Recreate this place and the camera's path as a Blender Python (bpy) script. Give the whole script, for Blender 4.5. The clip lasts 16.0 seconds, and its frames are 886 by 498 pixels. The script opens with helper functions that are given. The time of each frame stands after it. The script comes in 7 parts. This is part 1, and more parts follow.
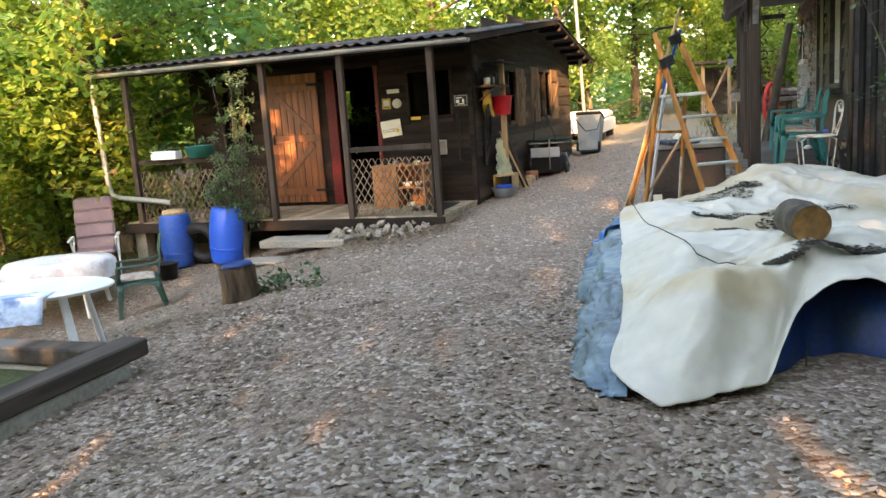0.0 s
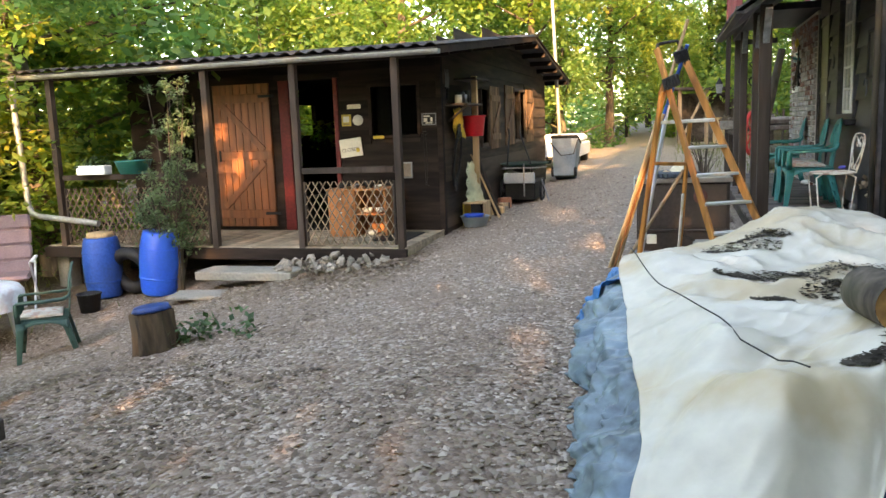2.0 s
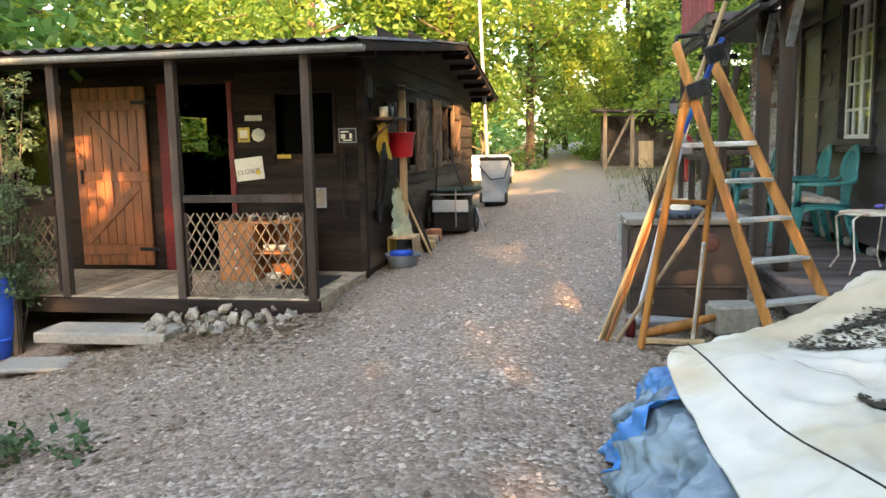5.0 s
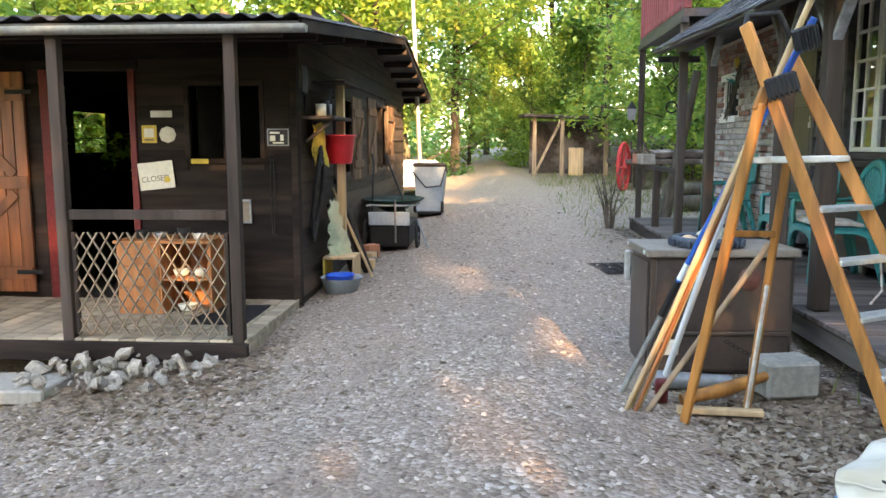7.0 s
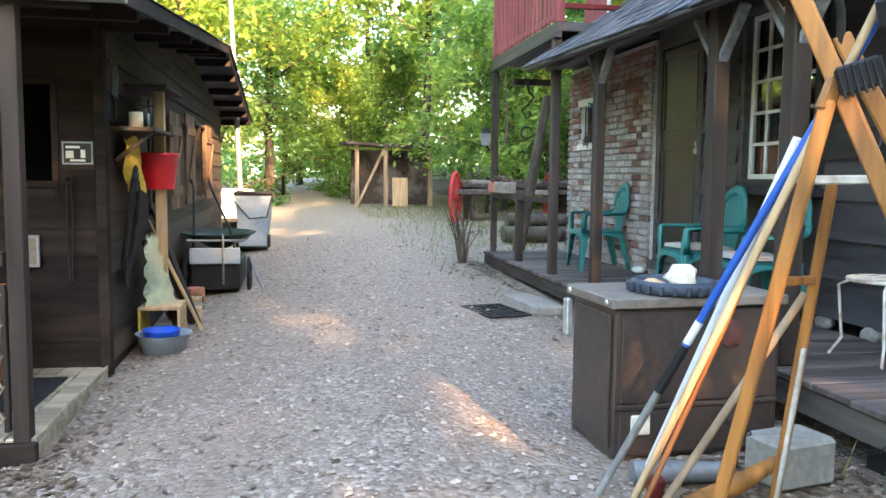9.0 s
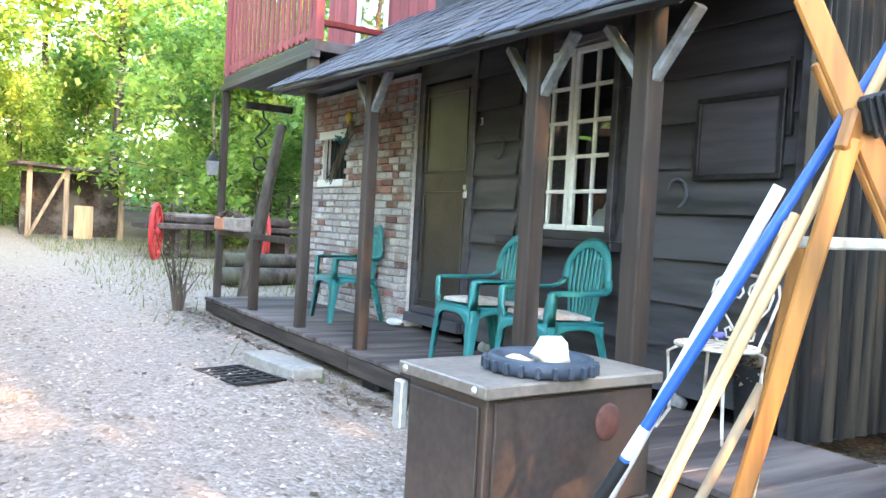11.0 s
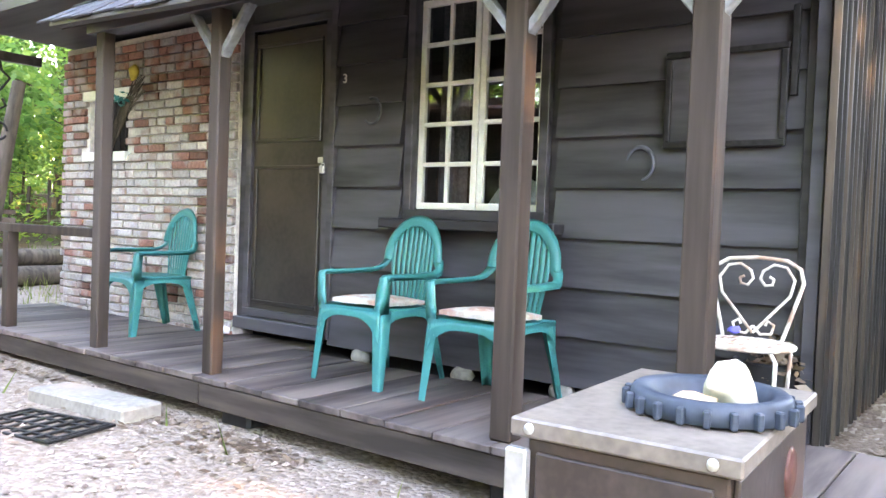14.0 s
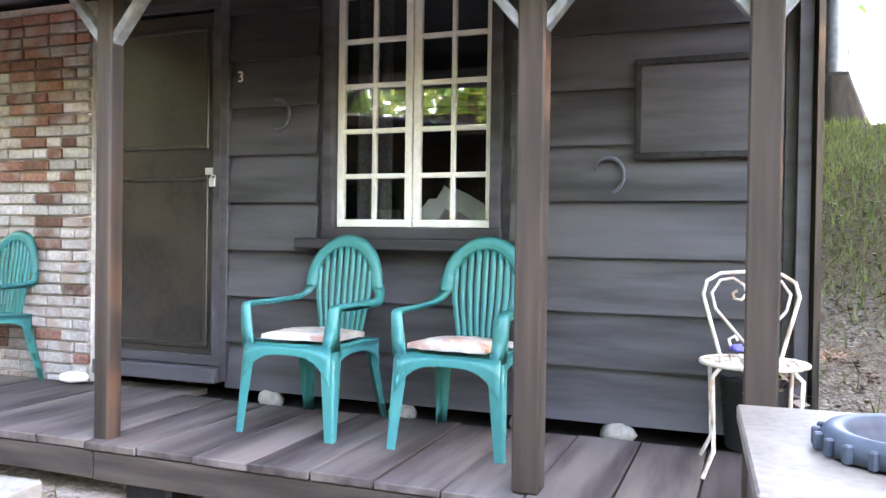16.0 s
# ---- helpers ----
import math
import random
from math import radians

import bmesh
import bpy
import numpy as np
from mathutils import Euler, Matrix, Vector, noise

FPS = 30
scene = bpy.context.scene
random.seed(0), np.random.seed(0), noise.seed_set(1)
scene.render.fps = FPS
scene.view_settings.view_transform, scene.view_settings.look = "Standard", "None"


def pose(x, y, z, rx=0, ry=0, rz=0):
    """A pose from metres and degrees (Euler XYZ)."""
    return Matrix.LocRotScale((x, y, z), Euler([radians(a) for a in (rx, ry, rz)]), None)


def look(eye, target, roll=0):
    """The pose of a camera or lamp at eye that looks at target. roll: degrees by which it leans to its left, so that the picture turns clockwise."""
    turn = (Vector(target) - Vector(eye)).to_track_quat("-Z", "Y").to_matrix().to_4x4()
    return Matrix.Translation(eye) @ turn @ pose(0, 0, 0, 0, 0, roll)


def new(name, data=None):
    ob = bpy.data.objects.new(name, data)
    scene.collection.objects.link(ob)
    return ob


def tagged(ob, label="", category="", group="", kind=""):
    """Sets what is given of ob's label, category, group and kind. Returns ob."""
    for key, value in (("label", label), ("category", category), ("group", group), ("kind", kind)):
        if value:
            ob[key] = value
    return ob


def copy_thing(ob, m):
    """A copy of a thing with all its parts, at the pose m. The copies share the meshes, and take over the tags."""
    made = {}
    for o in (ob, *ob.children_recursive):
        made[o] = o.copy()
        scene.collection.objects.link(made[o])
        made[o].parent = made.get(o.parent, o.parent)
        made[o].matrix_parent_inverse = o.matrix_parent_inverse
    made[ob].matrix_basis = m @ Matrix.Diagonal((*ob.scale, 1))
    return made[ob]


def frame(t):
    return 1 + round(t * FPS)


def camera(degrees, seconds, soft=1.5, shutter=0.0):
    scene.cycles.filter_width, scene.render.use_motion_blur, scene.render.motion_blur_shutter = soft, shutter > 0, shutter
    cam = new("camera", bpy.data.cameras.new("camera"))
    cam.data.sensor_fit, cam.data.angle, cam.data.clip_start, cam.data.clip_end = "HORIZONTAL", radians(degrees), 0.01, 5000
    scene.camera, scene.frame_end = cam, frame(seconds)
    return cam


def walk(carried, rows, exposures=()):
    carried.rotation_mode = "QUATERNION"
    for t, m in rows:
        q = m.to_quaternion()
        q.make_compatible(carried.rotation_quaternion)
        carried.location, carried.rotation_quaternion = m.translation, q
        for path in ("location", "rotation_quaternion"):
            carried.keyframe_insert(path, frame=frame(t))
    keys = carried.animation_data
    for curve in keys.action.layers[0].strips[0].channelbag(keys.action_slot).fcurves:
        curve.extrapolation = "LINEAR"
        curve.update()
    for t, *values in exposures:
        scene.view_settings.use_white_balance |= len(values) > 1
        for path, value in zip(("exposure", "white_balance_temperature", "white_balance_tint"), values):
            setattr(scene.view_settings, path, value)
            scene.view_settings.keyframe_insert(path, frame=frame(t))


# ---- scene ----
cam = camera(58.26, 16.0)
PATH = [
    (0, (2.095, -2.990, 1.376), (0.466, 1.658, 0.514), -4.05),
    (0.5, (2.037, -2.714, 1.356), (0.581, 1.987, 0.472), -3.12),
    (1, (1.941, -2.416, 1.358), (0.474, 2.275, 0.439), -3.60),
    (1.5, (1.827, -2.095, 1.383), (0.328, 2.593, 0.503), -3.15),
    (2, (1.760, -1.806, 1.392), (0.328, 2.924, 0.628), -2.20),
    (2.5, (1.658, -1.495, 1.385), (0.195, 3.234, 0.680), -2.09),
    (3, (1.540, -1.165, 1.385), (0.220, 3.602, 0.660), -2.24),
    (3.5, (1.441, -0.876, 1.380), (0.221, 3.908, 0.592), -1.92),
    (4, (1.286, -0.541, 1.376), (0.027, 4.234, 0.594), -2.37),
    (4.5, (1.167, -0.236, 1.386), (0.124, 4.604, 0.686), -1.60),
    (6.8, (0.553, 1.191, 1.416), (0.064, 6.127, 0.785), -0.17),
    (7, (0.490, 1.305, 1.420), (0.167, 6.252, 0.771), -0.05),
    (7.5, (0.363, 1.615, 1.413), (0.178, 6.561, 0.706), 0.16),
    (8, (0.242, 1.933, 1.400), (0.279, 6.884, 0.700), 0.34),
    (8.5, (0.126, 2.267, 1.388), (0.861, 7.174, 0.767), -0.37),
    (9, (0.027, 2.606, 1.349), (0.913, 7.506, 0.901), 0.57),
    (9.5, (-0.076, 2.943, 1.335), (1.470, 7.684, 0.976), 2.05),
    (10, (-0.122, 3.215, 1.351), (1.950, 7.757, 1.083), 2.33),
    (10.2, (-0.123, 3.328, 1.348), (2.049, 7.824, 1.083), 2.46),
    (12.3, (-0.215, 4.487, 1.335), (3.286, 8.055, 1.440), 2.89),
    (12.5, (-0.230, 4.618, 1.323), (3.360, 8.096, 1.426), 2.58),
    (13, (-0.239, 4.890, 1.304), (3.573, 8.124, 1.417), 2.35),
    (13.5, (-0.210, 5.114, 1.296), (3.721, 8.204, 1.347), 1.75),
    (14, (-0.261, 5.352, 1.279), (3.735, 8.353, 1.117), 2.17),
    (14.5, (-0.331, 5.580, 1.282), (3.735, 8.479, 1.039), 1.86),
    (15, (-0.288, 5.823, 1.263), (3.875, 8.568, 0.901), 1.84),
    (15.5, (-0.229, 6.076, 1.282), (4.126, 8.523, 1.069), 1.85),
    (16, (-0.274, 6.351, 1.301), (4.397, 8.133, 1.239), 0.82),
]
walk(cam, [(t, look(eye, target, roll)) for t, eye, target, roll in PATH], [(0.0, 3.4, 8300, 16), (4.5, 3.55, 8300, 16), (7.0, 3.77, 7500, 15), (8.0, 3.93, 7350, 15), (9.5, 4.1, 6950, 14), (10.0, 4.33, 6900, 14), (12.5, 5.18, 7200, 20), (14.0, 5.25, 7800, 25), (16.0, 5.34, 7700, 28)])

# ---- world, sun ----
SUN_AZ, SUN_EL = radians(14), radians(21)      # the sun stands low behind the start, a little to its right
TO_SUN = Vector((math.sin(SUN_AZ) * math.cos(SUN_EL), -math.cos(SUN_AZ) * math.cos(SUN_EL), math.sin(SUN_EL)))
world = bpy.data.worlds.new("sky")
scene.world = world
world.use_nodes = True
_n = world.node_tree.nodes
_sky = _n.new("ShaderNodeTexSky")
_sky.sky_type, _sky.sun_disc = "NISHITA", False
_sky.sun_elevation, _sky.sun_rotation = SUN_EL, math.pi - SUN_AZ
_sky.air_density, _sky.dust_density = 1.0, 1.0
_n["Background"].inputs["Strength"].default_value = 0.15
world.node_tree.links.new(_sky.outputs["Color"], _n["Background"].inputs["Color"])
sun = new("sun", bpy.data.lights.new("sun", "SUN"))
sun.data.energy, sun.data.angle, sun.data.color = 2.8, radians(0.6), (1.0, 0.66, 0.36)
sun.matrix_world = look(TO_SUN * 50, (0, 0, 0))


# ---- materials ----
def material(name, base, rough=0.8, metal=0.0, grain=30.0, vary=0.25, bump=0.25, stain=None, stain_scale=1.5, stain_amount=0.5,
             stretch=(1, 1, 1), per_piece=0.0, spec=0.3, space="Object", coarse=3.0):
    """A surface of one base colour with grain, larger tone changes, an optional stain colour and fine relief."""
    m = bpy.data.materials.new(name)
    m.use_nodes = True
    nt = m.node_tree
    N, L = nt.nodes, nt.links
    b = N["Principled BSDF"]
    b.inputs["Roughness"].default_value, b.inputs["Metallic"].default_value = rough, metal
    b.inputs["Specular IOR Level"].default_value = spec
    tc, mp = N.new("ShaderNodeTexCoord"), N.new("ShaderNodeMapping")
    mp.inputs["Scale"].default_value = stretch
    info = N.new("ShaderNodeObjectInfo")
    shift = N.new("ShaderNodeVectorMath")
    shift.operation = "MULTIPLY_ADD"
    shift.inputs[1].default_value = (7.3, 5.1, 9.7)
    L.new(info.outputs["Random"], shift.inputs[0])
    L.new(tc.outputs[space], shift.inputs[2])
    L.new(shift.outputs[0], mp.inputs["Vector"])

    def tex(scale, detail=4.0):
        t = N.new("ShaderNodeTexNoise")
        t.inputs["Scale"].default_value, t.inputs["Detail"].default_value = scale, detail
        L.new(mp.outputs[0], t.inputs["Vector"])
        return t
    fine, wide = tex(grain), tex(coarse)
    ramp = N.new("ShaderNodeValToRGB")
    lo = tuple(c * (1 - vary) for c in base)
    hi = tuple(min(1, c * (1 + vary)) for c in base)
    ramp.color_ramp.elements[0].position, ramp.color_ramp.elements[1].position = 0.38, 0.62
    ramp.color_ramp.elements[0].color, ramp.color_ramp.elements[1].color = (*lo, 1), (*hi, 1)
    add = N.new("ShaderNodeMath")
    add.operation = "MULTIPLY_ADD"
    add.inputs[1].default_value = 0.55
    half = N.new("ShaderNodeMath")
    half.operation = "MULTIPLY"
    half.inputs[1].default_value = 0.45
    L.new(wide.outputs[0], half.inputs[0])
    L.new(fine.outputs[0], add.inputs[0])
    L.new(half.outputs[0], add.inputs[2])
    L.new(add.outputs[0], ramp.inputs[0])
    colour = ramp.outputs[0]
    if per_piece:
        hsv = N.new("ShaderNodeHueSaturation")
        rng = N.new("ShaderNodeMapRange")
        rng.inputs["To Min"].default_value, rng.inputs["To Max"].default_value = 1 - per_piece, 1 + per_piece
        L.new(info.outputs["Random"], rng.inputs["Value"])
        L.new(rng.outputs[0], hsv.inputs["Value"])
        L.new(colour, hsv.inputs["Color"])
        colour = hsv.outputs[0]
    if stain:
        st = tex(stain_scale, 6.0)
        sr = N.new("ShaderNodeMapRange")
        sr.inputs["From Min"].default_value, sr.inputs["From Max"].default_value = 0.5, 0.62
        sr.inputs["To Max"].default_value = stain_amount
        L.new(st.outputs[0], sr.inputs["Value"])
        mix = N.new("ShaderNodeMixRGB")
        mix.inputs[2].default_value = (*stain, 1)
        L.new(sr.outputs[0], mix.inputs[0])
        L.new(colour, mix.inputs[1])
        colour = mix.outputs[0]
    L.new(colour, b.inputs["Base Color"])
    if bump:
        bp = N.new("ShaderNodeBump")
        bp.inputs["Strength"].default_value, bp.inputs["Distance"].default_value = bump, 0.01
        L.new(add.outputs[0], bp.inputs["Height"])
        L.new(bp.outputs[0], b.inputs["Normal"])
    return m


def leaf_material(name, colours, through_share=0.45):
    """Leaves: many tones, light passing through the blades."""
    m = bpy.data.materials.new(name)
    m.use_nodes = True
    nt = m.node_tree
    N, L = nt.nodes, nt.links
    geo = N.new("ShaderNodeNewGeometry")
    ramp = N.new("ShaderNodeValToRGB")
    ramp.color_ramp.interpolation = "LINEAR"
    els = ramp.color_ramp.elements
    while len(els) < len(colours):
        els.new(0.5)
    for i, c in enumerate(colours):
        els[i].position, els[i].color = i / (len(colours) - 1), (*c, 1)
    tc, patch = N.new("ShaderNodeTexCoord"), N.new("ShaderNodeTexNoise")
    patch.inputs["Scale"].default_value = 0.35
    info = N.new("ShaderNodeObjectInfo")
    shift = N.new("ShaderNodeVectorMath")
    shift.operation = "MULTIPLY_ADD"
    shift.inputs[1].default_value = (31, 17, 23)
    L.new(info.outputs["Random"], shift.inputs[0])
    L.new(tc.outputs["Object"], shift.inputs[2])
    L.new(shift.outputs[0], patch.inputs["Vector"])
    a = N.new("ShaderNodeMath")
    a.operation = "MULTIPLY_ADD"
    a.inputs[1].default_value, a.inputs[2].default_value = 1.5, -0.62
    L.new(patch.outputs[0], a.inputs[0])
    s = N.new("ShaderNodeMath")
    s.operation = "MULTIPLY_ADD"
    s.inputs[1].default_value = 0.6
    L.new(geo.outputs["Random Per Island"], s.inputs[0])
    L.new(a.outputs[0], s.inputs[2])
    L.new(s.outputs[0], ramp.inputs[0])
    b = N["Principled BSDF"]
    b.inputs["Roughness"].default_value, b.inputs["Specular IOR Level"].default_value = 0.55, 0.25
    L.new(ramp.outputs[0], b.inputs["Base Color"])
    tr = N.new("ShaderNodeBsdfTranslucent")
    bright = N.new("ShaderNodeMixRGB")
    bright.blend_type = "MULTIPLY"
    bright.inputs[0].default_value = 1.0
    bright.inputs[2].default_value = (1.15, 1.3, 0.85, 1)
    L.new(ramp.outputs[0], bright.inputs[1])
    L.new(bright.outputs[0], tr.inputs["Color"])
    mx = N.new("ShaderNodeMixShader")
    mx.inputs[0].default_value = through_share
    L.new(b.outputs[0], mx.inputs[1])
    L.new(tr.outputs[0], mx.inputs[2])
    L.new(mx.outputs[0], N["Material Output"].inputs["Surface"])
    return m


def glass_material(name, tint=(0.9, 0.95, 0.95), share=0.84):
    m = bpy.data.materials.new(name)
    m.use_nodes = True
    nt = m.node_tree
    N, L = nt.nodes, nt.links
    N.remove(N["Principled BSDF"])
    t, g, f, mx = N.new("ShaderNodeBsdfTransparent"), N.new("ShaderNodeBsdfGlossy"), N.new("ShaderNodeFresnel"), N.new("ShaderNodeMixShader")
    t.inputs[0].default_value = (*tint, 1)
    g.inputs["Roughness"].default_value = 0.02
    f.inputs[0].default_value = 1.55
    sc = N.new("ShaderNodeMath")
    sc.operation = "MULTIPLY_ADD"
    sc.inputs[1].default_value, sc.inputs[2].default_value = 1.0, 1 - share - 0.1
    L.new(f.outputs[0], sc.inputs[0])
    L.new(sc.outputs[0], mx.inputs[0])
    L.new(t.outputs[0], mx.inputs[1])
    L.new(g.outputs[0], mx.inputs[2])
    L.new(mx.outputs[0], N["Material Output"].inputs["Surface"])
    return m


def ground_material():
    """Gravel, crushed stone and trodden earth, leafier away from the lane."""
    m = bpy.data.materials.new("gravel_ground")
    m.use_nodes = True
    nt = m.node_tree
    N, L = nt.nodes, nt.links
    b = N["Principled BSDF"]
    b.inputs["Roughness"].default_value, b.inputs["Specular IOR Level"].default_value = 0.95, 0.15
    tc = N.new("ShaderNodeTexCoord")

    def noise_tex(scale, detail=5.0):
        t = N.new("ShaderNodeTexNoise")
        t.inputs["Scale"].default_value, t.inputs["Detail"].default_value = scale, detail
        L.new(tc.outputs["Object"], t.inputs["Vector"])
        return t

    def ramp_of(src, stops):
        r = N.new("ShaderNodeValToRGB")
        while len(r.color_ramp.elements) < len(stops):
            r.color_ramp.elements.new(0.5)
        for e, (p, c) in zip(r.color_ramp.elements, stops):
            e.position, e.color = p, (*c, 1)
        L.new(src, r.inputs[0])
        return r.outputs[0]
    stones = N.new("ShaderNodeTexVoronoi")
    stones.inputs["Scale"].default_value = 38
    L.new(tc.outputs["Object"], stones.inputs["Vector"])
    sep = N.new("ShaderNodeSeparateColor")
    L.new(stones.outputs["Color"], sep.inputs[0])
    pebble = ramp_of(sep.outputs[0], [(0.0, (0.09, 0.064, 0.048)), (0.45, (0.215, 0.162, 0.127)), (0.8, (0.345, 0.277, 0.227)), (1.0, (0.53, 0.46, 0.39))])
    earth = ramp_of(noise_tex(9).outputs[0], [(0.3, (0.125, 0.079, 0.056)), (0.7, (0.245, 0.172, 0.127))])
    mixa = N.new("ShaderNodeMixRGB")
    L.new(ramp_of(noise_tex(1.3).outputs[0], [(0.38, (0.25, 0.25, 0.25)), (0.62, (0.8, 0.8, 0.8))]), mixa.inputs[0])
    L.new(earth, mixa.inputs[1])
    L.new(pebble, mixa.inputs[2])
    # leaf mould by the sides, sandy dust along the lane further on
    pos = N.new("ShaderNodeSeparateXYZ")
    L.new(tc.outputs["Object"], pos.inputs[0])
    wob = N.new("ShaderNodeMath")
    wob.operation = "MULTIPLY_ADD"
    wob.inputs[1].default_value, wob.inputs[2].default_value = 5.0, -2.5
    L.new(noise_tex(0.5).outputs[0], wob.inputs[0])
    ax = N.new("ShaderNodeMath")
    ax.operation = "ADD"
    L.new(pos.outputs[0], ax.inputs[0])
    L.new(wob.outputs[0], ax.inputs[1])
    off = N.new("ShaderNodeMath")
    off.operation = "ABSOLUTE"
    L.new(ax.outputs[0], off.inputs[0])
    side = N.new("ShaderNodeMapRange")
    side.inputs["From Min"].default_value, side.inputs["From Max"].default_value = 4.2, 8.0
    L.new(off.outputs[0], side.inputs["Value"])
    mould = ramp_of(noise_tex(14).outputs[0], [(0.3, (0.035, 0.025, 0.016)), (0.5, (0.085, 0.06, 0.036)), (0.7, (0.075, 0.075, 0.034))])
    mixb = N.new("ShaderNodeMixRGB")
    L.new(side.outputs[0], mixb.inputs[0])
    L.new(mixa.outputs[0], mixb.inputs[1])
    L.new(mould, mixb.inputs[2])
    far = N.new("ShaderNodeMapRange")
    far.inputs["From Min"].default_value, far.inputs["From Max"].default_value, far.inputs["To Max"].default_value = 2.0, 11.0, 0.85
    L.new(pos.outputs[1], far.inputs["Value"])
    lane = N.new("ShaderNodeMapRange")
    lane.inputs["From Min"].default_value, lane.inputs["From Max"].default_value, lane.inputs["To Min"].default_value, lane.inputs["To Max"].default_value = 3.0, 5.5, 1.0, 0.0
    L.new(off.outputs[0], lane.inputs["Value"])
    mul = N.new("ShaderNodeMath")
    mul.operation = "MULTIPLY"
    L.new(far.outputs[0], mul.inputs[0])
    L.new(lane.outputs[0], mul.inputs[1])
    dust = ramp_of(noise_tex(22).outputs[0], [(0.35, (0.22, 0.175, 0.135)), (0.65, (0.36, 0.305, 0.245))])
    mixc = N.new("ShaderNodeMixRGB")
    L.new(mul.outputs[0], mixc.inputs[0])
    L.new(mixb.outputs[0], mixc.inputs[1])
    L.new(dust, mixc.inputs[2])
    L.new(mixc.outputs[0], b.inputs["Base Color"])
    bp = N.new("ShaderNodeBump")
    bp.inputs["Strength"].default_value, bp.inputs["Distance"].default_value = 0.8, 0.02
    inv = N.new("ShaderNodeMath")
    inv.operation = "SUBTRACT"
    inv.inputs[0].default_value = 1.0
    L.new(stones.outputs["Distance"], inv.inputs[1])
    L.new(inv.outputs[0], bp.inputs["Height"])
    L.new(bp.outputs[0], b.inputs["Normal"])
    return m


GRAVEL = ground_material()
# the paler bluish blotches put the sky's sheen into the boards' colour
DARK_BOARD = material("dark_stained_sheen_boards", (0.036, 0.033, 0.036), 0.46, grain=14, vary=0.5, stretch=(1, 0.12, 1), per_piece=0.3, bump=0.5, stain=(0.085, 0.08, 0.088), stain_amount=0.6, stain_scale=4, spec=0.4)
# dark-stained wood, its colour lowered further for the shade under the porch
HUT_BOARD = material("shade_darkened_hut_boards", (0.020, 0.014, 0.0115), 0.8, grain=14, vary=0.5, stretch=(0.12, 1, 1), per_piece=0.3, bump=0.5, stain=(0.036, 0.027, 0.021), stain_amount=0.5, spec=0.15)
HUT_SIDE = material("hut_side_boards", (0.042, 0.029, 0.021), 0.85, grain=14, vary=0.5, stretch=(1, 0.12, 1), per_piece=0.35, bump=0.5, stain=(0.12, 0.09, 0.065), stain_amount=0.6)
POST_WOOD = material("weathered_posts", (0.038, 0.026, 0.0195), 0.75, grain=16, vary=0.45, stretch=(1, 1, 0.08), per_piece=0.15, bump=0.6, stain=(0.085, 0.07, 0.06), stain_amount=0.5, stain_scale=3)
DECK_WOOD = material("porch_planks", (0.085, 0.066, 0.060), 0.7, grain=14, vary=0.55, stretch=(0.12, 1, 1), per_piece=0.25, bump=0.5, stain=(0.2, 0.165, 0.14), stain_amount=0.5, stain_scale=3)
HUT_DECK = material("hut_deck_boards", (0.30, 0.245, 0.175), 0.8, grain=14, vary=0.35, stretch=(0.12, 1, 1), per_piece=0.15, bump=0.4)
ORANGE_DOOR = material("varnished_door", (0.18, 0.06, 0.021), 0.5, grain=12, vary=0.4, stretch=(1, 1, 0.08), per_piece=0.2, bump=0.4, spec=0.5)
RED_PAINT = material("red_paint", (0.12, 0.012, 0.012), 0.55, vary=0.25, bump=0.2)
LATTICE = material("lattice_wood", (0.23, 0.175, 0.12), 0.75, grain=20, vary=0.3, bump=0.3)
ROOFING = material("black_roofing", (0.035, 0.033, 0.035), 0.75, vary=0.4, bump=0.5, stain=(0.08, 0.08, 0.075), stain_amount=0.5)
SHINGLE = material("slate_shingles", (0.040, 0.042, 0.050), 0.6, vary=0.4, per_piece=0.4, bump=0.5, stain=(0.09, 0.09, 0.085), stain_amount=0.4)
ZINC = material("zinc_gutter", (0.36, 0.37, 0.36), 0.5, 0.6, vary=0.2, bump=0.1, stain=(0.25, 0.24, 0.2))
BRICK = material("old_brick", (0.205, 0.10, 0.075), 0.9, grain=40, vary=0.35, per_piece=0.45, bump=0.7, stain=(0.36, 0.32, 0.30), stain_scale=4, stain_amount=0.75)
BRICK_PALE = material("limewashed_brick", (0.41, 0.37, 0.345), 0.9, grain=40, vary=0.25, per_piece=0.2, bump=0.7, stain=(0.28, 0.18, 0.145), stain_scale=7, stain_amount=0.65)
MORTAR = material("lime_mortar", (0.58, 0.54, 0.49), 0.95, vary=0.2, bump=0.6)
WHITE_PAINT = material("white_window_paint", (0.74, 0.72, 0.66), 0.5, vary=0.08, bump=0.15, stain=(0.6, 0.56, 0.47), stain_amount=0.4)
TEAL = material("teal_plastic", (0.014, 0.175, 0.165), 0.42, vary=0.08, bump=0.05, spec=0.5, stain=(0.04, 0.24, 0.23), stain_amount=0.4)
GREEN_PLASTIC = material("dark_green_plastic", (0.022, 0.062, 0.048), 0.45, vary=0.1, bump=0.05, spec=0.5)
BLUE_DRUM = material("blue_plastic", (0.008, 0.10, 0.62), 0.4, vary=0.12, bump=0.05, spec=0.5, stain=(0.02, 0.09, 0.42), stain_amount=0.4)
TARP = material("white_tarpaulin", (0.49, 0.45, 0.375), 0.5, grain=9, vary=0.10, bump=0.6, stain=(0.40, 0.30, 0.17), stain_scale=1.5, stain_amount=0.75, spec=0.4, coarse=1.0)
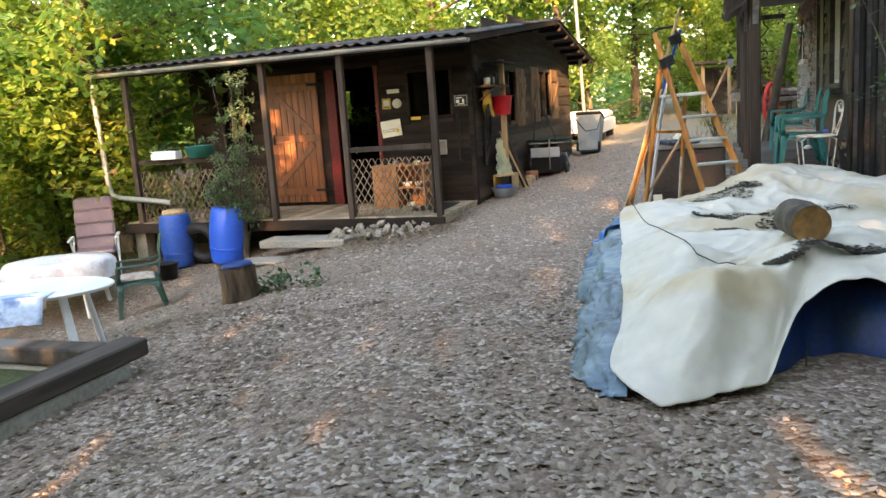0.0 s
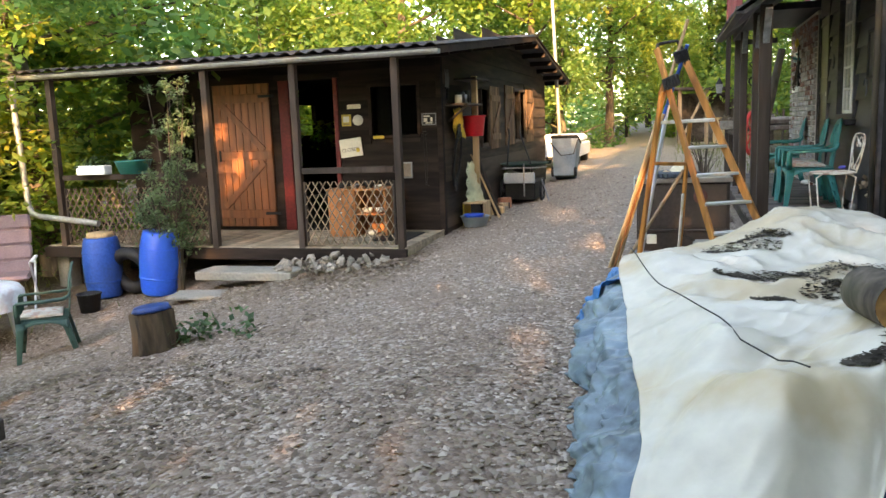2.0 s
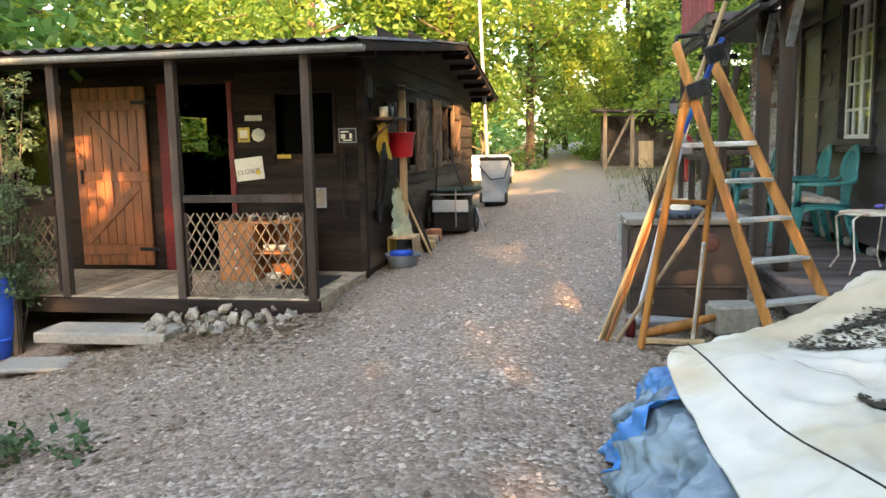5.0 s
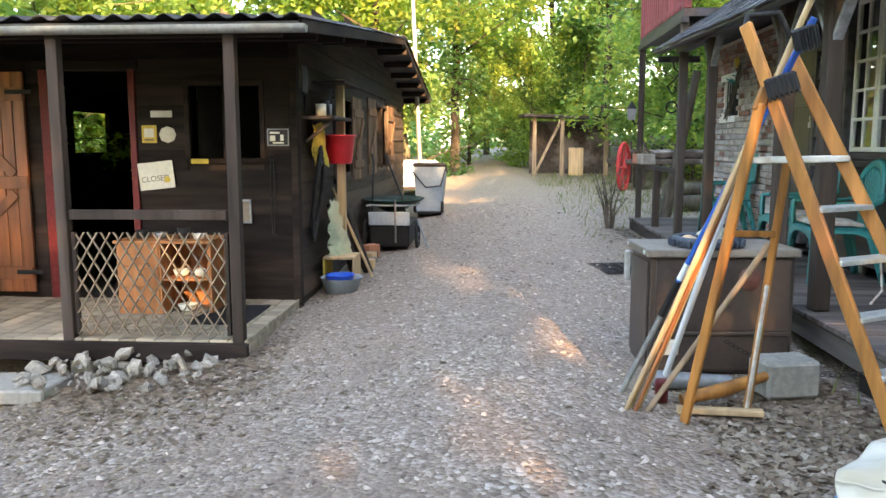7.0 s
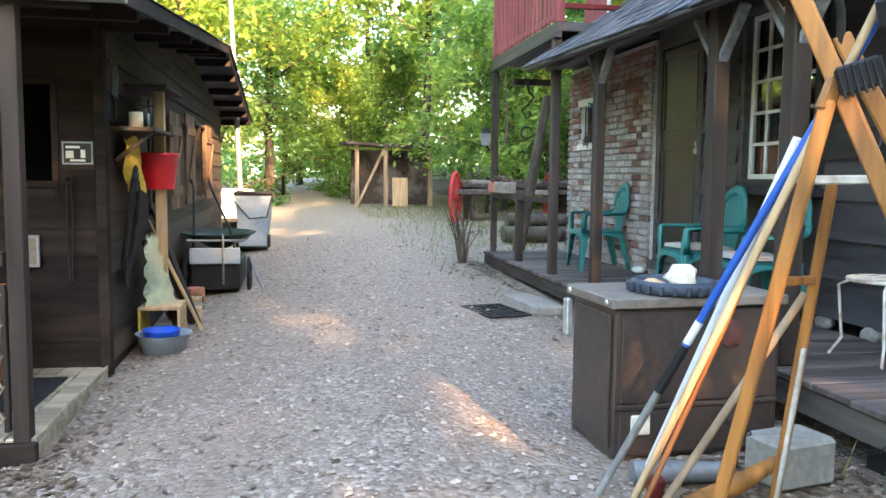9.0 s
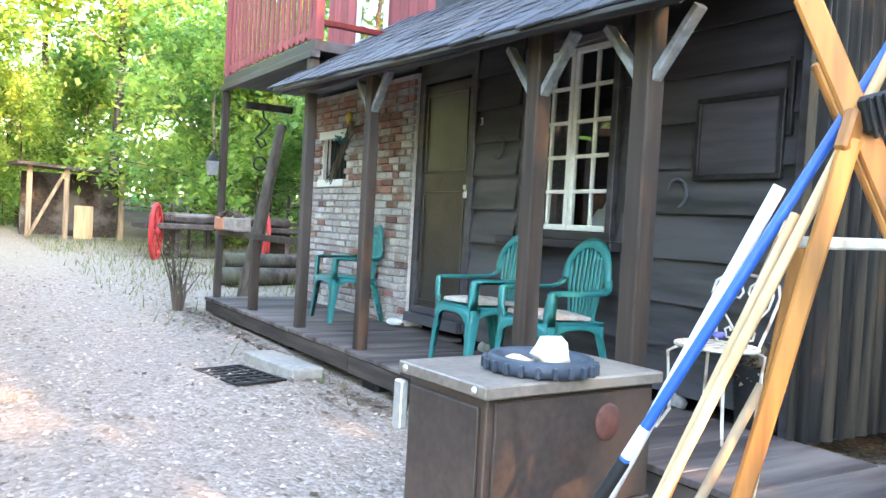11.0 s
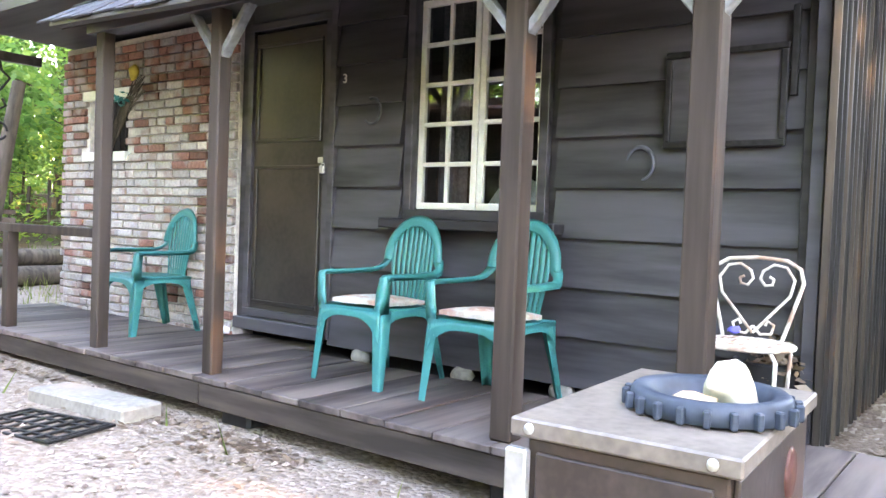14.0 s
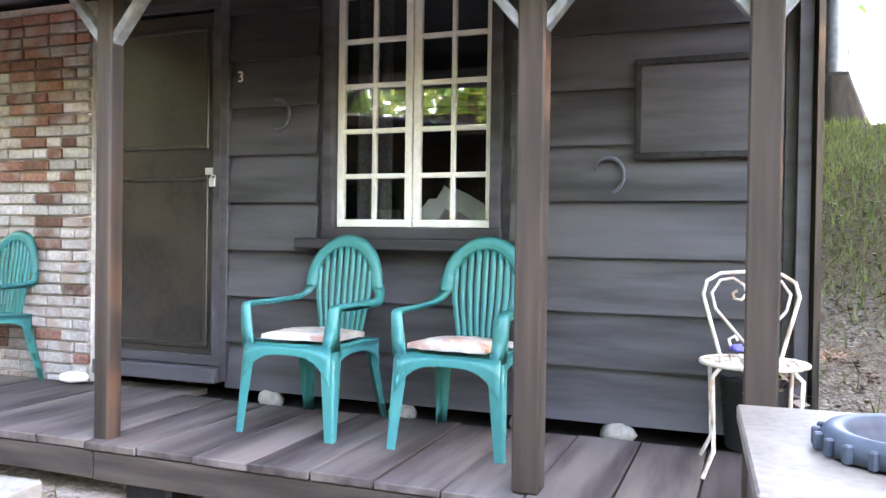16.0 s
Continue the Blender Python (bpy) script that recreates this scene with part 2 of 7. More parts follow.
TARP_BLUE = material("faded_blue_tarpaulin", (0.115, 0.16, 0.185), 0.38, grain=11, vary=0.45, bump=0.8, stain=(0.045, 0.10, 0.155), stain_scale=1.6, stain_amount=0.5, spec=0.45, coarse=2.0)
# blue sheet, its colour darkened for the shadow under the white one
TARP_SHADED = material("shaded_blue_tarpaulin", (0.006, 0.04, 0.17), 0.45, vary=0.3, bump=0.3, spec=0.5)
TARP_BRIGHT = material("bright_blue_tarpaulin", (0.012, 0.15, 0.40), 0.4, grain=11, vary=0.3, bump=0.5, spec=0.45, stain=(0.06, 0.16, 0.30), stain_amount=0.6)
PAINT_CRUST = material("paint_splashed_wood", (0.55, 0.53, 0.47), 0.7, grain=30, vary=0.2, bump=0.5, stain=(0.30, 0.21, 0.12), stain_scale=9, stain_amount=0.6)
CHERRY = material("reddish_stick_wood", (0.27, 0.10, 0.035), 0.6, grain=14, vary=0.3, stretch=(1, 1, 0.1), bump=0.2)
GREY_STICK = material("weathered_stick_wood", (0.27, 0.19, 0.12), 0.8, grain=16, vary=0.4, stretch=(1, 1, 0.1), bump=0.4)
BRACE_WOOD = material("bleached_brace_wood", (0.22, 0.225, 0.235), 0.75, grain=16, vary=0.4, bump=0.5, stain=(0.11, 0.10, 0.095), stain_amount=0.6, stain_scale=5)
DARK_METAL = material("brown_enamel", (0.050, 0.036, 0.030), 0.36, vary=0.3, bump=0.1, stain=(0.095, 0.06, 0.043), stain_amount=0.5, spec=0.5)
CAB_TOP = material("worn_cabinet_top", (0.165, 0.135, 0.11), 0.45, vary=0.25, bump=0.1, stain=(0.27, 0.22, 0.17), stain_amount=0.6, spec=0.5)
LADDER_WOOD = material("varnished_ladder_wood", (0.35, 0.145, 0.036), 0.5, grain=14, vary=0.5, stretch=(1, 1, 0.1), bump=0.4, stain=(0.12, 0.05, 0.025), stain_amount=0.6, stain_scale=6)
ALU = material("worn_aluminium", (0.55, 0.55, 0.52), 0.45, 0.7, vary=0.15, bump=0.1)
STICK = material("pale_stick_wood", (0.45, 0.31, 0.17), 0.7, grain=14, vary=0.3, stretch=(1, 1, 0.1), bump=0.3)
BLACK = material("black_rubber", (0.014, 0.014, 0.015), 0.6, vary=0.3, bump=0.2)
BARK = material("bark", (0.085, 0.068, 0.052), 0.95, grain=18, vary=0.5, stretch=(1, 1, 0.25), bump=1.0, stain=(0.09, 0.11, 0.06), stain_amount=0.5)
STONE = material("rubble_stone", (0.30, 0.265, 0.22), 0.95, grain=25, vary=0.3, bump=0.7, per_piece=0.25, stain=(0.2, 0.17, 0.13), stain_amount=0.5, stain_scale=8)
CONCRETE = material("concrete", (0.27, 0.25, 0.215), 0.95, grain=30, vary=0.2, bump=0.4, stain=(0.25, 0.22, 0.18), stain_amount=0.5)
# black sheet; the warm upright streaks are low sunlight painted into its colour
CORRUGATED = material("black_sun_streaked_sheet", (0.013, 0.012, 0.011), 0.65, 0.0, grain=24, vary=0.7, bump=0.4, stain=(0.10, 0.075, 0.048), stain_scale=7, stain_amount=0.45, spec=0.12, stretch=(1, 1, 0.06))
DOOR_PAINT = material("black_brown_door_paint", (0.024, 0.021, 0.018), 0.33, vary=0.35, bump=0.15, stain=(0.05, 0.04, 0.03), stain_amount=0.6, spec=0.5)
OLD_TIMBER = material("old_sleeper_timber", (0.055, 0.042, 0.034), 0.9, grain=14, vary=0.5, stretch=(1, 0.1, 1), bump=0.7, stain=(0.26, 0.24, 0.22), stain_amount=0.45)
WHEEL_RED = material("bright_red_wheel_paint", (0.40, 0.03, 0.03), 0.6, vary=0.2, bump=0.2)
GLASS = glass_material("window_glass", share=0.72)
HUT_GLASS = glass_material("old_window_glass", (0.8, 0.85, 0.85), share=0.95)
# near-black colour stands in for the shade of unlit rooms and gaps
UNLIT_DARK = material("unlit_near_black", (0.02, 0.018, 0.018), 0.9, vary=0.3, bump=0)
LEAF_GREEN = leaf_material("green_leaves", [(0.062, 0.14, 0.05), (0.12, 0.23, 0.084), (0.19, 0.305, 0.115), (0.29, 0.37, 0.12)], 0.6)
# yellowing leaves; on the left trees the bright colour also replaces sunlight
LEAF_GOLD = leaf_material("yellowing_sunlit_leaves", [(0.10, 0.185, 0.054), (0.185, 0.29, 0.08), (0.30, 0.365, 0.09), (0.48, 0.43, 0.075)], 0.6)
SHRUB_LEAF = leaf_material("grey_green_leaves", [(0.07, 0.11, 0.06), (0.13, 0.19, 0.11), (0.20, 0.27, 0.16), (0.30, 0.36, 0.22)], 0.5)
LEAF_LITTER = leaf_material("fallen_leaves", [(0.07, 0.045, 0.028), (0.14, 0.095, 0.062), (0.22, 0.165, 0.115), (0.36, 0.30, 0.235)], 0.05)
GRASS = leaf_material("grass_blades", [(0.06, 0.09, 0.02), (0.12, 0.15, 0.04), (0.25, 0.22, 0.10)], 0.3)
IVY = leaf_material("shrub_leaves", [(0.03, 0.06, 0.025), (0.07, 0.12, 0.05), (0.13, 0.19, 0.08)], 0.3)


# ---- building helpers ----
class Shape:
    """Vertices and faces of one mesh, put together from simple shaped pieces."""
    def __init__(self):
        self.v, self.f, self.smooth = [], [], []

    def put(self, verts, faces, smooth=False, m=None):
        k = len(self.v)
        if m is not None:
            verts = [m @ Vector(p) for p in verts]
        self.v += [tuple(p) for p in verts]
        self.f += [tuple(i + k for i in q) for q in faces]
        self.smooth += [smooth] * len(faces)
        return self

    def box(self, x0, x1, y0, y1, z0, z1, b=0.004, m=None):
        """A box with chamfered edges."""
        b = min(b, 0.45 * min(abs(x1 - x0), abs(y1 - y0), abs(z1 - z0)))
        lo, hi = (x0, y0, z0), (x1, y1, z1)
        vs, idx = [], {}
        for s in [(i, j, k) for i in (0, 1) for j in (0, 1) for k in (0, 1)]:
            for a in range(3):
                p = [(hi if s[c] else lo)[c] for c in range(3)]
                for c in range(3):
                    if c != a:
                        p[c] += -b if s[c] else b
                idx[s, a] = len(vs)
                vs.append(p)
        fs = []
        for a in range(3):
            c, d = (a + 1) % 3, (a + 2) % 3
            for e in (0, 1):
                def key(p, q):
                    s = [0, 0, 0]
                    s[a], s[c], s[d] = e, p, q
                    return tuple(s)
                q = [idx[key(0, 0), a], idx[key(1, 0), a], idx[key(1, 1), a], idx[key(0, 1), a]]
                fs.append(q if e else q[::-1])
        for a in range(3):
            c, d = (a + 1) % 3, (a + 2) % 3
            for p in (0, 1):
                for q in (0, 1):
                    s0, s1 = [0, 0, 0], [0, 0, 0]
                    s0[c] = s1[c] = p
                    s0[d] = s1[d] = q
                    s1[a] = 1
                    s0, s1 = tuple(s0), tuple(s1)
                    quad = [idx[s0, c], idx[s1, c], idx[s1, d], idx[s0, d]]
                    fs.append(quad if (p + q) % 2 == 0 else quad[::-1])
        for s in [(i, j, k) for i in (0, 1) for j in (0, 1) for k in (0, 1)]:
            t = [idx[s, 0], idx[s, 1], idx[s, 2]]
            fs.append(t if sum(s) % 2 else t[::-1])
        return self.put(vs, fs, False, m)

    def beam(self, a, b, w, h, ch=0.004, roll=0.0):
        """A squared bar from a to b, w wide and h deep."""
        a, b = Vector(a), Vector(b)
        d = b - a
        q = d.to_track_quat("Z", "Y").to_matrix().to_4x4()
        return self.box(-w / 2, w / 2, -h / 2, h / 2, 0, d.length, ch, Matrix.Translation(a) @ q @ Matrix.Rotation(roll, 4, "Z"))

    def tube(self, path, r, n=8, cap=True):
        """A round bar along a path; r is one radius or one for each point."""
        path = [Vector(p) for p in path]
        rs = r if isinstance(r, (list, tuple)) else [r] * len(path)
        vs, fs, up = [], [], None
        for i, p in enumerate(path):
            d = (path[min(i + 1, len(path) - 1)] - path[max(i - 1, 0)]).normalized()
            if up is None:
                up = d.orthogonal().normalized()
            up = (up - d * up.dot(d)).normalized()
            w = d.cross(up)
            for k in range(n):
                t = 2 * math.pi * k / n
                vs.append(p + (up * math.cos(t) + w * math.sin(t)) * rs[i])
        for i in range(len(path) - 1):
            for k in range(n):
                fs.append((i * n + k, i * n + (k + 1) % n, (i + 1) * n + (k + 1) % n, (i + 1) * n + k))
        self.put(vs, fs, True)
        if cap:
            m = len(path) - 1
            self.put(vs, [tuple(range(n))[::-1], tuple(m * n + k for k in range(n))], False)
        return self

    def lathe(self, profile, n=24, m=None):
        """A turned shape: (radius, height) pairs about the z axis."""
        vs, fs = [], []
        for r, z in profile:
            for k in range(n):
                t = 2 * math.pi * k / n
                vs.append((r * math.cos(t), r * math.sin(t), z))
        for i in range(len(profile) - 1):
            for k in range(n):
                fs.append((i * n + k, i * n + (k + 1) % n, (i + 1) * n + (k + 1) % n, (i + 1) * n + k))
        return self.put(vs, fs, True, m)

    def sheet(self, rows, thick=0.0, smooth=True):
        """A surface through rows of points, with a thickness downwards."""
        nr, nc = len(rows), len(rows[0])
        vs = [Vector(p) for r in rows for p in r]
        fs = [(i * nc + j, i * nc + j + 1, (i + 1) * nc + j + 1, (i + 1) * nc + j) for i in range(nr - 1) for j in range(nc - 1)]
        self.put(vs, fs, smooth)
        if thick:
            self.put([p - Vector((0, 0, thick)) for p in vs], [q[::-1] for q in fs], smooth)
            k = len(self.v) - 2 * nr * nc
            rim = [j for j in range(nc)] + [i * nc + nc - 1 for i in range(1, nr)] + [(nr - 1) * nc + j for j in range(nc - 2, -1, -1)] + [i * nc for i in range(nr - 2, 0, -1)]
            for a, b in zip(rim, rim[1:] + rim[:1]):
                self.f.append((k + b, k + a, k + a + nr * nc, k + b + nr * nc))
                self.smooth.append(False)
        return self

    def blob(self, centre, size, seed=0, rough=0.25, m=None, level=2):
        """A lumpy stone or clod."""
        bm = bmesh.new()
        bmesh.ops.create_icosphere(bm, subdivisions=level, radius=1.0)
        for v in bm.verts:
            k = 1 + rough * noise.noise(v.co * 1.4 + Vector((seed * 3.7, seed, 0))) + 0.5 * rough * noise.noise(v.co * 3.1 + Vector((seed, 9, 0)))
            v.co = Vector((v.co.x * size[0], v.co.y * size[1], v.co.z * size[2])) * k + Vector(centre)
        self.put([v.co.copy() for v in bm.verts], [[q.index for q in f.verts] for f in bm.faces], level > 1, m)
        bm.free()
        return self

    def mesh(self, name, mat):
        me = bpy.data.meshes.new(name)
        me.from_pydata(self.v, [], self.f)
        me.polygons.foreach_set("use_smooth", self.smooth)
        me.materials.append(mat)
        me.update()
        return me


def thing(name, m, label, category, group="", kind=""):
    ob = new(name)
    ob.empty_display_size = 0.1
    ob.matrix_world = m
    return tagged(ob, label, category, group, kind)


def part(name, shape, mat, parent=None, label=""):
    """One mesh object under a thing or under a part."""
    ob = new(name, shape.mesh(name, mat) if isinstance(shape, Shape) else shape)
    if parent is not None:
        ob.parent = parent
    return tagged(ob, label)


def whole(name, shape, mat, label, category="", group="", kind="", m=None):
    """A thing that is one mesh."""
    ob = tagged(new(name, shape.mesh(name, mat)), label, category, group, kind)
    if m is not None:
        ob.matrix_world = m
    return ob


def arc(centre, r, a0, a1, n, plane="xz"):
    out = []
    for i in range(n + 1):
        t = radians(a0 + (a1 - a0) * i / n)
        c, s = r * math.cos(t), r * math.sin(t)
        out.append((centre[0] + c, centre[1], centre[2] + s) if plane == "xz" else (centre[0], centre[1] + c, centre[2] + s) if plane == "yz" else (centre[0] + c, centre[1] + s, centre[2]))
    return out


# ---- ground ----
def lift(x, y):
    """Height of the ground."""
    z = 0.02 + 0.13 * max(-5.0, min(x, 0.45)) + 0.016 * (min(y, 24) - 4)
    if x < -2.6:        # the yard falls away towards the woods
        z -= 0.11 * min(2.2, -2.6 - x) * max(0.0, min(1.0, (6.9 - y) / 2.2))
    if x < -8:
        z -= 0.06 * min(-8 - x, 10)
    if x > 5.0:
        k = min(1, max(0, (10 - y) / 4)) 
        z += (0.27 * min(x - 5.0, 3) + 0.47 * max(0, min(x - 8, 4.5)) + 0.05 * max(0, min(x - 12.5, 12))) * (0.35 + 0.65 * k)
    if y > 24:
        z += 0.03 * min(y - 24, 30)
    return z


def fine_lift(x, y):
    return lift(x, y) + 0.035 * noise.noise(Vector((x * 0.8, y * 0.8, 0))) + 0.012 * noise.noise(Vector((x * 3.2, y * 3.2, 5)))


xs = sorted(set([round(-9 + 0.14 * i, 3) for i in range(130)] + [-600, -250, -120, -70, -45, -35, -28, -22, -18, -15, -12.5, -10.5, 10.5, 12.5, 15, 18, 22, 28, 35, 45, 70, 120, 250, 600]))
ys = sorted(set([round(-4 + 0.14 * i, 3) for i in range(200)] + [-600, -250, -120, -60, -35, -25, -18, -13, -9, -6.5, -5, 25, 27, 29, 32, 36, 42, 50, 65, 90, 150, 300, 600]))
g = Shape()
g.sheet([[(x, y, fine_lift(x, y)) for x in xs] for y in ys])
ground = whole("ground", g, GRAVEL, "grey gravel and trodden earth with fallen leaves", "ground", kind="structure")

# ---- the wooden hut with its porch ----
HX, HY = -1.33, 8.46            # its corner: side wall and porch wall
hut = thing("wooden_hut", pose(0, 0, 0), "dark-stained single-storey wooden hut with a railed porch and low roof", "house")


def roof_z(y):
    return 2.30 + (y - 6.8) * 0.108 if y < 13.2 else 2.99 - (y - 13.2) * 0.135


def hole_wall(s, axis, at, thick, u0, u1, z0, top, holes):
    """A wall with openings through it: uprights between the holes and pieces above and below them."""
    def piece(a, b, lo, hi):
        if b - a > 0.005 and hi - lo > 0.005:
            if axis == "y":
                s.box(a, b, at, at + thick, lo, hi, 0.003)
            else:
                s.box(at - thick, at, a, b, lo, hi, 0.003)
    edges, u = sorted(holes), u0
    for a, b, lo, hi in edges:
        piece(u, a, z0, top)
        piece(a, b, z0, lo)
        piece(a, b, hi, top)
        u = b
    piece(u, u1, z0, top)


PORCH_HOLES = [(-5.55, -5.08, 0.92, 2.0), (-3.50, -2.83, 0.0, 2.09), (-2.28, -1.63, 1.30, 1.95)]
SIDE_HOLES = [(10.2, 11.25, 1.03, 1.97), (13.35, 14.45, 1.06, 2.0)]
s = Shape()
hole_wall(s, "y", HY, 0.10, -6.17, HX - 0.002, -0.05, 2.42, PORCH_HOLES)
porch_wall = part("wall", s, HUT_BOARD, hut, "dark brown boarded porch wall, darkened for porch shade")
s = Shape()
hole_wall(s, "x", HX, 0.10, HY + 0.102, 17.0, -0.25, 2.38, SIDE_HOLES)
for i in range(12):           # the gable above
    y0, y1 = HY + 0.1 + i * 0.711, HY + 0.1 + (i + 1) * 0.711
    s.box(HX - 0.10, HX, y0, y1, 2.38, min(roof_z(y0), roof_z(y1)) - 0.03, 0.001)
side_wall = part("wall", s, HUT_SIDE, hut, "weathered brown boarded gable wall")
s = Shape()
hole_wall(s, "x", -6.07, 0.10, HY + 0.102, 17.0, -0.25, 2.4, [(13.45, 14.65, 1.3, 1.95)])
s.box(-6.17, HX, 17.0, 17.1, -0.25, 2.45, 0.003)
part("wall", s, HUT_BOARD, hut)
part("floor", Shape().box(-6.07, HX - 0.1, HY + 0.1, 17.0, -0.06, -0.01, 0.002), UNLIT_DARK, hut)
# unseen panels added so that daylight doesn't show through from window to window
part("partition", Shape().box(-2.70, HX - 0.12, 9.75, 9.80, 0.0, 2.4), UNLIT_DARK, hut)
part("partition", Shape().box(-2.72, -2.67, 9.81, 16.9, 0.0, 2.4), UNLIT_DARK, hut)
part("partition", Shape().box(-6.05, -4.6, 10.2, 10.25, 0.0, 2.4), UNLIT_DARK, hut)
part("ceiling", Shape().box(-6.06, HX - 0.11, HY + 0.11, 16.98, 2.30, 2.33), UNLIT_DARK, hut)
part("curtain", Shape().sheet([[(HX - 0.10 + 0.01 * math.sin(j * 1.5), 10.25 + 0.42 * j / 14, z) for j in range(15)] for z in (1.04, 1.65)]), WHITE_PAINT, hut, "white half curtain")


def boards(parent, mat, axis, at, u0, u1, z0, z1, pitch, holes, rnd, out=0.028, lean=0.02, uneven=0.06):
    """Lapped boards on a wall, cut at the openings; each is a piece of its own."""
    z = z0
    while z < z1 - 0.03:
        h = min(pitch * rnd.uniform(1 - uneven, 1 + uneven), z1 - z)
        cuts, spans, u = sorted((a, b) for a, b, lo, hi in holes if lo < z + h * 0.6 and hi > z + h * 0.4), [], u0
        for a, b in cuts:
            spans.append((u, a))
            u = b
        spans.append((u, u1))
        for a, b in spans:
            if b - a < 0.04:
                continue
            jog = rnd.uniform(-0.004, 0.004)
            o, e = out + jog, 0.006
            if axis == "y":    # outside lies towards -y
                v = [(a, at, z), (b, at, z), (b, at - o, z - e), (a, at - o, z - e), (a, at, z + h), (b, at, z + h), (b, at - o + lean, z + h + e), (a, at - o + lean, z + h + e)]
            elif axis == "x":  # outside lies towards +x
                v = [(at, b, z), (at, a, z), (at + o, a, z - e), (at + o, b, z - e), (at, b, z + h), (at, a, z + h), (at + o - lean, a, z + h + e), (at + o - lean, b, z + h + e)]
            else:              # outside lies towards -x
                v = [(at, a, z), (at, b, z), (at - o, b, z - e), (at - o, a, z - e), (at, a, z + h), (at, b, z + h), (at - o + lean, b, z + h + e), (at - o + lean, a, z + h + e)]
            f = [(0, 1, 2, 3), (7, 6, 5, 4), (3, 2, 6, 7), (1, 0, 4, 5), (0, 3, 7, 4), (2, 1, 5, 6)]
            part("board", Shape().put(v, [q[::-1] for q in f]), mat, parent)
        z += h


rnd = random.Random(4)
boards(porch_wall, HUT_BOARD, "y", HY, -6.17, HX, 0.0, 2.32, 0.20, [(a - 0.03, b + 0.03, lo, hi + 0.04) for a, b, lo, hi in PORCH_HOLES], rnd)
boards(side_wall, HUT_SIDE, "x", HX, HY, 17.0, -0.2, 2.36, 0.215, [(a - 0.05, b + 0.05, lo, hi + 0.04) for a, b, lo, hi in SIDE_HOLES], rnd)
for k in range(3):
    z = 2.37 + 0.19 * k
    a, b = [y for y in (HY, 17.0)] if k == 0 else (9.3 + 1.7 * (k - 1), 16.2 - 1.2 * (k - 1))
    boards(side_wall, HUT_SIDE, "x", HX, a, b, z, z + 0.19, 0.19, [], rnd)
part("corner_post", Shape().box(HX - 0.02, HX + 0.05, HY - 0.05, HY + 0.05, -0.1, 2.34), HUT_BOARD, hut)
# porch floor
deck = part("porch_floor", Shape().box(-6.45, -1.30, 6.84, 8.40, -0.12, -0.03), HUT_DECK, hut, "worn grey-brown porch boards")
# darker boards than the deck's: the front's shadow is put into the colour
part("front_beam", Shape().box(-6.45, -1.29, 6.80, 6.86, -0.15, -0.012), HUT_BOARD, deck, "front beam coloured dark for its shadowed face")
x = -6.44
while x < -1.42:
    w = 0.135 * rnd.uniform(0.95, 1.05)
    part("board", Shape().box(x, x + w - 0.006, 6.87, 8.44, -0.028, rnd.uniform(-0.003, 0.003)), HUT_DECK, deck)
    x += w
part("edge_board", Shape().box(x, -1.30, 6.86, 8.46, -0.028, 0.012), HUT_DECK, deck, "pale edge board")
part("door_mat", Shape().box(-1.95, -1.48, 7.35, 8.1, 0.005, 0.02), BLACK, deck, "ribbed dark rubber mat")
for x in (-6.3, -4.9, -2.6, -1.6):
    part("pier", Shape().box(x - 0.1, x + 0.1, 6.95, 7.15, -0.6, -0.12), CONCRETE, hut)
# black sheet added for the shade in the void under the floor
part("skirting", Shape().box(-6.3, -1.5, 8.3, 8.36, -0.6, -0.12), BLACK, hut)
# porch posts
for x, y in ((-6.17, 6.90), (-3.85, 6.90), (-2.65, 6.90), (-1.37, 6.90)):
    part("post", Shape().box(x - 0.041, x + 0.041, y - 0.041, y + 0.041, -0.12 if x > -2 else -0.02, 2.2), POST_WOOD, hut, "weathered square porch post")
part("plate_beam", Shape().box(-6.8, -1.0, 6.86, 6.95, 2.17, 2.26), HUT_BOARD, hut)
# railings with crossed laths
def lattice(x0, x1, z0, z1, rail):
    fence = part("railing", Shape().box(x0, x1, 6.875, 6.93, rail - 0.035, rail + 0.035).box(x0, x0 + 0.03, 6.885, 6.92, z0, z1).box(x1 - 0.03, x1, 6.885, 6.92, z0, z1), POST_WOOD, hut, "dark rail over a crossed-lath trellis")
    h, run, step = z1 - z0, (z1 - z0) * 0.62, 0.098
    x = x0 - run
    while x < x1:
        for lean, y in ((1, 6.893), (-1, 6.907)):
            xa, xb = (x, x + run) if lean > 0 else (x + run, x)
            za, zb, pa, pb = z0, z1, xa, xb
            lo, hi = x0 + 0.02, x1 - 0.02
            if pa < lo:
                za, pa = z0 + h * (lo - xa) / (xb - xa), lo
            if pb < lo:
                zb, pb = z0 + h * (lo - xa) / (xb - xa), lo
            if pa > hi:
                za, pa = z0 + h * (hi - xa) / (xb - xa), hi
            if pb > hi:
                zb, pb = z0 + h * (hi - xa) / (xb - xa), hi
            if abs(zb - za) > 0.06:
                part("slat", Shape().beam((pa, y, za), (pb, y, zb), 0.021, 0.008, 0.001), LATTICE, fence)
        x += step


lattice(-2.60, -1.43, 0.03, 0.79, 0.92)
lattice(-6.10, -3.92, 0.03, 0.76, 0.90)
# gutter and downpipe
s = Shape()
prof = [(0.055 * math.cos(radians(a)), 0.055 * math.sin(radians(a))) for a in range(180, 361, 20)]
prof += [(0.05 * math.cos(radians(a)), 0.05 * math.sin(radians(a))) for a in range(360, 179, -20)]
s.sheet([[(x, 6.79 + c, 2.235 + d) for c, d in prof] for x in (-6.75, -5, -3, -0.80)])
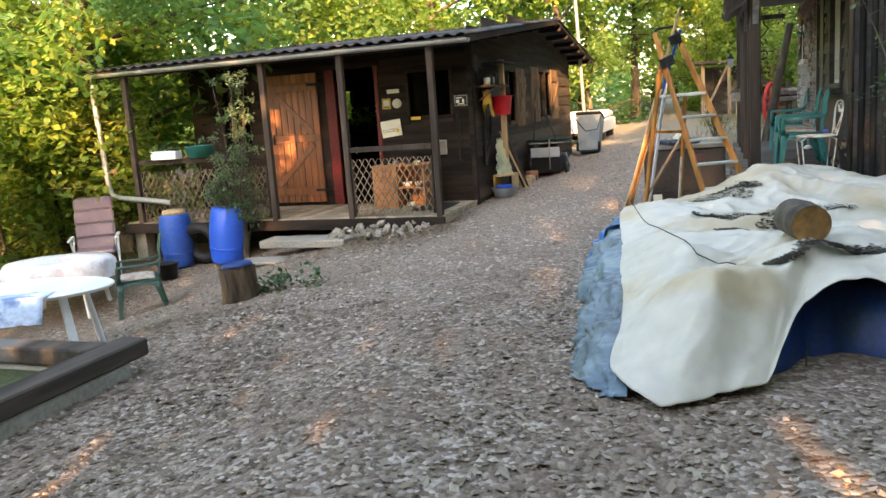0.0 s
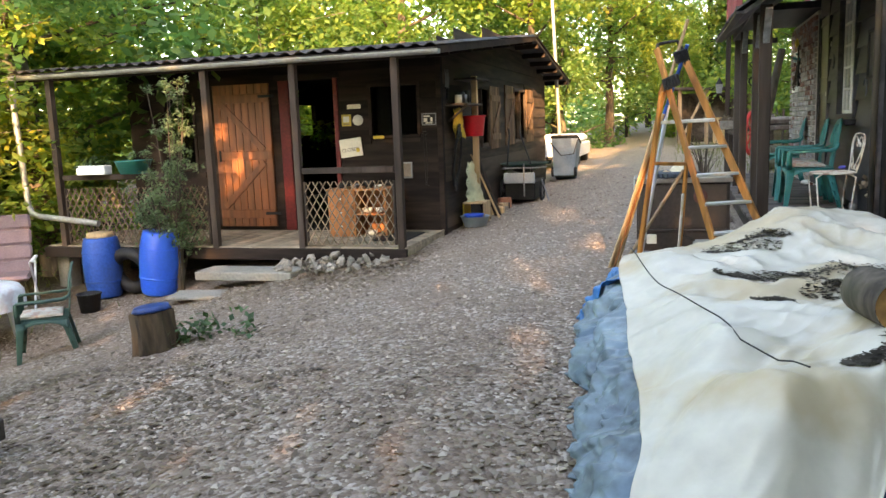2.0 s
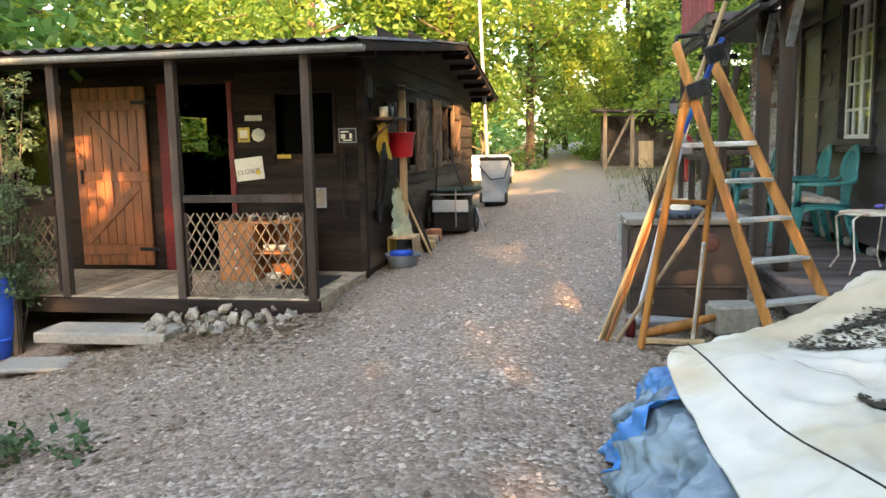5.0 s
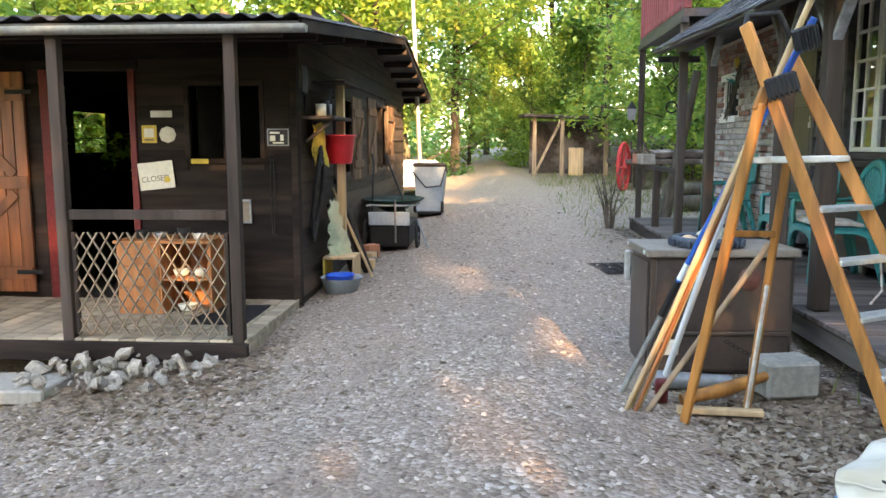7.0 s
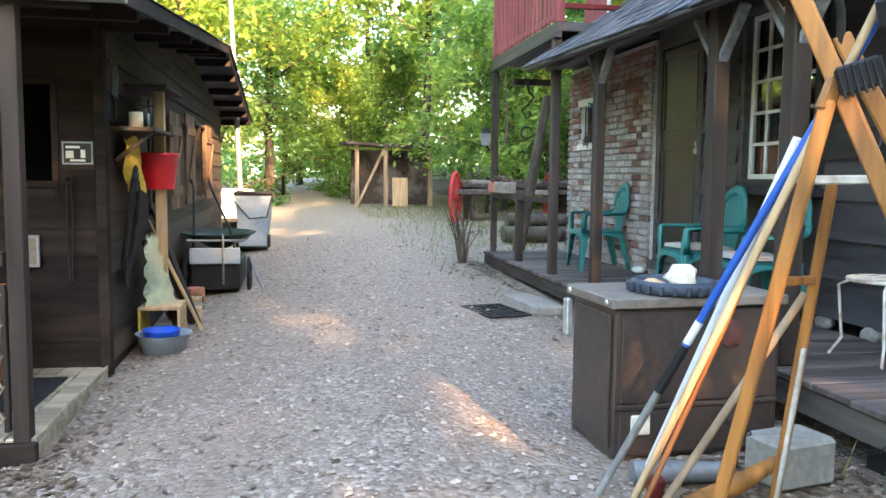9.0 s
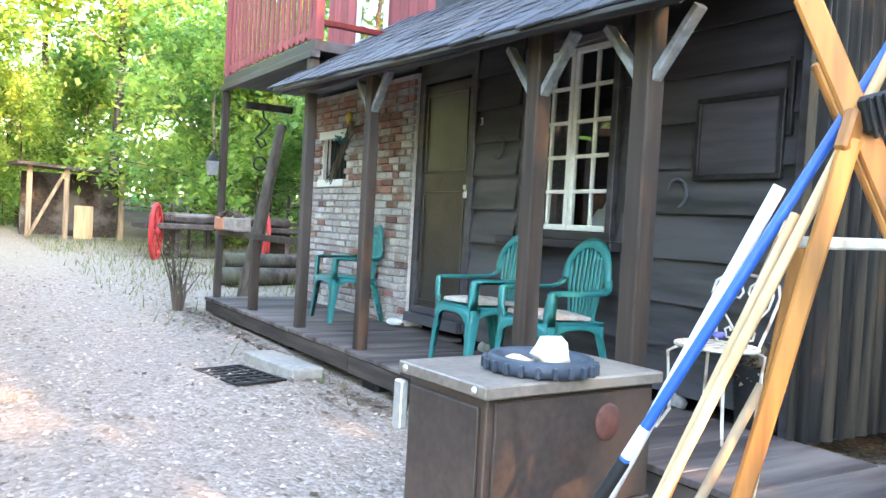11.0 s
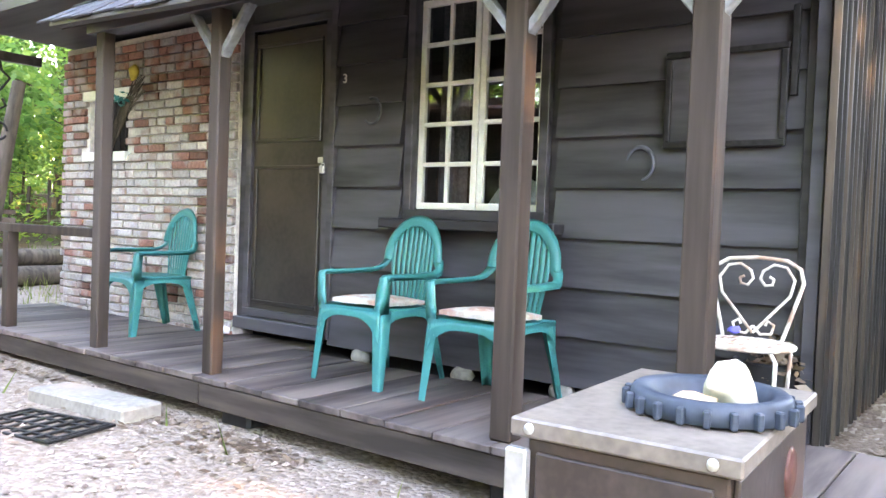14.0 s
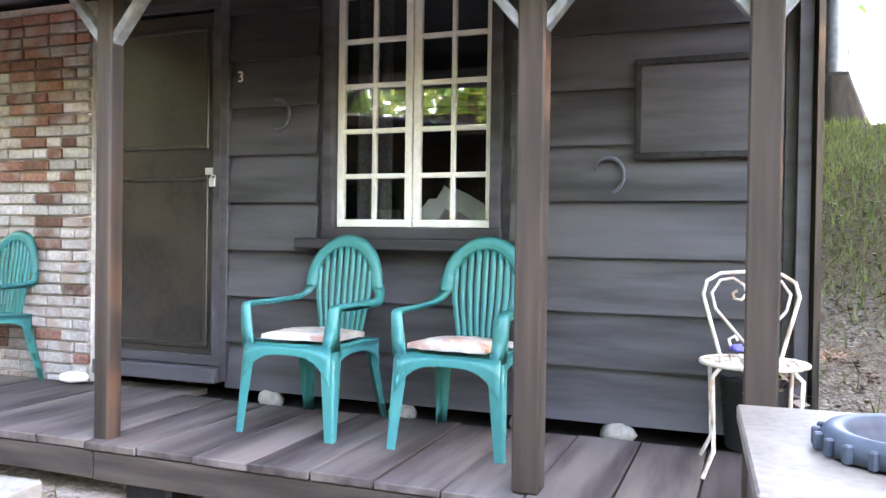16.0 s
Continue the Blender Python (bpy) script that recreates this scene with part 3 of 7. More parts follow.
s.put([(-0.80, 6.79 + c, 2.235 + d) for c, d in prof[:10]], [tuple(range(10))])
gut = part("gutter", s, ZINC, hut, "grey zinc half-round gutter")
part("downpipe", Shape().tube([(-6.64, 6.79, 2.2), (-6.66, 6.77, 1.9), (-6.63, 6.80, 0.55), (-6.58, 6.8, 0.44), (-6.45, 6.8, 0.40), (-5.55, 6.82, 0.30)], 0.04, 10), ZINC, gut, "pale downpipe bent towards a barrel")
# roof: corrugated sheets on purlins
for y in (7.4, 8.5, 9.7, 10.9, 12.1, 13.0, 13.6, 14.4, 15.2, 16.0, 16.8, 17.5):
    z = roof_z(y) - 0.07
    part("purlin", Shape().box(-6.7, -0.86, y - 0.035, y + 0.035, z - 0.09, z, 0.004), HUT_BOARD, hut, "dark roof timber with sawn end")
roof = part("roof", Shape().sheet([[(x, y, roof_z(y) - 0.04) for x in (-6.75, -0.85)] for y in (6.78, 9, 11, 13.2, 15, 18.0)], 0.03), ROOFING, hut, "low dark corrugated roof")
for y0, y1 in ((6.74, 10.1), (10.0, 13.25), (13.2, 15.8), (15.7, 18.05)):
    x = -6.82
    while x < -0.85:
        x1 = min(x + 0.86, -0.82)
        cols = [x + (x1 - x) * i / 40 for i in range(41)]
        part("sheet", Shape().sheet([[(c, y, roof_z(y) + (0.012 if y == y0 and y0 > 7 else 0.0) + 0.018 * math.cos(2 * math.pi * c / 0.177)) for c in cols] for y in (y0, y1)], 0.006), ROOFING, roof)
        x = x1 - 0.02
part("rake_board", Shape().beam((-0.84, 6.8, roof_z(6.8) - 0.07), (-0.84, 13.2, roof_z(13.2) - 0.07), 0.025, 0.09), HUT_BOARD, hut)
# windows of the hut
def hut_window(axis, a, b, lo, hi, bars, mat, label):
    w = part("window", Shape(), mat, hut, label)
    def bar(u0, u1, z0, z1, name):
        if axis == "y":
            part(name, Shape().box(u0, u1, HY - 0.035, HY + 0.05, z0, z1), mat, w)
        else:
            part(name, Shape().box(HX - 0.05, HX + 0.04, u0, u1, z0, z1), mat, w)
    bar(a - 0.04, b + 0.04, lo - 0.05, lo, "sill")
    bar(a - 0.04, b + 0.04, hi, hi + 0.05, "window_frame")
    bar(a - 0.045, a, lo, hi, "window_frame")
    bar(b, b + 0.045, lo, hi, "window_frame")
    for u in bars:
        bar(u - 0.02, u + 0.02, lo, hi, "glazing_bar")
    if axis == "y":
        p = Shape().box(a, b, HY + 0.03, HY + 0.036, lo, hi, 0.001)
    else:
        p = Shape().box(HX - 0.036, HX - 0.03, a, b, lo, hi, 0.001)
    pane = part("pane", p, HUT_GLASS, w)
    pane.visible_shadow = False


hut_window("y", -5.55, -5.08, 0.92, 2.0, [], HUT_BOARD, "narrow dark porch window")
hut_window("y", -2.28, -1.63, 1.30, 1.95, [-1.95], HUT_BOARD, "two-light dark porch window")
hut_window("x", 10.2, 11.25, 1.03, 1.97, [10.72], HUT_SIDE, "side window with brown frame")
hut_window("x", 13.35, 14.45, 1.06, 2.0, [13.9], HUT_SIDE, "side window with brown frame")
SHUTTER = material("shutter_boards", (0.16, 0.095, 0.055), 0.8, grain=14, vary=0.4, stretch=(1, 1, 0.1), per_piece=0.2, bump=0.5)
for a, b, lo, hi in ((11.32, 12.0, 0.98, 2.02), (12.5, 13.25, 1.0, 2.08), (14.55, 15.3, 1.0, 2.06)):
    sh = part("shutter", Shape().box(HX + 0.045, HX + 0.06, a, b, lo + 0.15, lo + 0.25).box(HX + 0.045, HX + 0.06, a, b, hi - 0.25, hi - 0.15).beam((HX + 0.065, a + 0.05, lo + 0.28), (HX + 0.065, b - 0.05, hi - 0.28), 0.02, 0.09), SHUTTER, hut, "brown board shutter with a diagonal brace")
    for i in range(5):
        u = a + (b - a) * i / 5
        part("board", Shape().box(HX + 0.02, HX + 0.043, u, u + (b - a) / 5 - 0.006, lo, hi), SHUTTER, sh)
# ledged door folded back against the wall, red jambs
s = Shape()
for z in (0.18, 1.02, 1.82):
    s.box(-4.68, -3.80, HY - 0.094, HY - 0.08, z, z + 0.12)
s.beam((-4.60, HY - 0.085, 1.85), (-3.92, HY - 0.085, 1.15), 0.02, 0.09)
s.beam((-4.60, HY - 0.085, 0.34), (-3.92, HY - 0.085, 0.98), 0.02, 0.09)
door = part("door", s, ORANGE_DOOR, hut, "varnished orange-brown ledged board door standing open")
for i in range(8):
    x = -4.69 + 0.1125 * i
    part("board", Shape().box(x, x + 0.107, HY - 0.08, HY - 0.045, 0.06, 2.08), ORANGE_DOOR, door)
part("handle", Shape().box(-4.63, -4.60, HY - 0.12, HY - 0.104, 1.0, 1.16), BLACK, door, "black iron latch")
for z in (0.25, 1.9):
    part("hinge", Shape().box(-3.95, -3.70, HY - 0.112, HY - 0.104, z - 0.02, z + 0.02), BLACK, door, "black strap hinge")
part("jamb", Shape().box(-3.66, -3.50, HY - 0.05, HY + 0.08, 0.0, 2.10), RED_PAINT, hut, "red-painted door jamb")
part("jamb", Shape().box(-2.83, -2.77, HY - 0.05, HY + 0.08, 0.0, 2.10), RED_PAINT, hut, "red-painted door jamb")
part("lintel", Shape().box(-3.72, -2.74, HY - 0.045, HY + 0.08, 2.10, 2.18), HUT_BOARD, hut)

# ---- the cabin with porch, brick end and balcony ----
CX = 3.52
cabin = thing("cabin", pose(0, 0, 0), "black-stained boarded cabin with brick end and red balcony", "house")
WIN = (7.54, 8.42, 1.36, 2.62)
DOOR = (9.14, 9.98, 0.56, 2.62)
s = Shape()
holes = [WIN, DOOR]
u = 6.16
for a, b, lo, hi in holes:
    s.box(CX, CX + 0.12, u, a, 0.50, 3.0)
    s.box(CX, CX + 0.12, a, b, 0.50, lo)
    s.box(CX, CX + 0.12, a, b, hi, 3.0)
    u = b
s.box(CX, CX + 0.12, u, 10.08, 0.50, 3.0)
front = part("wall", s, DARK_BOARD, cabin, "wide black-stained boards")
part("wall", Shape().box(CX + 0.122, 8.0, 6.16, 6.26, 0.35, 3.4).box(7.9, 8.0, 6.27, 12.5, 0.35, 3.4).box(3.62, 7.9, 12.46, 12.54, 0.35, 2.7), UNLIT_DARK, cabin, "inner walls coloured near-black like an unlit room")
part("floor", Shape().box(CX + 0.125, 7.9, 6.27, 12.45, 0.44, 0.50), UNLIT_DARK, cabin)
part("ceiling", Shape().box(CX + 0.125, 7.9, 6.27, 12.45, 2.75, 2.8), UNLIT_DARK, cabin)
rnd = random.Random(9)
boards(front, DARK_BOARD, "-x", CX, 6.16, 9.09, 0.452, 2.95, 0.262, [(WIN[0] - 0.10, WIN[1] + 0.10, 1.29, 2.72)], rnd, 0.046, 0.038, 0.015)
for y in (6.17, 9.10):
    part("corner_board", Shape().box(CX - 0.05, CX, y - 0.02, y + 0.035, 0.48, 2.9), DARK_BOARD, cabin)
# plinth blocks in the gap under the wall
for y in (6.9, 7.35, 8.0, 8.8):
    part("plinth_block", Shape().blob((3.50, y, 0.40), (0.06, 0.08, 0.06), y, 0.25), CONCRETE, cabin, "whitewashed stone block")
# brick end
BX, BY0, BY1, BZ0, BZ1 = 3.48, 10.08, 12.54, 0.36, 2.72
BWIN = (11.52, 12.12, 1.78, 2.24)
s = Shape()
for a, b, lo, hi in ((BY0, BWIN[0], BZ0, BZ1), (BWIN[1], BY1, BZ0, BZ1), (BWIN[0], BWIN[1], BZ0, BWIN[2]), (BWIN[0], BWIN[1], BWIN[3], BZ1)):
    s.box(BX + 0.012, BX + 0.2, a, b, lo, hi, 0.001)
s.box(BX + 0.2, 7.0, BY1 - 0.12, BY1 - 0.012, BZ0, BZ1, 0.001)
brick_wall = part("wall", s, MORTAR, cabin, "patchy limewashed old brickwork")
# door of the cabin
d = part("door", Shape().box(CX - 0.005, CX + 0.035, DOOR[0] + 0.05, DOOR[1] - 0.05, DOOR[2] + 0.05, DOOR[3] - 0.04), DOOR_PAINT, cabin, "brown-black panelled door with a padlock")
def rim(sh, x, a, b, lo, hi, w, dpt):
    sh.box(x - dpt, x, a, b, lo, lo + w).box(x - dpt, x, a, b, hi - w, hi).box(x - dpt, x, a, a + w, lo + w, hi - w).box(x - dpt, x, b - w, b, lo + w, hi - w)
    return sh
part("panel_moulding", rim(Shape(), CX - 0.004, 9.24, 9.90, 1.80, 2.50, 0.025, 0.015), DOOR_PAINT, d)
part("panel_moulding", rim(Shape(), CX - 0.004, 9.24, 9.90, 0.655, 1.64, 0.025, 0.015), DOOR_PAINT, d)
part("padlock", Shape().box(CX - 0.05, CX - 0.02, 9.17, 9.21, 1.58, 1.63).tube(arc((CX - 0.035, 9.19, 1.63), 0.016, 0, 180, 8, "yz"), 0.004, 6).box(CX - 0.02, CX - 0.004, 9.14, 9.26, 1.65, 1.69), ALU, d, "steel hasp with brass padlock")
part("door_frame", rim(Shape(), CX, DOOR[0], DOOR[1], DOOR[2], DOOR[3] + 0.03, 0.055, 0.035), DARK_BOARD, cabin, "black door frame")
part("door_sill", Shape().box(CX - 0.10, CX, DOOR[0] - 0.02, DOOR[1] + 0.02, 0.47, 0.555), DARK_BOARD, cabin, "worn wooden threshold")
part("stone", Shape().blob((3.40, 10.12, 0.44), (0.06, 0.11, 0.035), 3, 0.2), WHITE_PAINT, cabin)
# window with two casements of ten panes
win = part("window", rim(Shape(), CX - 0.0, WIN[0] - 0.055, WIN[1] + 0.055, WIN[2] - 0.06, WIN[3] + 0.06, 0.055, 0.05), DARK_BOARD, cabin, "white two-leaf casement window with ten panes a leaf")
part("sill", Shape().box(CX - 0.15, CX + 0.02, WIN[0] - 0.17, WIN[1] + 0.17, WIN[2] - 0.12, WIN[2] - 0.06, 0.008), DARK_BOARD, win, "dark wooden sill")
mid = (WIN[0] + WIN[1]) / 2
for a, b in ((WIN[0], mid - 0.004), (mid + 0.004, WIN[1])):
    s = rim(Shape(), CX + 0.045, a, b, WIN[2], WIN[3], 0.04, 0.035)
    s.box(CX + 0.012, CX + 0.04, (a + b) / 2 - 0.012, (a + b) / 2 + 0.012, WIN[2] + 0.04, WIN[3] - 0.04)
    for i in range(1, 5):
        z = WIN[2] + 0.03 + (WIN[3] - WIN[2] - 0.06) * i / 5
        s.box(CX + 0.013, CX + 0.039, a + 0.04, b - 0.04, z - 0.013, z + 0.013)
    leaf = part("window_leaf", s, WHITE_PAINT, win, "chipped white glazing bars")
    for i in range(5):
        for j in range(2):
            z = WIN[2] + 0.03 + (WIN[3] - WIN[2] - 0.06) * i / 5
            y0 = a + 0.03 + (b - a - 0.06) * j / 2
            pane = part("pane", Shape().put([(CX + 0.028, y0, z), (CX + 0.028, y0 + (b - a - 0.06) / 2, z), (CX + 0.028, y0 + (b - a - 0.06) / 2, z + 0.24), (CX + 0.028, y0, z + 0.24)], [(0, 3, 2, 1)]), GLASS, leaf)
            pane.visible_shadow = False
# porch floor of planks
pf = part("porch_floor", Shape().box(2.46, 3.40, 5.08, 12.68, 0.27, 0.362), DECK_WOOD, cabin, "weathered brown-grey porch planks")
part("edge_beam", Shape().box(2.40, 2.452, 5.06, 8.98, 0.235, 0.36), OLD_TIMBER, pf, "dark weathered edge beam")
part("edge_beam", Shape().box(2.402, 2.45, 8.99, 12.7, 0.24, 0.36), OLD_TIMBER, pf, "dark weathered edge beam")
# near-black strip carries the shade of the gap under the wall
part("joist", Shape().box(3.42, 3.9, 6.3, 12.5, 0.28, 0.355), UNLIT_DARK, pf, "near-black joist standing in for shade under the wall")
y = 5.08
while y < 12.66:
    w = min(0.285 * rnd.uniform(0.94, 1.06), 12.69 - y)
    part("plank", Shape().box(2.39 + rnd.uniform(-0.008, 0.008), 3.39 if y < 9.1 else 3.46 if y > 10.0 else 3.62, y, y + w - 0.008, 0.366, 0.40 + rnd.uniform(-0.003, 0.003)), DECK_WOOD, pf)
    y += w
for y in (5.5, 7.0, 8.75, 10.4, 12.3):
    part("pier", Shape().box(2.46, 2.66, y - 0.12, y + 0.12, 0.0, 0.27, 0.02), BLACK, cabin, "black timber block under the porch edge")
# posts with braces
for y, w, top in ((12.62, 0.075, 2.75), (10.17, 0.085, 2.72), (9.0, 0.085, 2.50), (7.07, 0.10, 2.40), (6.30, 0.105, 2.38)):
    p = part("post", Shape().box(2.50 - w / 2, 2.50 + w / 2, y - w / 2, y + w / 2, 0.30 if y > 8 else 0.401, top, 0.008), POST_WOOD, cabin, "weathered squared oak post")
    if 6 < y < 9.5:
        for sgn in (-1, 1):
            part("brace", Shape().beam((2.5, y + sgn * 0.02, top - 0.36), (2.5, y + sgn * 0.27, top - 0.06), 0.06, 0.036), BRACE_WOOD, p, "bleached grey brace")
part("plate_beam", Shape().box(2.44, 2.55, 5.9, 10.3, 2.40, 2.50), DARK_BOARD, cabin)
# porch roof with shingle courses
def eave(y):
    return 2.30 + (y - 6.1) * 0.030
aw = part("porch_roof", Shape().sheet([[(2.28, y, eave(y) + 0.01), (3.60, y, eave(y) + 0.86)] for y in (5.95, 10.3)], 0.04), DARK_BOARD, cabin, "slate-dark shingled porch roof with a frayed edge")
slope = math.atan2(0.85, 1.32)
for k in range(9):
    d0 = 0.16 * k
    y = 5.90 - (0.1 if k % 2 else 0)
    while y < 10.32:
        w = rnd.uniform(0.19, 0.31)
        cx, cz = 2.22 + d0 * math.cos(slope), eave(y) - 0.005 + d0 * math.sin(slope)
        m = Matrix.Translation((cx - 0.0, y, cz)) @ Matrix.Rotation(-slope + rnd.uniform(0.0, 0.05), 4, "Y")
        part("shingle", Shape().box(rnd.uniform(-0.02, 0.015), 0.26, 0, w - 0.006, 0.014, 0.03, 0.003, m), SHINGLE, aw)
        y += w
part("fascia", Shape().beam((2.25, 5.92, eave(5.92) - 0.01), (2.25, 10.33, eave(10.33) - 0.01), 0.07, 0.025), DARK_BOARD, cabin)
# upper storey
part("upper_wall", Shape().box(3.61, 8.0, 5.95, 10.05, 3.12, 5.4), SHINGLE, cabin, "slate-grey upper wall")
UP_RED = material("faded_red_boards", (0.23, 0.055, 0.058), 0.7, grain=14, vary=0.3, stretch=(1, 1, 0.1), per_piece=0.2, bump=0.4)
uw = part("upper_wall", Shape().box(3.66, 8.0, 10.055, 12.54, 2.86, 5.4), UP_RED, cabin, "faded red upper boarding")
for i in range(14):
    y = 10.07 + i * 0.176
    part("board", Shape().box(3.635, 3.658, y, y + 0.17, 2.87, 5.3), UP_RED, uw)
uwin = part("window", rim(Shape(), 3.633, 11.0, 11.7, 3.0, 4.2, 0.06, 0.03), WHITE_PAINT, cabin, "small pale upstairs window")
part("pane", Shape().box(3.622, 3.626, 11.06, 11.64, 3.06, 4.14, 0.001), GLASS, uwin)
roof_s = Shape()
roof_s.sheet([[(3.0, y, 5.3), (5.9, y, 7.0), (8.6, y, 5.3)] for y in (5.5, 12.9)], 0.12, False)
part("roof", roof_s, SHINGLE, cabin, "dark main roof")
# balcony
bal = part("balcony", Shape().box(2.46, 3.63, 10.07, 12.62, 2.76, 2.85).box(2.44, 2.52, 10.07, 12.66, 2.70, 2.76), DARK_BOARD, cabin, "balcony with faded red balusters")
for y in (10.10, 12.58):
    part("newel", Shape().box(2.46, 2.54, y - 0.04, y + 0.04, 2.85, 3.85), UP_RED, bal)
part("rail", Shape().box(2.465, 2.535, 10.06, 12.62, 3.72, 3.78), UP_RED, bal)
part("rail", Shape().box(2.48, 2.52, 10.14, 12.54, 2.90, 2.96), UP_RED, bal)
for i in range(18):
    y = 10.24 + 0.134 * i
    part("baluster", Shape().box(2.475, 2.495, y - 0.035, y + 0.035, 2.87, 3.72), UP_RED, bal)
part("rail", Shape().box(2.54, 3.63, 10.07, 10.12, 2.98, 3.03), RED_PAINT, bal)
# porch rail at the brick end
part("porch_rail", Shape().box(2.47, 2.53, 10.22, 12.58, 1.10, 1.16).box(2.46, 2.54, 11.36, 11.44, 0.401, 1.10), POST_WOOD, cabin, "plain weathered porch rail")
# corrugated sheets on the end wall
cs = part("end_wall", Shape().box(3.40, 8.0, 6.10, 6.155, 0.35, 3.3, 0.002), DARK_BOARD, cabin, "black corrugated sheet end wall")
for i in range(6):
    x0 = 3.36 + 0.77 * i
    cols = [x0 + 0.79 * j / 66 for j in range(67)]
    rows = []
    for z in (0.36, 3.3):
        rows.append([(c, 6.085 - 0.026 * max(-0.4, min(0.4, math.sin(2 * math.pi * c / 0.105))) / 0.4 - 0.003 * (i % 2), z) for c in cols])
    part("sheet", Shape().sheet(rows, 0), CORRUGATED, cs)
for a, b, lo, hi in ((4.99, 5.25, 1.46, 1.64), (5.0, 5.22, 1.33, 1.45), (4.98, 5.20, 1.16, 1.32)):
    part("notice_board", Shape().box(a, b, 6.030, 6.042, lo, hi), WHITE_PAINT, cabin, "small white board nailed to the sheets")
part("eave_board", Shape().beam((4.3, 5.95, 3.05), (6.2, 5.95, 2.0), 0.12, 0.10), DARK_BOARD, cabin)
pipe = part("gutter", Shape().tube([(4.62, 5.92, 2.42), (5.6, 5.98, 2.46)], 0.05, 12).tube([(4.58, 5.9, 2.24), (4.58, 5.9, 3.2)], 0.06, 12), ZINC, cabin, "grey plastic rainwater pipe")

# ---- small helpers for lettering ----
def letters(text, size, m, mat, parent, depth=0.002):
    """Raised lettering in the built-in font, laid in the local xy plane of m."""
    cu = bpy.data.curves.new("lettering", "FONT")
    cu.body, cu.size, cu.extrude, cu.align_x, cu.align_y = text, size, depth, "CENTER", "CENTER"
    tmp = bpy.data.objects.new("lettering", cu)
    me = bpy.data.meshes.new_from_object(tmp)
    bpy.data.objects.remove(tmp)
    me.transform(m)
    me.materials.append(mat)
    ob = part("lettering", me, mat, parent)
    return ob


CREAM = material("cream_card", (0.66, 0.63, 0.52), 0.8, vary=0.08, bump=0.05, stain=(0.5, 0.45, 0.33), stain_amount=0.4)
INK = material("faded_ink", (0.16, 0.13, 0.10), 0.8, vary=0.2, bump=0)
YELLOW = material("dull_yellow", (0.55, 0.40, 0.07), 0.7, vary=0.15, bump=0.05)
GREY_PLATE = material("grey_plate", (0.22, 0.225, 0.23), 0.5, 0.4, vary=0.15, bump=0.05)
PINE = material("orange_pine", (0.36, 0.14, 0.05), 0.55, grain=14, vary=0.3, stretch=(1, 1, 0.1), bump=0.2)
RED_PLASTIC = material("red_plastic", (0.62, 0.02, 0.03), 0.4, vary=0.08, bump=0.03, spec=0.5)
GREY_PLASTIC = material("pale_grey_plastic", (0.30, 0.36, 0.41), 0.5, vary=0.1, bump=0.05, stain=(0.3, 0.33, 0.35), stain_amount=0.4)
WHITE_PLASTIC = material("white_plastic", (0.72, 0.74, 0.76), 0.45, vary=0.06, bump=0.03, stain=(0.55, 0.55, 0.52), stain_amount=0.4)
MAUVE = material("mauve_padding", (0.21, 0.15, 0.165), 0.9, grain=60, vary=0.15, bump=0.3)
CUSHION = material("flowered_cushion_cloth", (0.42, 0.385, 0.33), 0.95, grain=14, vary=0.2, bump=0.3, stain=(0.36, 0.17, 0.13), stain_scale=12, stain_amount=0.7)
RUST_WHITE = material("rusted_white_iron", (0.62, 0.57, 0.48), 0.6, vary=0.15, bump=0.3, stain=(0.27, 0.12, 0.06), stain_scale=9, stain_amount=0.7)
TERRA = material("terracotta", (0.40, 0.17, 0.10), 0.9, vary=0.2, bump=0.2)
TYRE = material("blue_grey_plastic_lid", (0.036, 0.046, 0.062), 0.5, vary=0.2, bump=0.1, stain=(0.085, 0.10, 0.12), stain_amount=0.5)
CHALK = material("pale_limestone", (0.66, 0.60, 0.46), 0.95, vary=0.2, bump=0.6)
BLUE_POLE = material("blue_enamel_pole", (0.01, 0.085, 0.38), 0.4, vary=0.1, bump=0.02, spec=0.5)
GREY_IRON = material("grey_worn_iron", (0.10, 0.105, 0.12), 0.6, 0.3, vary=0.3, bump=0.3)
IRON = material("dark_iron", (0.03, 0.028, 0.027), 0.6, 0.6, vary=0.3, bump=0.3)
CUT_WOOD = material("cut_log_end", (0.24, 0.125, 0.045), 0.85, grain=18, vary=0.35, bump=0.4)
MOSSY = material("mossy_soil", (0.06, 0.07, 0.025), 0.95, vary=0.4, bump=0.6)
DEBRIS = material("rotten_leaf_mould", (0.045, 0.036, 0.026), 0.95, vary=0.5, bump=0.3)

# ---- on the hut's porch wall ----
F = HY - 0.040
sign = thing("sign", pose(-2.60, F - 0.004, 1.145, 0, -6, 0), "cream closed sign hung askew on dark boards", "sign")
part("board", Shape().box(-0.165, 0.165, -0.006, 0.006, -0.125, 0.125), CREAM, sign)
letters("CLOSED", 0.072, pose(-0.01, -0.007, -0.03, 90), INK, sign, 0.001)
part("picture", Shape().blob((0.10, -0.008, -0.045), (0.03, 0.002, 0.03), 2, 0.3), YELLOW, sign)
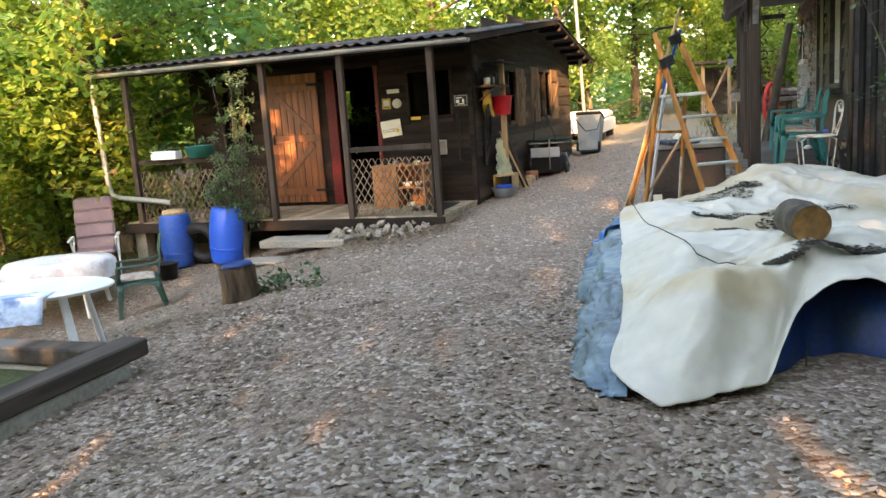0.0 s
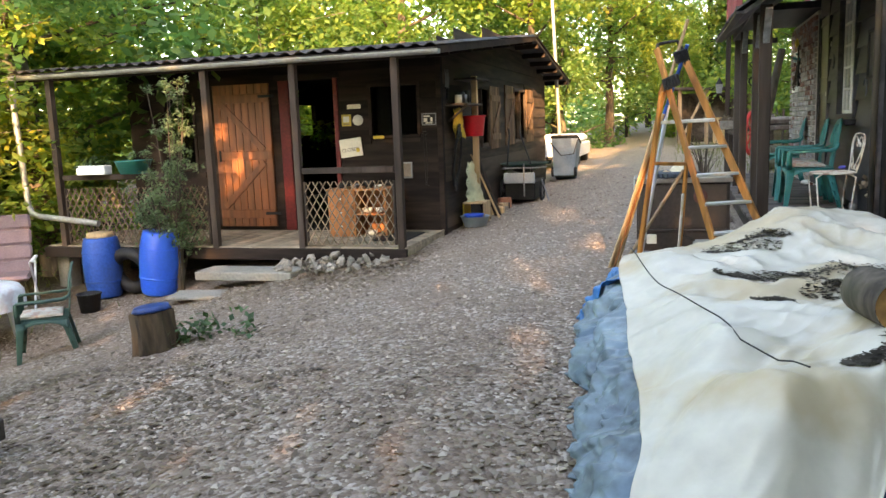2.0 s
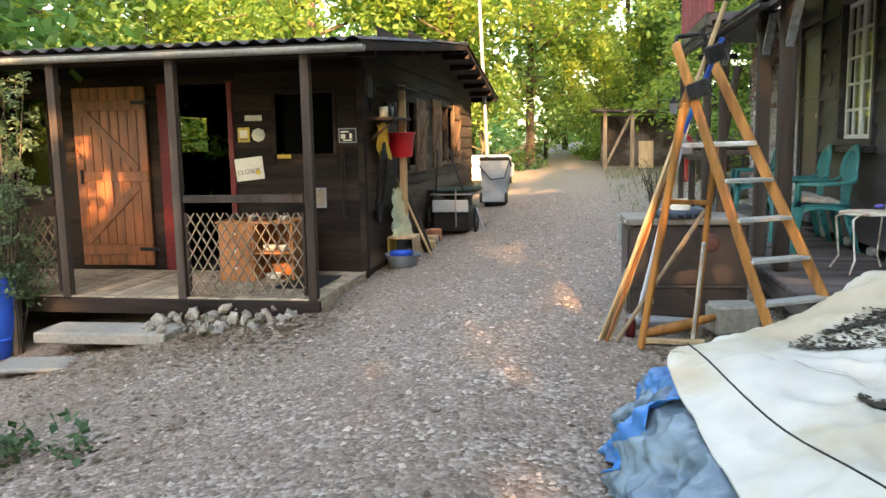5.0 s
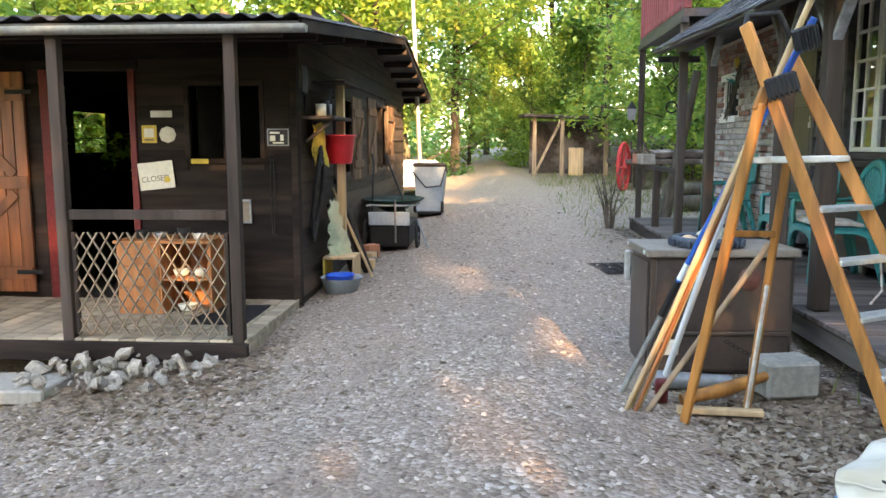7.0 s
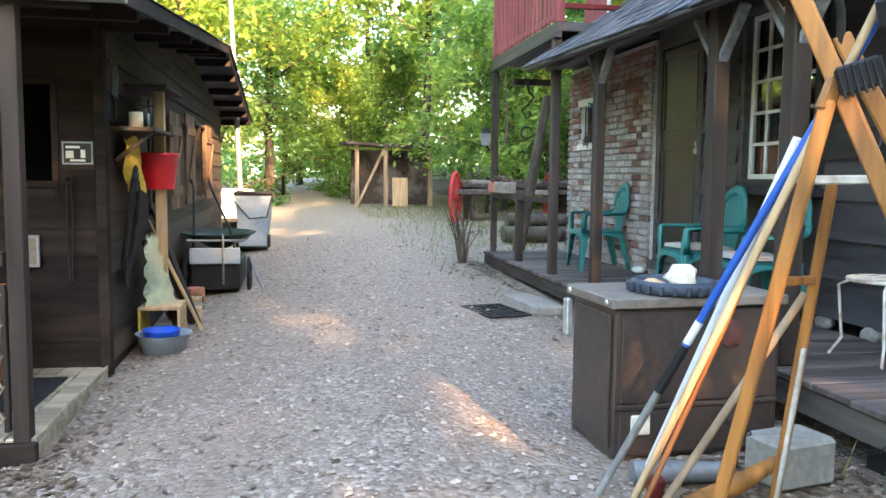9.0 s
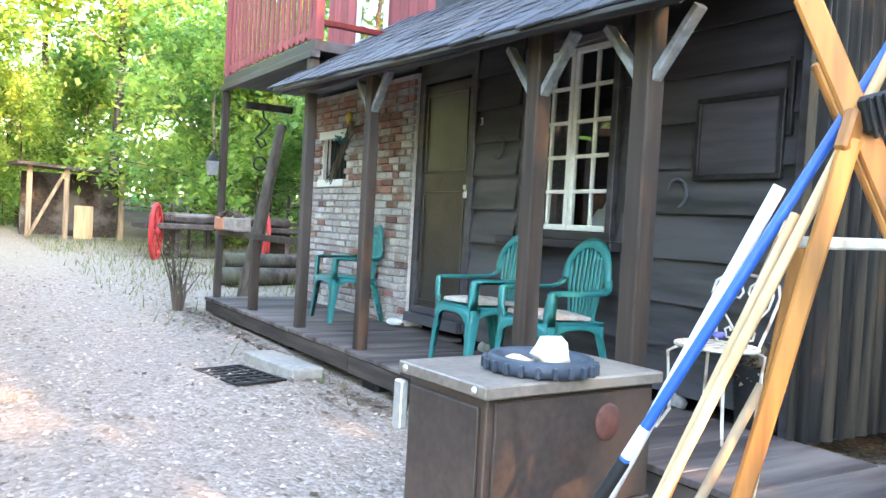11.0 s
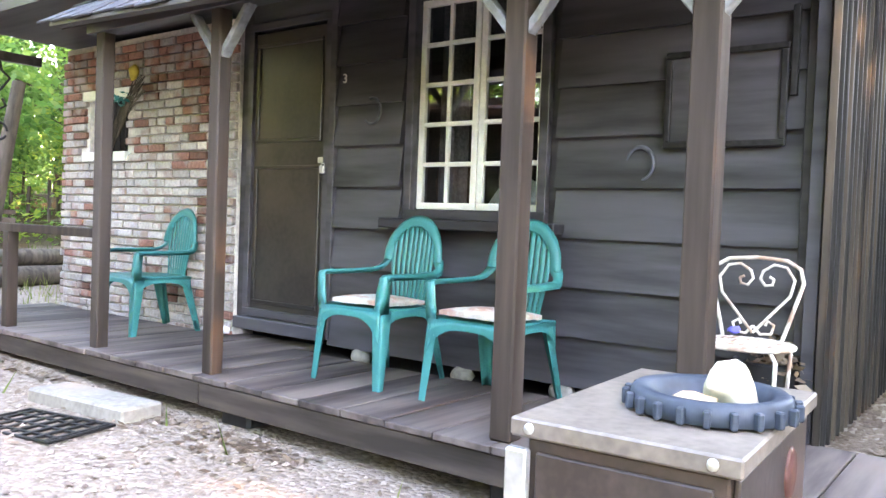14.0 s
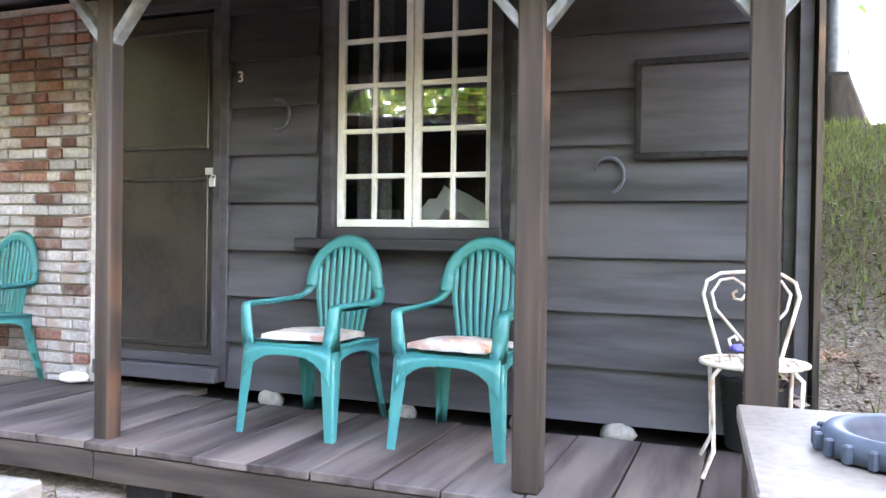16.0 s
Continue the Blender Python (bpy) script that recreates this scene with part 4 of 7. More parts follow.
for nm, x, z, w, h, mat, lab in (("plaque", -2.53, 1.70, 0.20, 0.06, CREAM, "narrow white plaque on dark boards"), ("poster", -2.65, 1.52, 0.14, 0.16, YELLOW, "small yellow notice in a frame"),
                                 ("sticker", -2.19, 1.275, 0.16, 0.045, YELLOW, "yellow strip below the window")):
    t = thing(nm, pose(x, F, z), lab, "sign")
    part("plate", Shape().box(-w / 2, w / 2, -0.006, 0.004, -h / 2, h / 2), mat, t)
    if nm == "poster":
        part("print", Shape().box(-0.045, 0.045, -0.009, -0.0065, -0.03, 0.05, 0.001), CREAM, t)
        part("print", Shape().box(-0.045, 0.045, -0.009, -0.0065, -0.06, -0.045, 0.001), INK, t)
t = thing("plaque", pose(-2.48, F, 1.515), "cream eight-sided plaque on dark boards", "sign")
part("plate", Shape().lathe([(0.0, -0.004), (0.075, -0.004), (0.075, 0.004), (0.07, 0.007), (0.0, 0.007)], 8, pose(0, 0, 0, 90, 0, 22.5)), CREAM, t)
t = thing("number_plate", pose(-1.46, F, 1.49), "grey framed plate with pale markings", "sign")
part("plate", Shape().box(-0.095, 0.095, -0.006, 0.004, -0.075, 0.075), IRON, t)
part("border", Shape().box(-0.10, 0.10, -0.009, -0.004, 0.066, 0.078).box(-0.10, 0.10, -0.009, -0.004, -0.078, -0.066).box(-0.10, -0.088, -0.009, -0.004, -0.066, 0.066).box(0.088, 0.10, -0.009, -0.004, -0.066, 0.066), GREY_PLATE, t)
for i, (x, z, w, h) in enumerate(((-0.03, 0.04, 0.09, 0.016), (-0.05, -0.01, 0.05, 0.05), (0.035, -0.005, 0.03, 0.055), (0.0, -0.05, 0.10, 0.014))):
    part("marking", Shape().box(x - w / 2, x + w / 2, -0.0085, -0.0065, z - h / 2, z + h / 2, 0.0005), CREAM, t)
t = thing("picture_frame", pose(-1.82, F, 0.82), "small grey framed picture on dark boards", "picture")
part("frame", Shape().box(-0.10, 0.10, -0.02, 0, 0.09, 0.11).box(-0.10, 0.10, -0.02, 0, -0.11, -0.09).box(-0.10, -0.08, -0.02, 0, -0.09, 0.09).box(0.08, 0.10, -0.02, 0, -0.09, 0.09), GREY_PLATE, t)
part("picture", Shape().box(-0.08, 0.08, -0.008, 0, -0.09, 0.09), INK, t)
t = thing("tongs", pose(-1.52, F - 0.015, 0.95), "long iron tongs hanging on a nail", "tool")
part("jaw", Shape().tube([(-0.012, 0, 0.34), (-0.02, 0, 0.1), (-0.012, 0, -0.34)], 0.006, 6), IRON, t)
part("jaw", Shape().tube([(0.012, 0, 0.34), (0.02, 0, 0.1), (0.004, 0, -0.33), (0.03, 0, -0.35)], 0.006, 6), IRON, t)
part("ring", Shape().tube(arc((0, 0, 0.36), 0.025, 0, 360, 12), 0.005, 6, False), IRON, t)
# pine desk with things on it, behind the trellis
t = thing("desk", pose(-2.28, 7.95, 0.004), "orange pine desk on the porch boards", "desk")
part("top", Shape().box(-0.42, 0.42, -0.24, 0.24, 0.60, 0.625), PINE, t)
part("drawer_unit", Shape().box(-0.40, -0.02, -0.22, 0.22, 0.0, 0.60), PINE, t)
for z in (0.06, 0.24, 0.42):
    d = part("drawer", Shape().box(-0.385, -0.035, -0.235, -0.221, z, z + 0.16), PINE, t)
    part("knob", Shape().blob((-0.21, -0.245, z + 0.08), (0.014, 0.012, 0.014), 1, 0.05), CREAM, d)
part("side_panel", Shape().box(0.38, 0.41, -0.22, 0.22, 0.0, 0.60), PINE, t)
part("shelf", Shape().box(-0.02, 0.38, -0.2, 0.22, 0.28, 0.30), PINE, t)
part("back_panel", Shape().box(-0.02, 0.38, 0.2, 0.22, 0.0, 0.6), PINE, t)
for i, (x, z, w) in enumerate(((0.1, 0.304, 0.12), (0.26, 0.304, 0.09), (0.14, 0.004, 0.14))):
    whole("bowl", Shape().lathe([(0.02, 0), (w * 0.45, 0.01), (w * 0.6, 0.06), (w * 0.57, 0.06), (w * 0.4, 0.02), (0, 0.015)], 16), CREAM, "pale stacked bowl on a desk shelf", "bowl", "porch bowls", m=pose(-2.28 + x, 7.95 - 0.08, 0.004 + z))
for i, (x, mat, h) in enumerate(((-0.25, IRON, 0.07), (-0.08, GREY_PLATE, 0.05), (0.12, IRON, 0.09), (0.25, CREAM, 0.04))):
    whole("pot", Shape().lathe([(0.0, 0), (0.045, 0), (0.055, h), (0.05, h), (0.04, 0.01), (0, 0.01)], 14), mat, "small pot standing on the pine desk", "pot", "pots on the desk", m=pose(-2.28 + x, 7.90, 0.63))
whole("bucket", Shape().lathe([(0.0, 0), (0.12, 0), (0.15, 0.3), (0.14, 0.3), (0.11, 0.01), (0, 0.01)], 18), material("pale_blue_plastic", (0.10, 0.30, 0.50), 0.4, bump=0), "pale blue bucket standing inside the doorway", "bucket", m=pose(-3.0, 8.95, -0.008))

# ---- plants in front of the porch ----
def shrub(name, m, height, spread, leaves, size, mat, seed, label, bare=0.0):
    rnd = random.Random(seed)
    t = thing(name, m, label, "shrub")
    s, tips = Shape(), []
    for i in range(16):
        a, r = rnd.uniform(0, 6.28), spread * rnd.uniform(0.2, 1.0)
        h = height * rnd.uniform(0.45, 1.0)
        p = [Vector((0.04 * math.cos(a), 0.04 * math.sin(a), -0.05)), Vector((r * 0.35 * math.cos(a), r * 0.35 * math.sin(a), h * 0.45)), Vector((r * 0.75 * math.cos(a + 0.2), r * 0.75 * math.sin(a + 0.2), h * 0.8)), Vector((r * math.cos(a + 0.3), r * math.sin(a + 0.3), h))]
        s.tube(p, [0.014, 0.010, 0.006, 0.003], 5, False)
        for q in range(5):
            b = p[1].lerp(p[3], rnd.random())
            e = b + Vector((rnd.gauss(0, 0.22), rnd.gauss(0, 0.22), rnd.gauss(0.05, 0.15))) * spread
            s.tube([b, b.lerp(e, 0.5) + Vector((0, 0, 0.03)), e], [0.005, 0.004, 0.002], 4, False)
            tips.append((e, 0.10 * spread + 0.03))
        tips += [(p[2], 0.13 * spread + 0.04), (p[3], 0.11 * spread + 0.03)]
    part("stem", s, BARK, t)
    c = Shape()
    leaf_cloud(c, tips, leaves, size, rnd)
    part("foliage", c, mat, t)
    return t


def leaf_cloud(s, centres, count, size, rnd, flat=0.6):
    """Many separate pointed leaf blades about the given (centre, radius) clumps."""
    vs, fs = [], []
    for _ in range(count):
        c, r = rnd.choice(centres)
        d = Vector((rnd.gauss(0, 1), rnd.gauss(0, 1), rnd.gauss(0, 1) * 0.8)).normalized() * (r * rnd.random() ** 0.45)
        p = c + d
        a = Vector((rnd.gauss(0, 1), rnd.gauss(0, 1), rnd.gauss(-0.25, flat))).normalized()
        b = a.cross(Vector((rnd.gauss(0, 0.5), rnd.gauss(0, 0.5), 1))).normalized()
        L = size * rnd.uniform(0.6, 1.4)
        k = len(vs)
        vs += [p, p + a * L * 0.5 + b * L * 0.3, p + a * L, p + a * L * 0.5 - b * L * 0.3]
        fs.append((k, k + 1, k + 2, k + 3))
    s.put(vs, fs, False)


shrub("shrub", pose(-4.25, 6.62, lift(-4.25, 6.62)), 2.6, 0.36, 3000, 0.045, SHRUB_LEAF, 11, "grey-green leafy shrub growing up the porch front")
shrub("shrub", pose(-4.32, 6.66, lift(-4.3, 6.66)), 1.5, 0.52, 3000, 0.045, SHRUB_LEAF, 12, "grey-green leafy shrub growing up the porch front")
whole("tub", Shape().lathe([(0.0, 0), (0.17, 0), (0.23, 0.16), (0.245, 0.17), (0.22, 0.165), (0.16, 0.02), (0, 0.02)], 24), TEAL, "teal plastic tub on the porch rail", "tub", m=pose(-5.0, 6.92, 0.937))
t = thing("flower_trough", pose(-5.55, 6.84, 0.937), "white flower trough on the porch rail", "planter")
part("trough", Shape().box(-0.22, 0.22, -0.08, 0.08, 0, 0.12, 0.01), WHITE_PLASTIC, t)
s = Shape()
leaf_cloud(s, [(Vector((x, 0, 0.14)), 0.09) for x in (-0.15, 0, 0.15)], 120, 0.06, random.Random(3))
part("plant", s, IVY, t)

# ---- along the hut's side wall ----
G = HX + 0.035
t = thing("tool_rack", pose(G, 9.0, 0.0), "weathered wooden tool shelf fixed to boards", "shelf")
part("board", Shape().box(0.0, 0.30, -0.35, 0.55, 1.66, 1.69), POST_WOOD, t)
part("board", Shape().box(0.0, 0.32, 0.1, 0.95, 2.02, 2.045), POST_WOOD, t)
part("upright", Shape().box(0.16, 0.24, 0.44, 0.52, 0.34, 2.08), STICK, t, "reddish wooden upright")
part("bracket", Shape().beam((0.0, -0.2, 1.45), (0.26, -0.2, 1.66), 0.03, 0.03), POST_WOOD, t)
t = thing("garden_fork", pose(G + 0.04, 8.62, 1.74), "rusty garden fork head standing on a shelf", "tool")
part("head", Shape().box(-0.01, 0.01, -0.085, 0.085, 0.14, 0.16).tube([(0, 0, 0.0), (0, 0, 0.15)], 0.014, 8), IRON, t)
for y in (-0.075, -0.025, 0.025, 0.075):
    part("tine", Shape().tube([(0, y, 0.15), (0.01, y, 0.28), (0.0, y, 0.40)], [0.008, 0.007, 0.003], 6), GREY_PLATE, t)
for i, (y, mat, r, h) in enumerate(((8.78, CREAM, 0.05, 0.11), (8.92, IRON, 0.055, 0.15), (9.05, GREY_PLATE, 0.05, 0.12), (9.2, IRON, 0.045, 0.18))):
    whole("tin", Shape().lathe([(0.0, 0), (r, 0), (r, h), (r * 0.9, h), (r * 0.9, 0.01), (0, 0.01)], 16), mat, "old tin on the tool shelf", "tin", "tins on the shelf", m=pose(G + 0.15, y, 1.692))
s = Shape()
rows = []
for i in range(9):
    z = 1.62 - 0.38 * i / 8
    rows.append([(G + 0.05 + 0.10 * math.sin(math.pi * j / 8) * (0.5 + 0.5 * i / 8) + 0.015 * math.sin(5 * j + i), 8.86 + 0.36 * j / 8 + 0.02 * math.sin(i * 2.0), z - 0.02 * math.sin(j * 1.7)) for j in range(9)])
whole("sack", s.sheet(rows, 0.02), YELLOW, "dull yellow sack hanging below a shelf", "sack")
t = thing("bucket", pose(-1.12, 9.50, 1.23), "bright red plastic bucket hanging from a hook", "bucket")
part("body", Shape().lathe([(0.0, 0), (0.125, 0), (0.13, 0.01), (0.165, 0.27), (0.178, 0.275), (0.178, 0.295), (0.158, 0.295), (0.122, 0.012), (0, 0.012)], 28), RED_PLASTIC, t)
part("handle", Shape().tube([(0, 0.17 * math.cos(a), 0.28 + 0.2 * math.sin(a)) for a in [math.pi * k / 12 for k in range(13)]], 0.004, 6), GREY_PLATE, t, "thin wire handle")
rnd = random.Random(6)
t = thing("hose", pose(G, 8.92, 0.95), "black hoses coiled on the wall", "hose")
for k in range(9):
    part("coil", Shape().tube([(0.06 + 0.02 * rnd.random() + 0.05 * math.sin(a), 0.16 * math.cos(a) + rnd.uniform(-0.02, 0.02), (0.30 + 0.02 * k) * math.sin(a)) for a in [2 * math.pi * j / 20 for j in range(21)]], 0.011, 6, False), BLACK, t)
rows = []
for i in range(12):
    f = i / 11
    rows.append([(G + 0.10 + 0.14 * math.sin(math.pi * (j / 13)) * (0.35 + f) + 0.02 * math.sin(j * 3 + i * 2), 9.22 + 0.52 * j / 13 * (0.5 + 0.5 * f) + 0.1 * (1 - f), 0.86 - 0.56 * f + 0.02 * math.sin(j * 2.3)) for j in range(14)])
whole("plastic_bag", Shape().sheet(rows, 0.015), material("pale_green_film", (0.42, 0.50, 0.36), 0.4, vary=0.3, grain=8, bump=0.4, stain=(0.6, 0.5, 0.3), stain_amount=0.6), "pale green plastic sack hung on the wall", "bag")
t = thing("crate", pose(-1.08, 9.35, lift(-1.1, 9.35) + 0.01), "wooden crate board below the hanging sack", "crate")
part("board", Shape().box(-0.16, 0.16, -0.2, 0.2, 0.30, 0.325), STICK, t)
part("side", Shape().box(-0.16, -0.14, -0.2, 0.2, 0, 0.30), YELLOW, t)
part("side", Shape().box(0.14, 0.16, -0.2, 0.2, 0, 0.30), STICK, t)
whole("tub", Shape().lathe([(0.0, 0), (0.15, 0), (0.20, 0.14), (0.215, 0.15), (0.19, 0.145), (0.14, 0.02), (0, 0.02)], 24), GREY_PLASTIC, "shallow grey-green tub by the hut corner", "tub", m=pose(-1.02, 9.0, lift(-1, 9) + 0.005))
whole("tub", Shape().lathe([(0.0, 0), (0.11, 0), (0.14, 0.14), (0.15, 0.15), (0.13, 0.14), (0.1, 0.02), (0, 0.02)], 24), BLUE_DRUM, "small blue tub standing in a shallow tub", "tub", m=pose(-1.04, 9.02, lift(-1, 9) + 0.03))
for i, (y, z, r, mat) in enumerate(((9.72, 0.86, 0.03, STICK), (9.9, 0.95, 0.03, IRON), (10.05, 0.80, 0.06, POST_WOOD), (9.6, 0.7, 0.05, HUT_SIDE))):
    g0 = lift(-0.85, y)
    t = thing("plank" if r > 0.04 else "garden_tool", pose(0, 0, 0), ("grey plank" if r > 0.04 else "long garden tool handle") + " leaning on the hut wall", "plank" if r > 0.04 else "tool", "things leaning on the hut")
    part("shaft", Shape().beam((-0.80 - 0.05 * i, y - 0.1, g0), (G + 0.03, y + 0.1, z + 0.1), 0.025 if r < 0.04 else 0.03, r * 2 if r > 0.04 else 0.025), mat, t)
for i in range(7):
    rnd = random.Random(40 + i)
    whole("scrap_block", Shape().box(-0.1, 0.1, -0.07, 0.07, 0, rnd.uniform(0.08, 0.2), 0.01), (STICK, POST_WOOD, TERRA, STONE)[i % 4], "offcut lying at the foot of the wall", "block", "offcuts by the wall", m=pose(-1.08 + rnd.uniform(-0.08, 0.12), 10.3 + i * 0.16, lift(-1.1, 10.5), 0, 0, rnd.uniform(0, 90)))

# garden cart tipped against the wall
cx, cy = -0.90, 12.2
cz = lift(cx, cy)
t = thing("garden_cart", pose(cx, cy, cz), "two-wheeled garden cart with dark tray and tube handles", "cart")
part("tray", Shape().sheet([[(0.42 * math.cos(a) * k, 0.62 * math.sin(a) * k, 0.50 + 0.16 * (k - 0.3) / 0.7) for a in [2 * math.pi * j / 20 for j in range(21)]] for k in (0.02, 0.55, 0.8, 1.0)], 0.012), material("dark_green_tray", (0.012, 0.035, 0.025), 0.5, bump=0.05), t)
part("tailboard", Shape().box(-0.26, 0.28, -0.62, -0.585, 0.34, 0.52, 0.01), GREY_PLASTIC, t, "pale grey panel")
part("frame", Shape().tube([(-0.28, -0.6, 0.60), (0.30, -0.6, 0.60), (0.30, 0.55, 0.55), (-0.28, 0.55, 0.55), (-0.28, -0.6, 0.60)], 0.015, 8), GREY_PLATE, t)
part("box", Shape().box(-0.26, 0.27, -0.56, 0.5, 0.05, 0.36, 0.02), BLACK, t, "black box below the tray")
for x in (-0.33, 0.36):
    w = part("wheel", Shape().lathe([(0.03, -0.02), (0.03, 0.02)], 12, pose(x, -0.35, 0.20, 0, 90)), GREY_PLATE, t)
    part("tyre", Shape().tube([(x, -0.35 + 0.18 * math.cos(a), 0.20 + 0.18 * math.sin(a)) for a in [2 * math.pi * k / 24 for k in range(25)]], 0.022, 8, False), BLACK, w)
    for k in range(8):
        a = 2 * math.pi * k / 8
        part("spoke", Shape().tube([(x, -0.35, 0.20), (x, -0.35 + 0.17 * math.cos(a), 0.20 + 0.17 * math.sin(a))], 0.003, 5), GREY_PLATE, w)
for x, dx in ((-0.24, 0.0), (0.24, -0.28)):
    part("handle", Shape().tube([(x, -0.5, 0.36), (x + dx * 0.3, -0.35, 0.7), (x + dx - 0.05, 0.1, 1.15), (x + dx - 0.1, 0.3, 1.25)], 0.014, 8), IRON, t, "bent black tube handle")
part("strut", Shape().tube([(0.1, -0.64, 0.68), (0.1, -0.645, 0.12)], 0.013, 8), GREY_PLATE, t)
part("strut", Shape().tube([(0.38, -0.5, 0.4), (0.55, -0.75, 0.02)], 0.013, 8), GREY_PLATE, t)

# grey wheeled bin with bent bars
BIN_PLASTIC = material("blue_grey_bin_plastic", (0.15, 0.20, 0.24), 0.5, vary=0.15, bump=0.05, stain=(0.30, 0.34, 0.37), stain_amount=0.4)
t = thing("wheeled_bin", pose(-0.72, 16.0, lift(-0.7, 16.0), -16, 0, 0), "blue-grey wheeled bin with dark lid tilted back", "bin")
part("body", Shape().put([(-0.22, -0.24, 0.03), (0.22, -0.24, 0.03), (0.22, 0.22, 0.03), (-0.22, 0.22, 0.03), (-0.29, -0.3, 0.85), (0.29, -0.3, 0.85), (0.29, 0.28, 0.85), (-0.29, 0.28, 0.85)], [(3, 2, 1, 0), (0, 1, 5, 4), (1, 2, 6, 5), (2, 3, 7, 6), (3, 0, 4, 7), (4, 5, 6, 7)]), BIN_PLASTIC, t)
part("lid", Shape().box(-0.31, 0.31, -0.33, 0.31, 0.852, 0.93, 0.03), IRON, t, "dark blue-grey lid")
for x in (-0.25, 0.25):
    part("wheel", Shape().lathe([(0.0, -0.025), (0.10, -0.025), (0.11, 0), (0.10, 0.025), (0, 0.025)], 20, pose(x, -0.2, 0.12, 0, 90)), BLACK, t)
part("bar", Shape().tube([(-0.30, -0.33, 0.75), (-0.05, -0.36, 0.45), (0.22, -0.36, 0.48), (0.30, -0.33, 0.8)], 0.012, 8), IRON, t)
# white truck beyond, back end in view
t = thing("truck", pose(-1.55, 20.6, lift(-1.5, 20.6)) @ Matrix.Diagonal((1, 1, 0.68, 1)), "small white parked truck behind the hut", "truck")
part("body", Shape().box(-0.85, 0.55, 0.0, 3.2, 0.42, 1.0, 0.05), WHITE_PLASTIC, t)
part("cab", Shape().box(-0.80, 0.50, 1.6, 3.0, 1.0, 1.35, 0.12), WHITE_PLASTIC, t)
part("bumper", Shape().box(-0.85, 0.55, -0.08, 0.0, 0.36, 0.48, 0.02), IRON, t)
for x in (-0.7, 0.42):
    part("tail_lamp", Shape().box(x - 0.06, x + 0.06, -0.02, 0.002, 0.72, 0.86), RED_PAINT, t)
    part("wheel", Shape().lathe([(0.0, -0.09), (0.26, -0.09), (0.29, -0.05), (0.29, 0.05), (0.26, 0.09), (0.0, 0.09)], 22, pose(x, 0.6, 0.29, 0, 90)), BLACK, t)
    part("wheel", Shape().lathe([(0.0, -0.09), (0.26, -0.09), (0.29, -0.05), (0.29, 0.05), (0.26, 0.09), (0.0, 0.09)], 22, pose(x, 2.6, 0.29, 0, 90)), BLACK, t)
t = thing("utility_pole", pose(-0.98, 17.3, lift(-1, 17.3), 2, -2, 0), "slim grey metal pole behind the hut", "pole")
part("pole", Shape().tube([(0, 0, -0.1), (0, 0, 2.0), (0.0, 0, 6.5)], [0.05, 0.045, 0.035], 10), ZINC, t)

# ---- barrels, stump, yard furniture ----
def barrel(m, tint, label, lid):
    t = thing("barrel", m, label, "barrel", "rain barrels")
    part("body", Shape().lathe([(0.0, 0), (0.22, 0), (0.245, 0.03), (0.255, 0.1), (0.275, 0.28), (0.28, 0.45), (0.272, 0.62), (0.25, 0.74), (0.235, 0.79), (0.20, 0.80), (0.0, 0.80 if lid else 0.77)], 32), tint, t)
    for z in (0.22, 0.60):
        part("hoop", Shape().lathe([(0.268, z - 0.015), (0.281, z), (0.268, z + 0.015)], 32), tint, t)
    return t


b = barrel(pose(-4.52, 6.58, lift(-4.5, 6.6) + 0.0, 0, 7, 0) @ Matrix.Diagonal((0.93, 0.93, 1, 1)), BLUE_DRUM, "bright blue plastic barrel tilted against the porch", True)
b = barrel(pose(-5.38, 6.62, lift(-5.4, 6.6)) @ Matrix.Diagonal((0.86, 0.86, 0.97, 1)), material("weathered_blue_plastic", (0.015, 0.075, 0.33), 0.5, vary=0.2, bump=0.1, stain=(0.03, 0.05, 0.1), stain_amount=0.5), "dull blue plastic rain barrel under a downpipe", False)
part("cover", Shape().lathe([(0.0, 0.86), (0.18, 0.86), (0.2, 0.80), (0.0, 0.80)], 20), STICK, b, "brown board cover")
whole("bucket", Shape().lathe([(0.0, 0), (0.11, 0), (0.14, 0.22), (0.15, 0.22), (0.15, 0.235), (0.13, 0.235), (0.1, 0.01), (0, 0.01)], 22), BLACK, "black plastic bucket beside the barrel", "bucket", m=pose(-5.15, 6.05, lift(-5.15, 6.05)))
s = Shape()
s.tube([(0.24 * math.cos(a), 0, 0.32 + 0.24 * math.sin(a)) for a in [2 * math.pi * k / 28 for k in range(29)]], 0.08, 10, False)
whole("tyre", s, BLACK, "black car tyre standing between the barrels", "tyre", m=pose(-5.0, 6.75, lift(-5, 6.75), 12, 0, 0))
t = thing("tree_stump", pose(-2.19, 3.38, lift(-2.2, 3.4) - 0.02, 0, -5, 0) @ Matrix.Diagonal((0.92, 0.92, 0.95, 1)), "rough-barked tree stump with a blue plastic lid", "stump")
rows = []
for z, r in ((0.0, 0.20), (0.06, 0.185), (0.2, 0.17), (0.33, 0.165), (0.36, 0.16)):
    rows.append([((r + 0.018 * math.sin(7 * a) + 0.012 * math.sin(13 * a + z * 9)) * math.cos(a), (r + 0.018 * math.sin(7 * a) + 0.012 * math.sin(13 * a + z * 9)) * math.sin(a), z) for a in [2 * math.pi * k / 40 for k in range(41)]])
part("stump", Shape().sheet([r[::-1] for r in rows]), material("stump_bark", (0.055, 0.038, 0.024), 0.95, grain=20, vary=0.6, stretch=(1, 1, 0.2), bump=1.0, stain=(0.14, 0.085, 0.045), stain_scale=6, stain_amount=0.6), t)
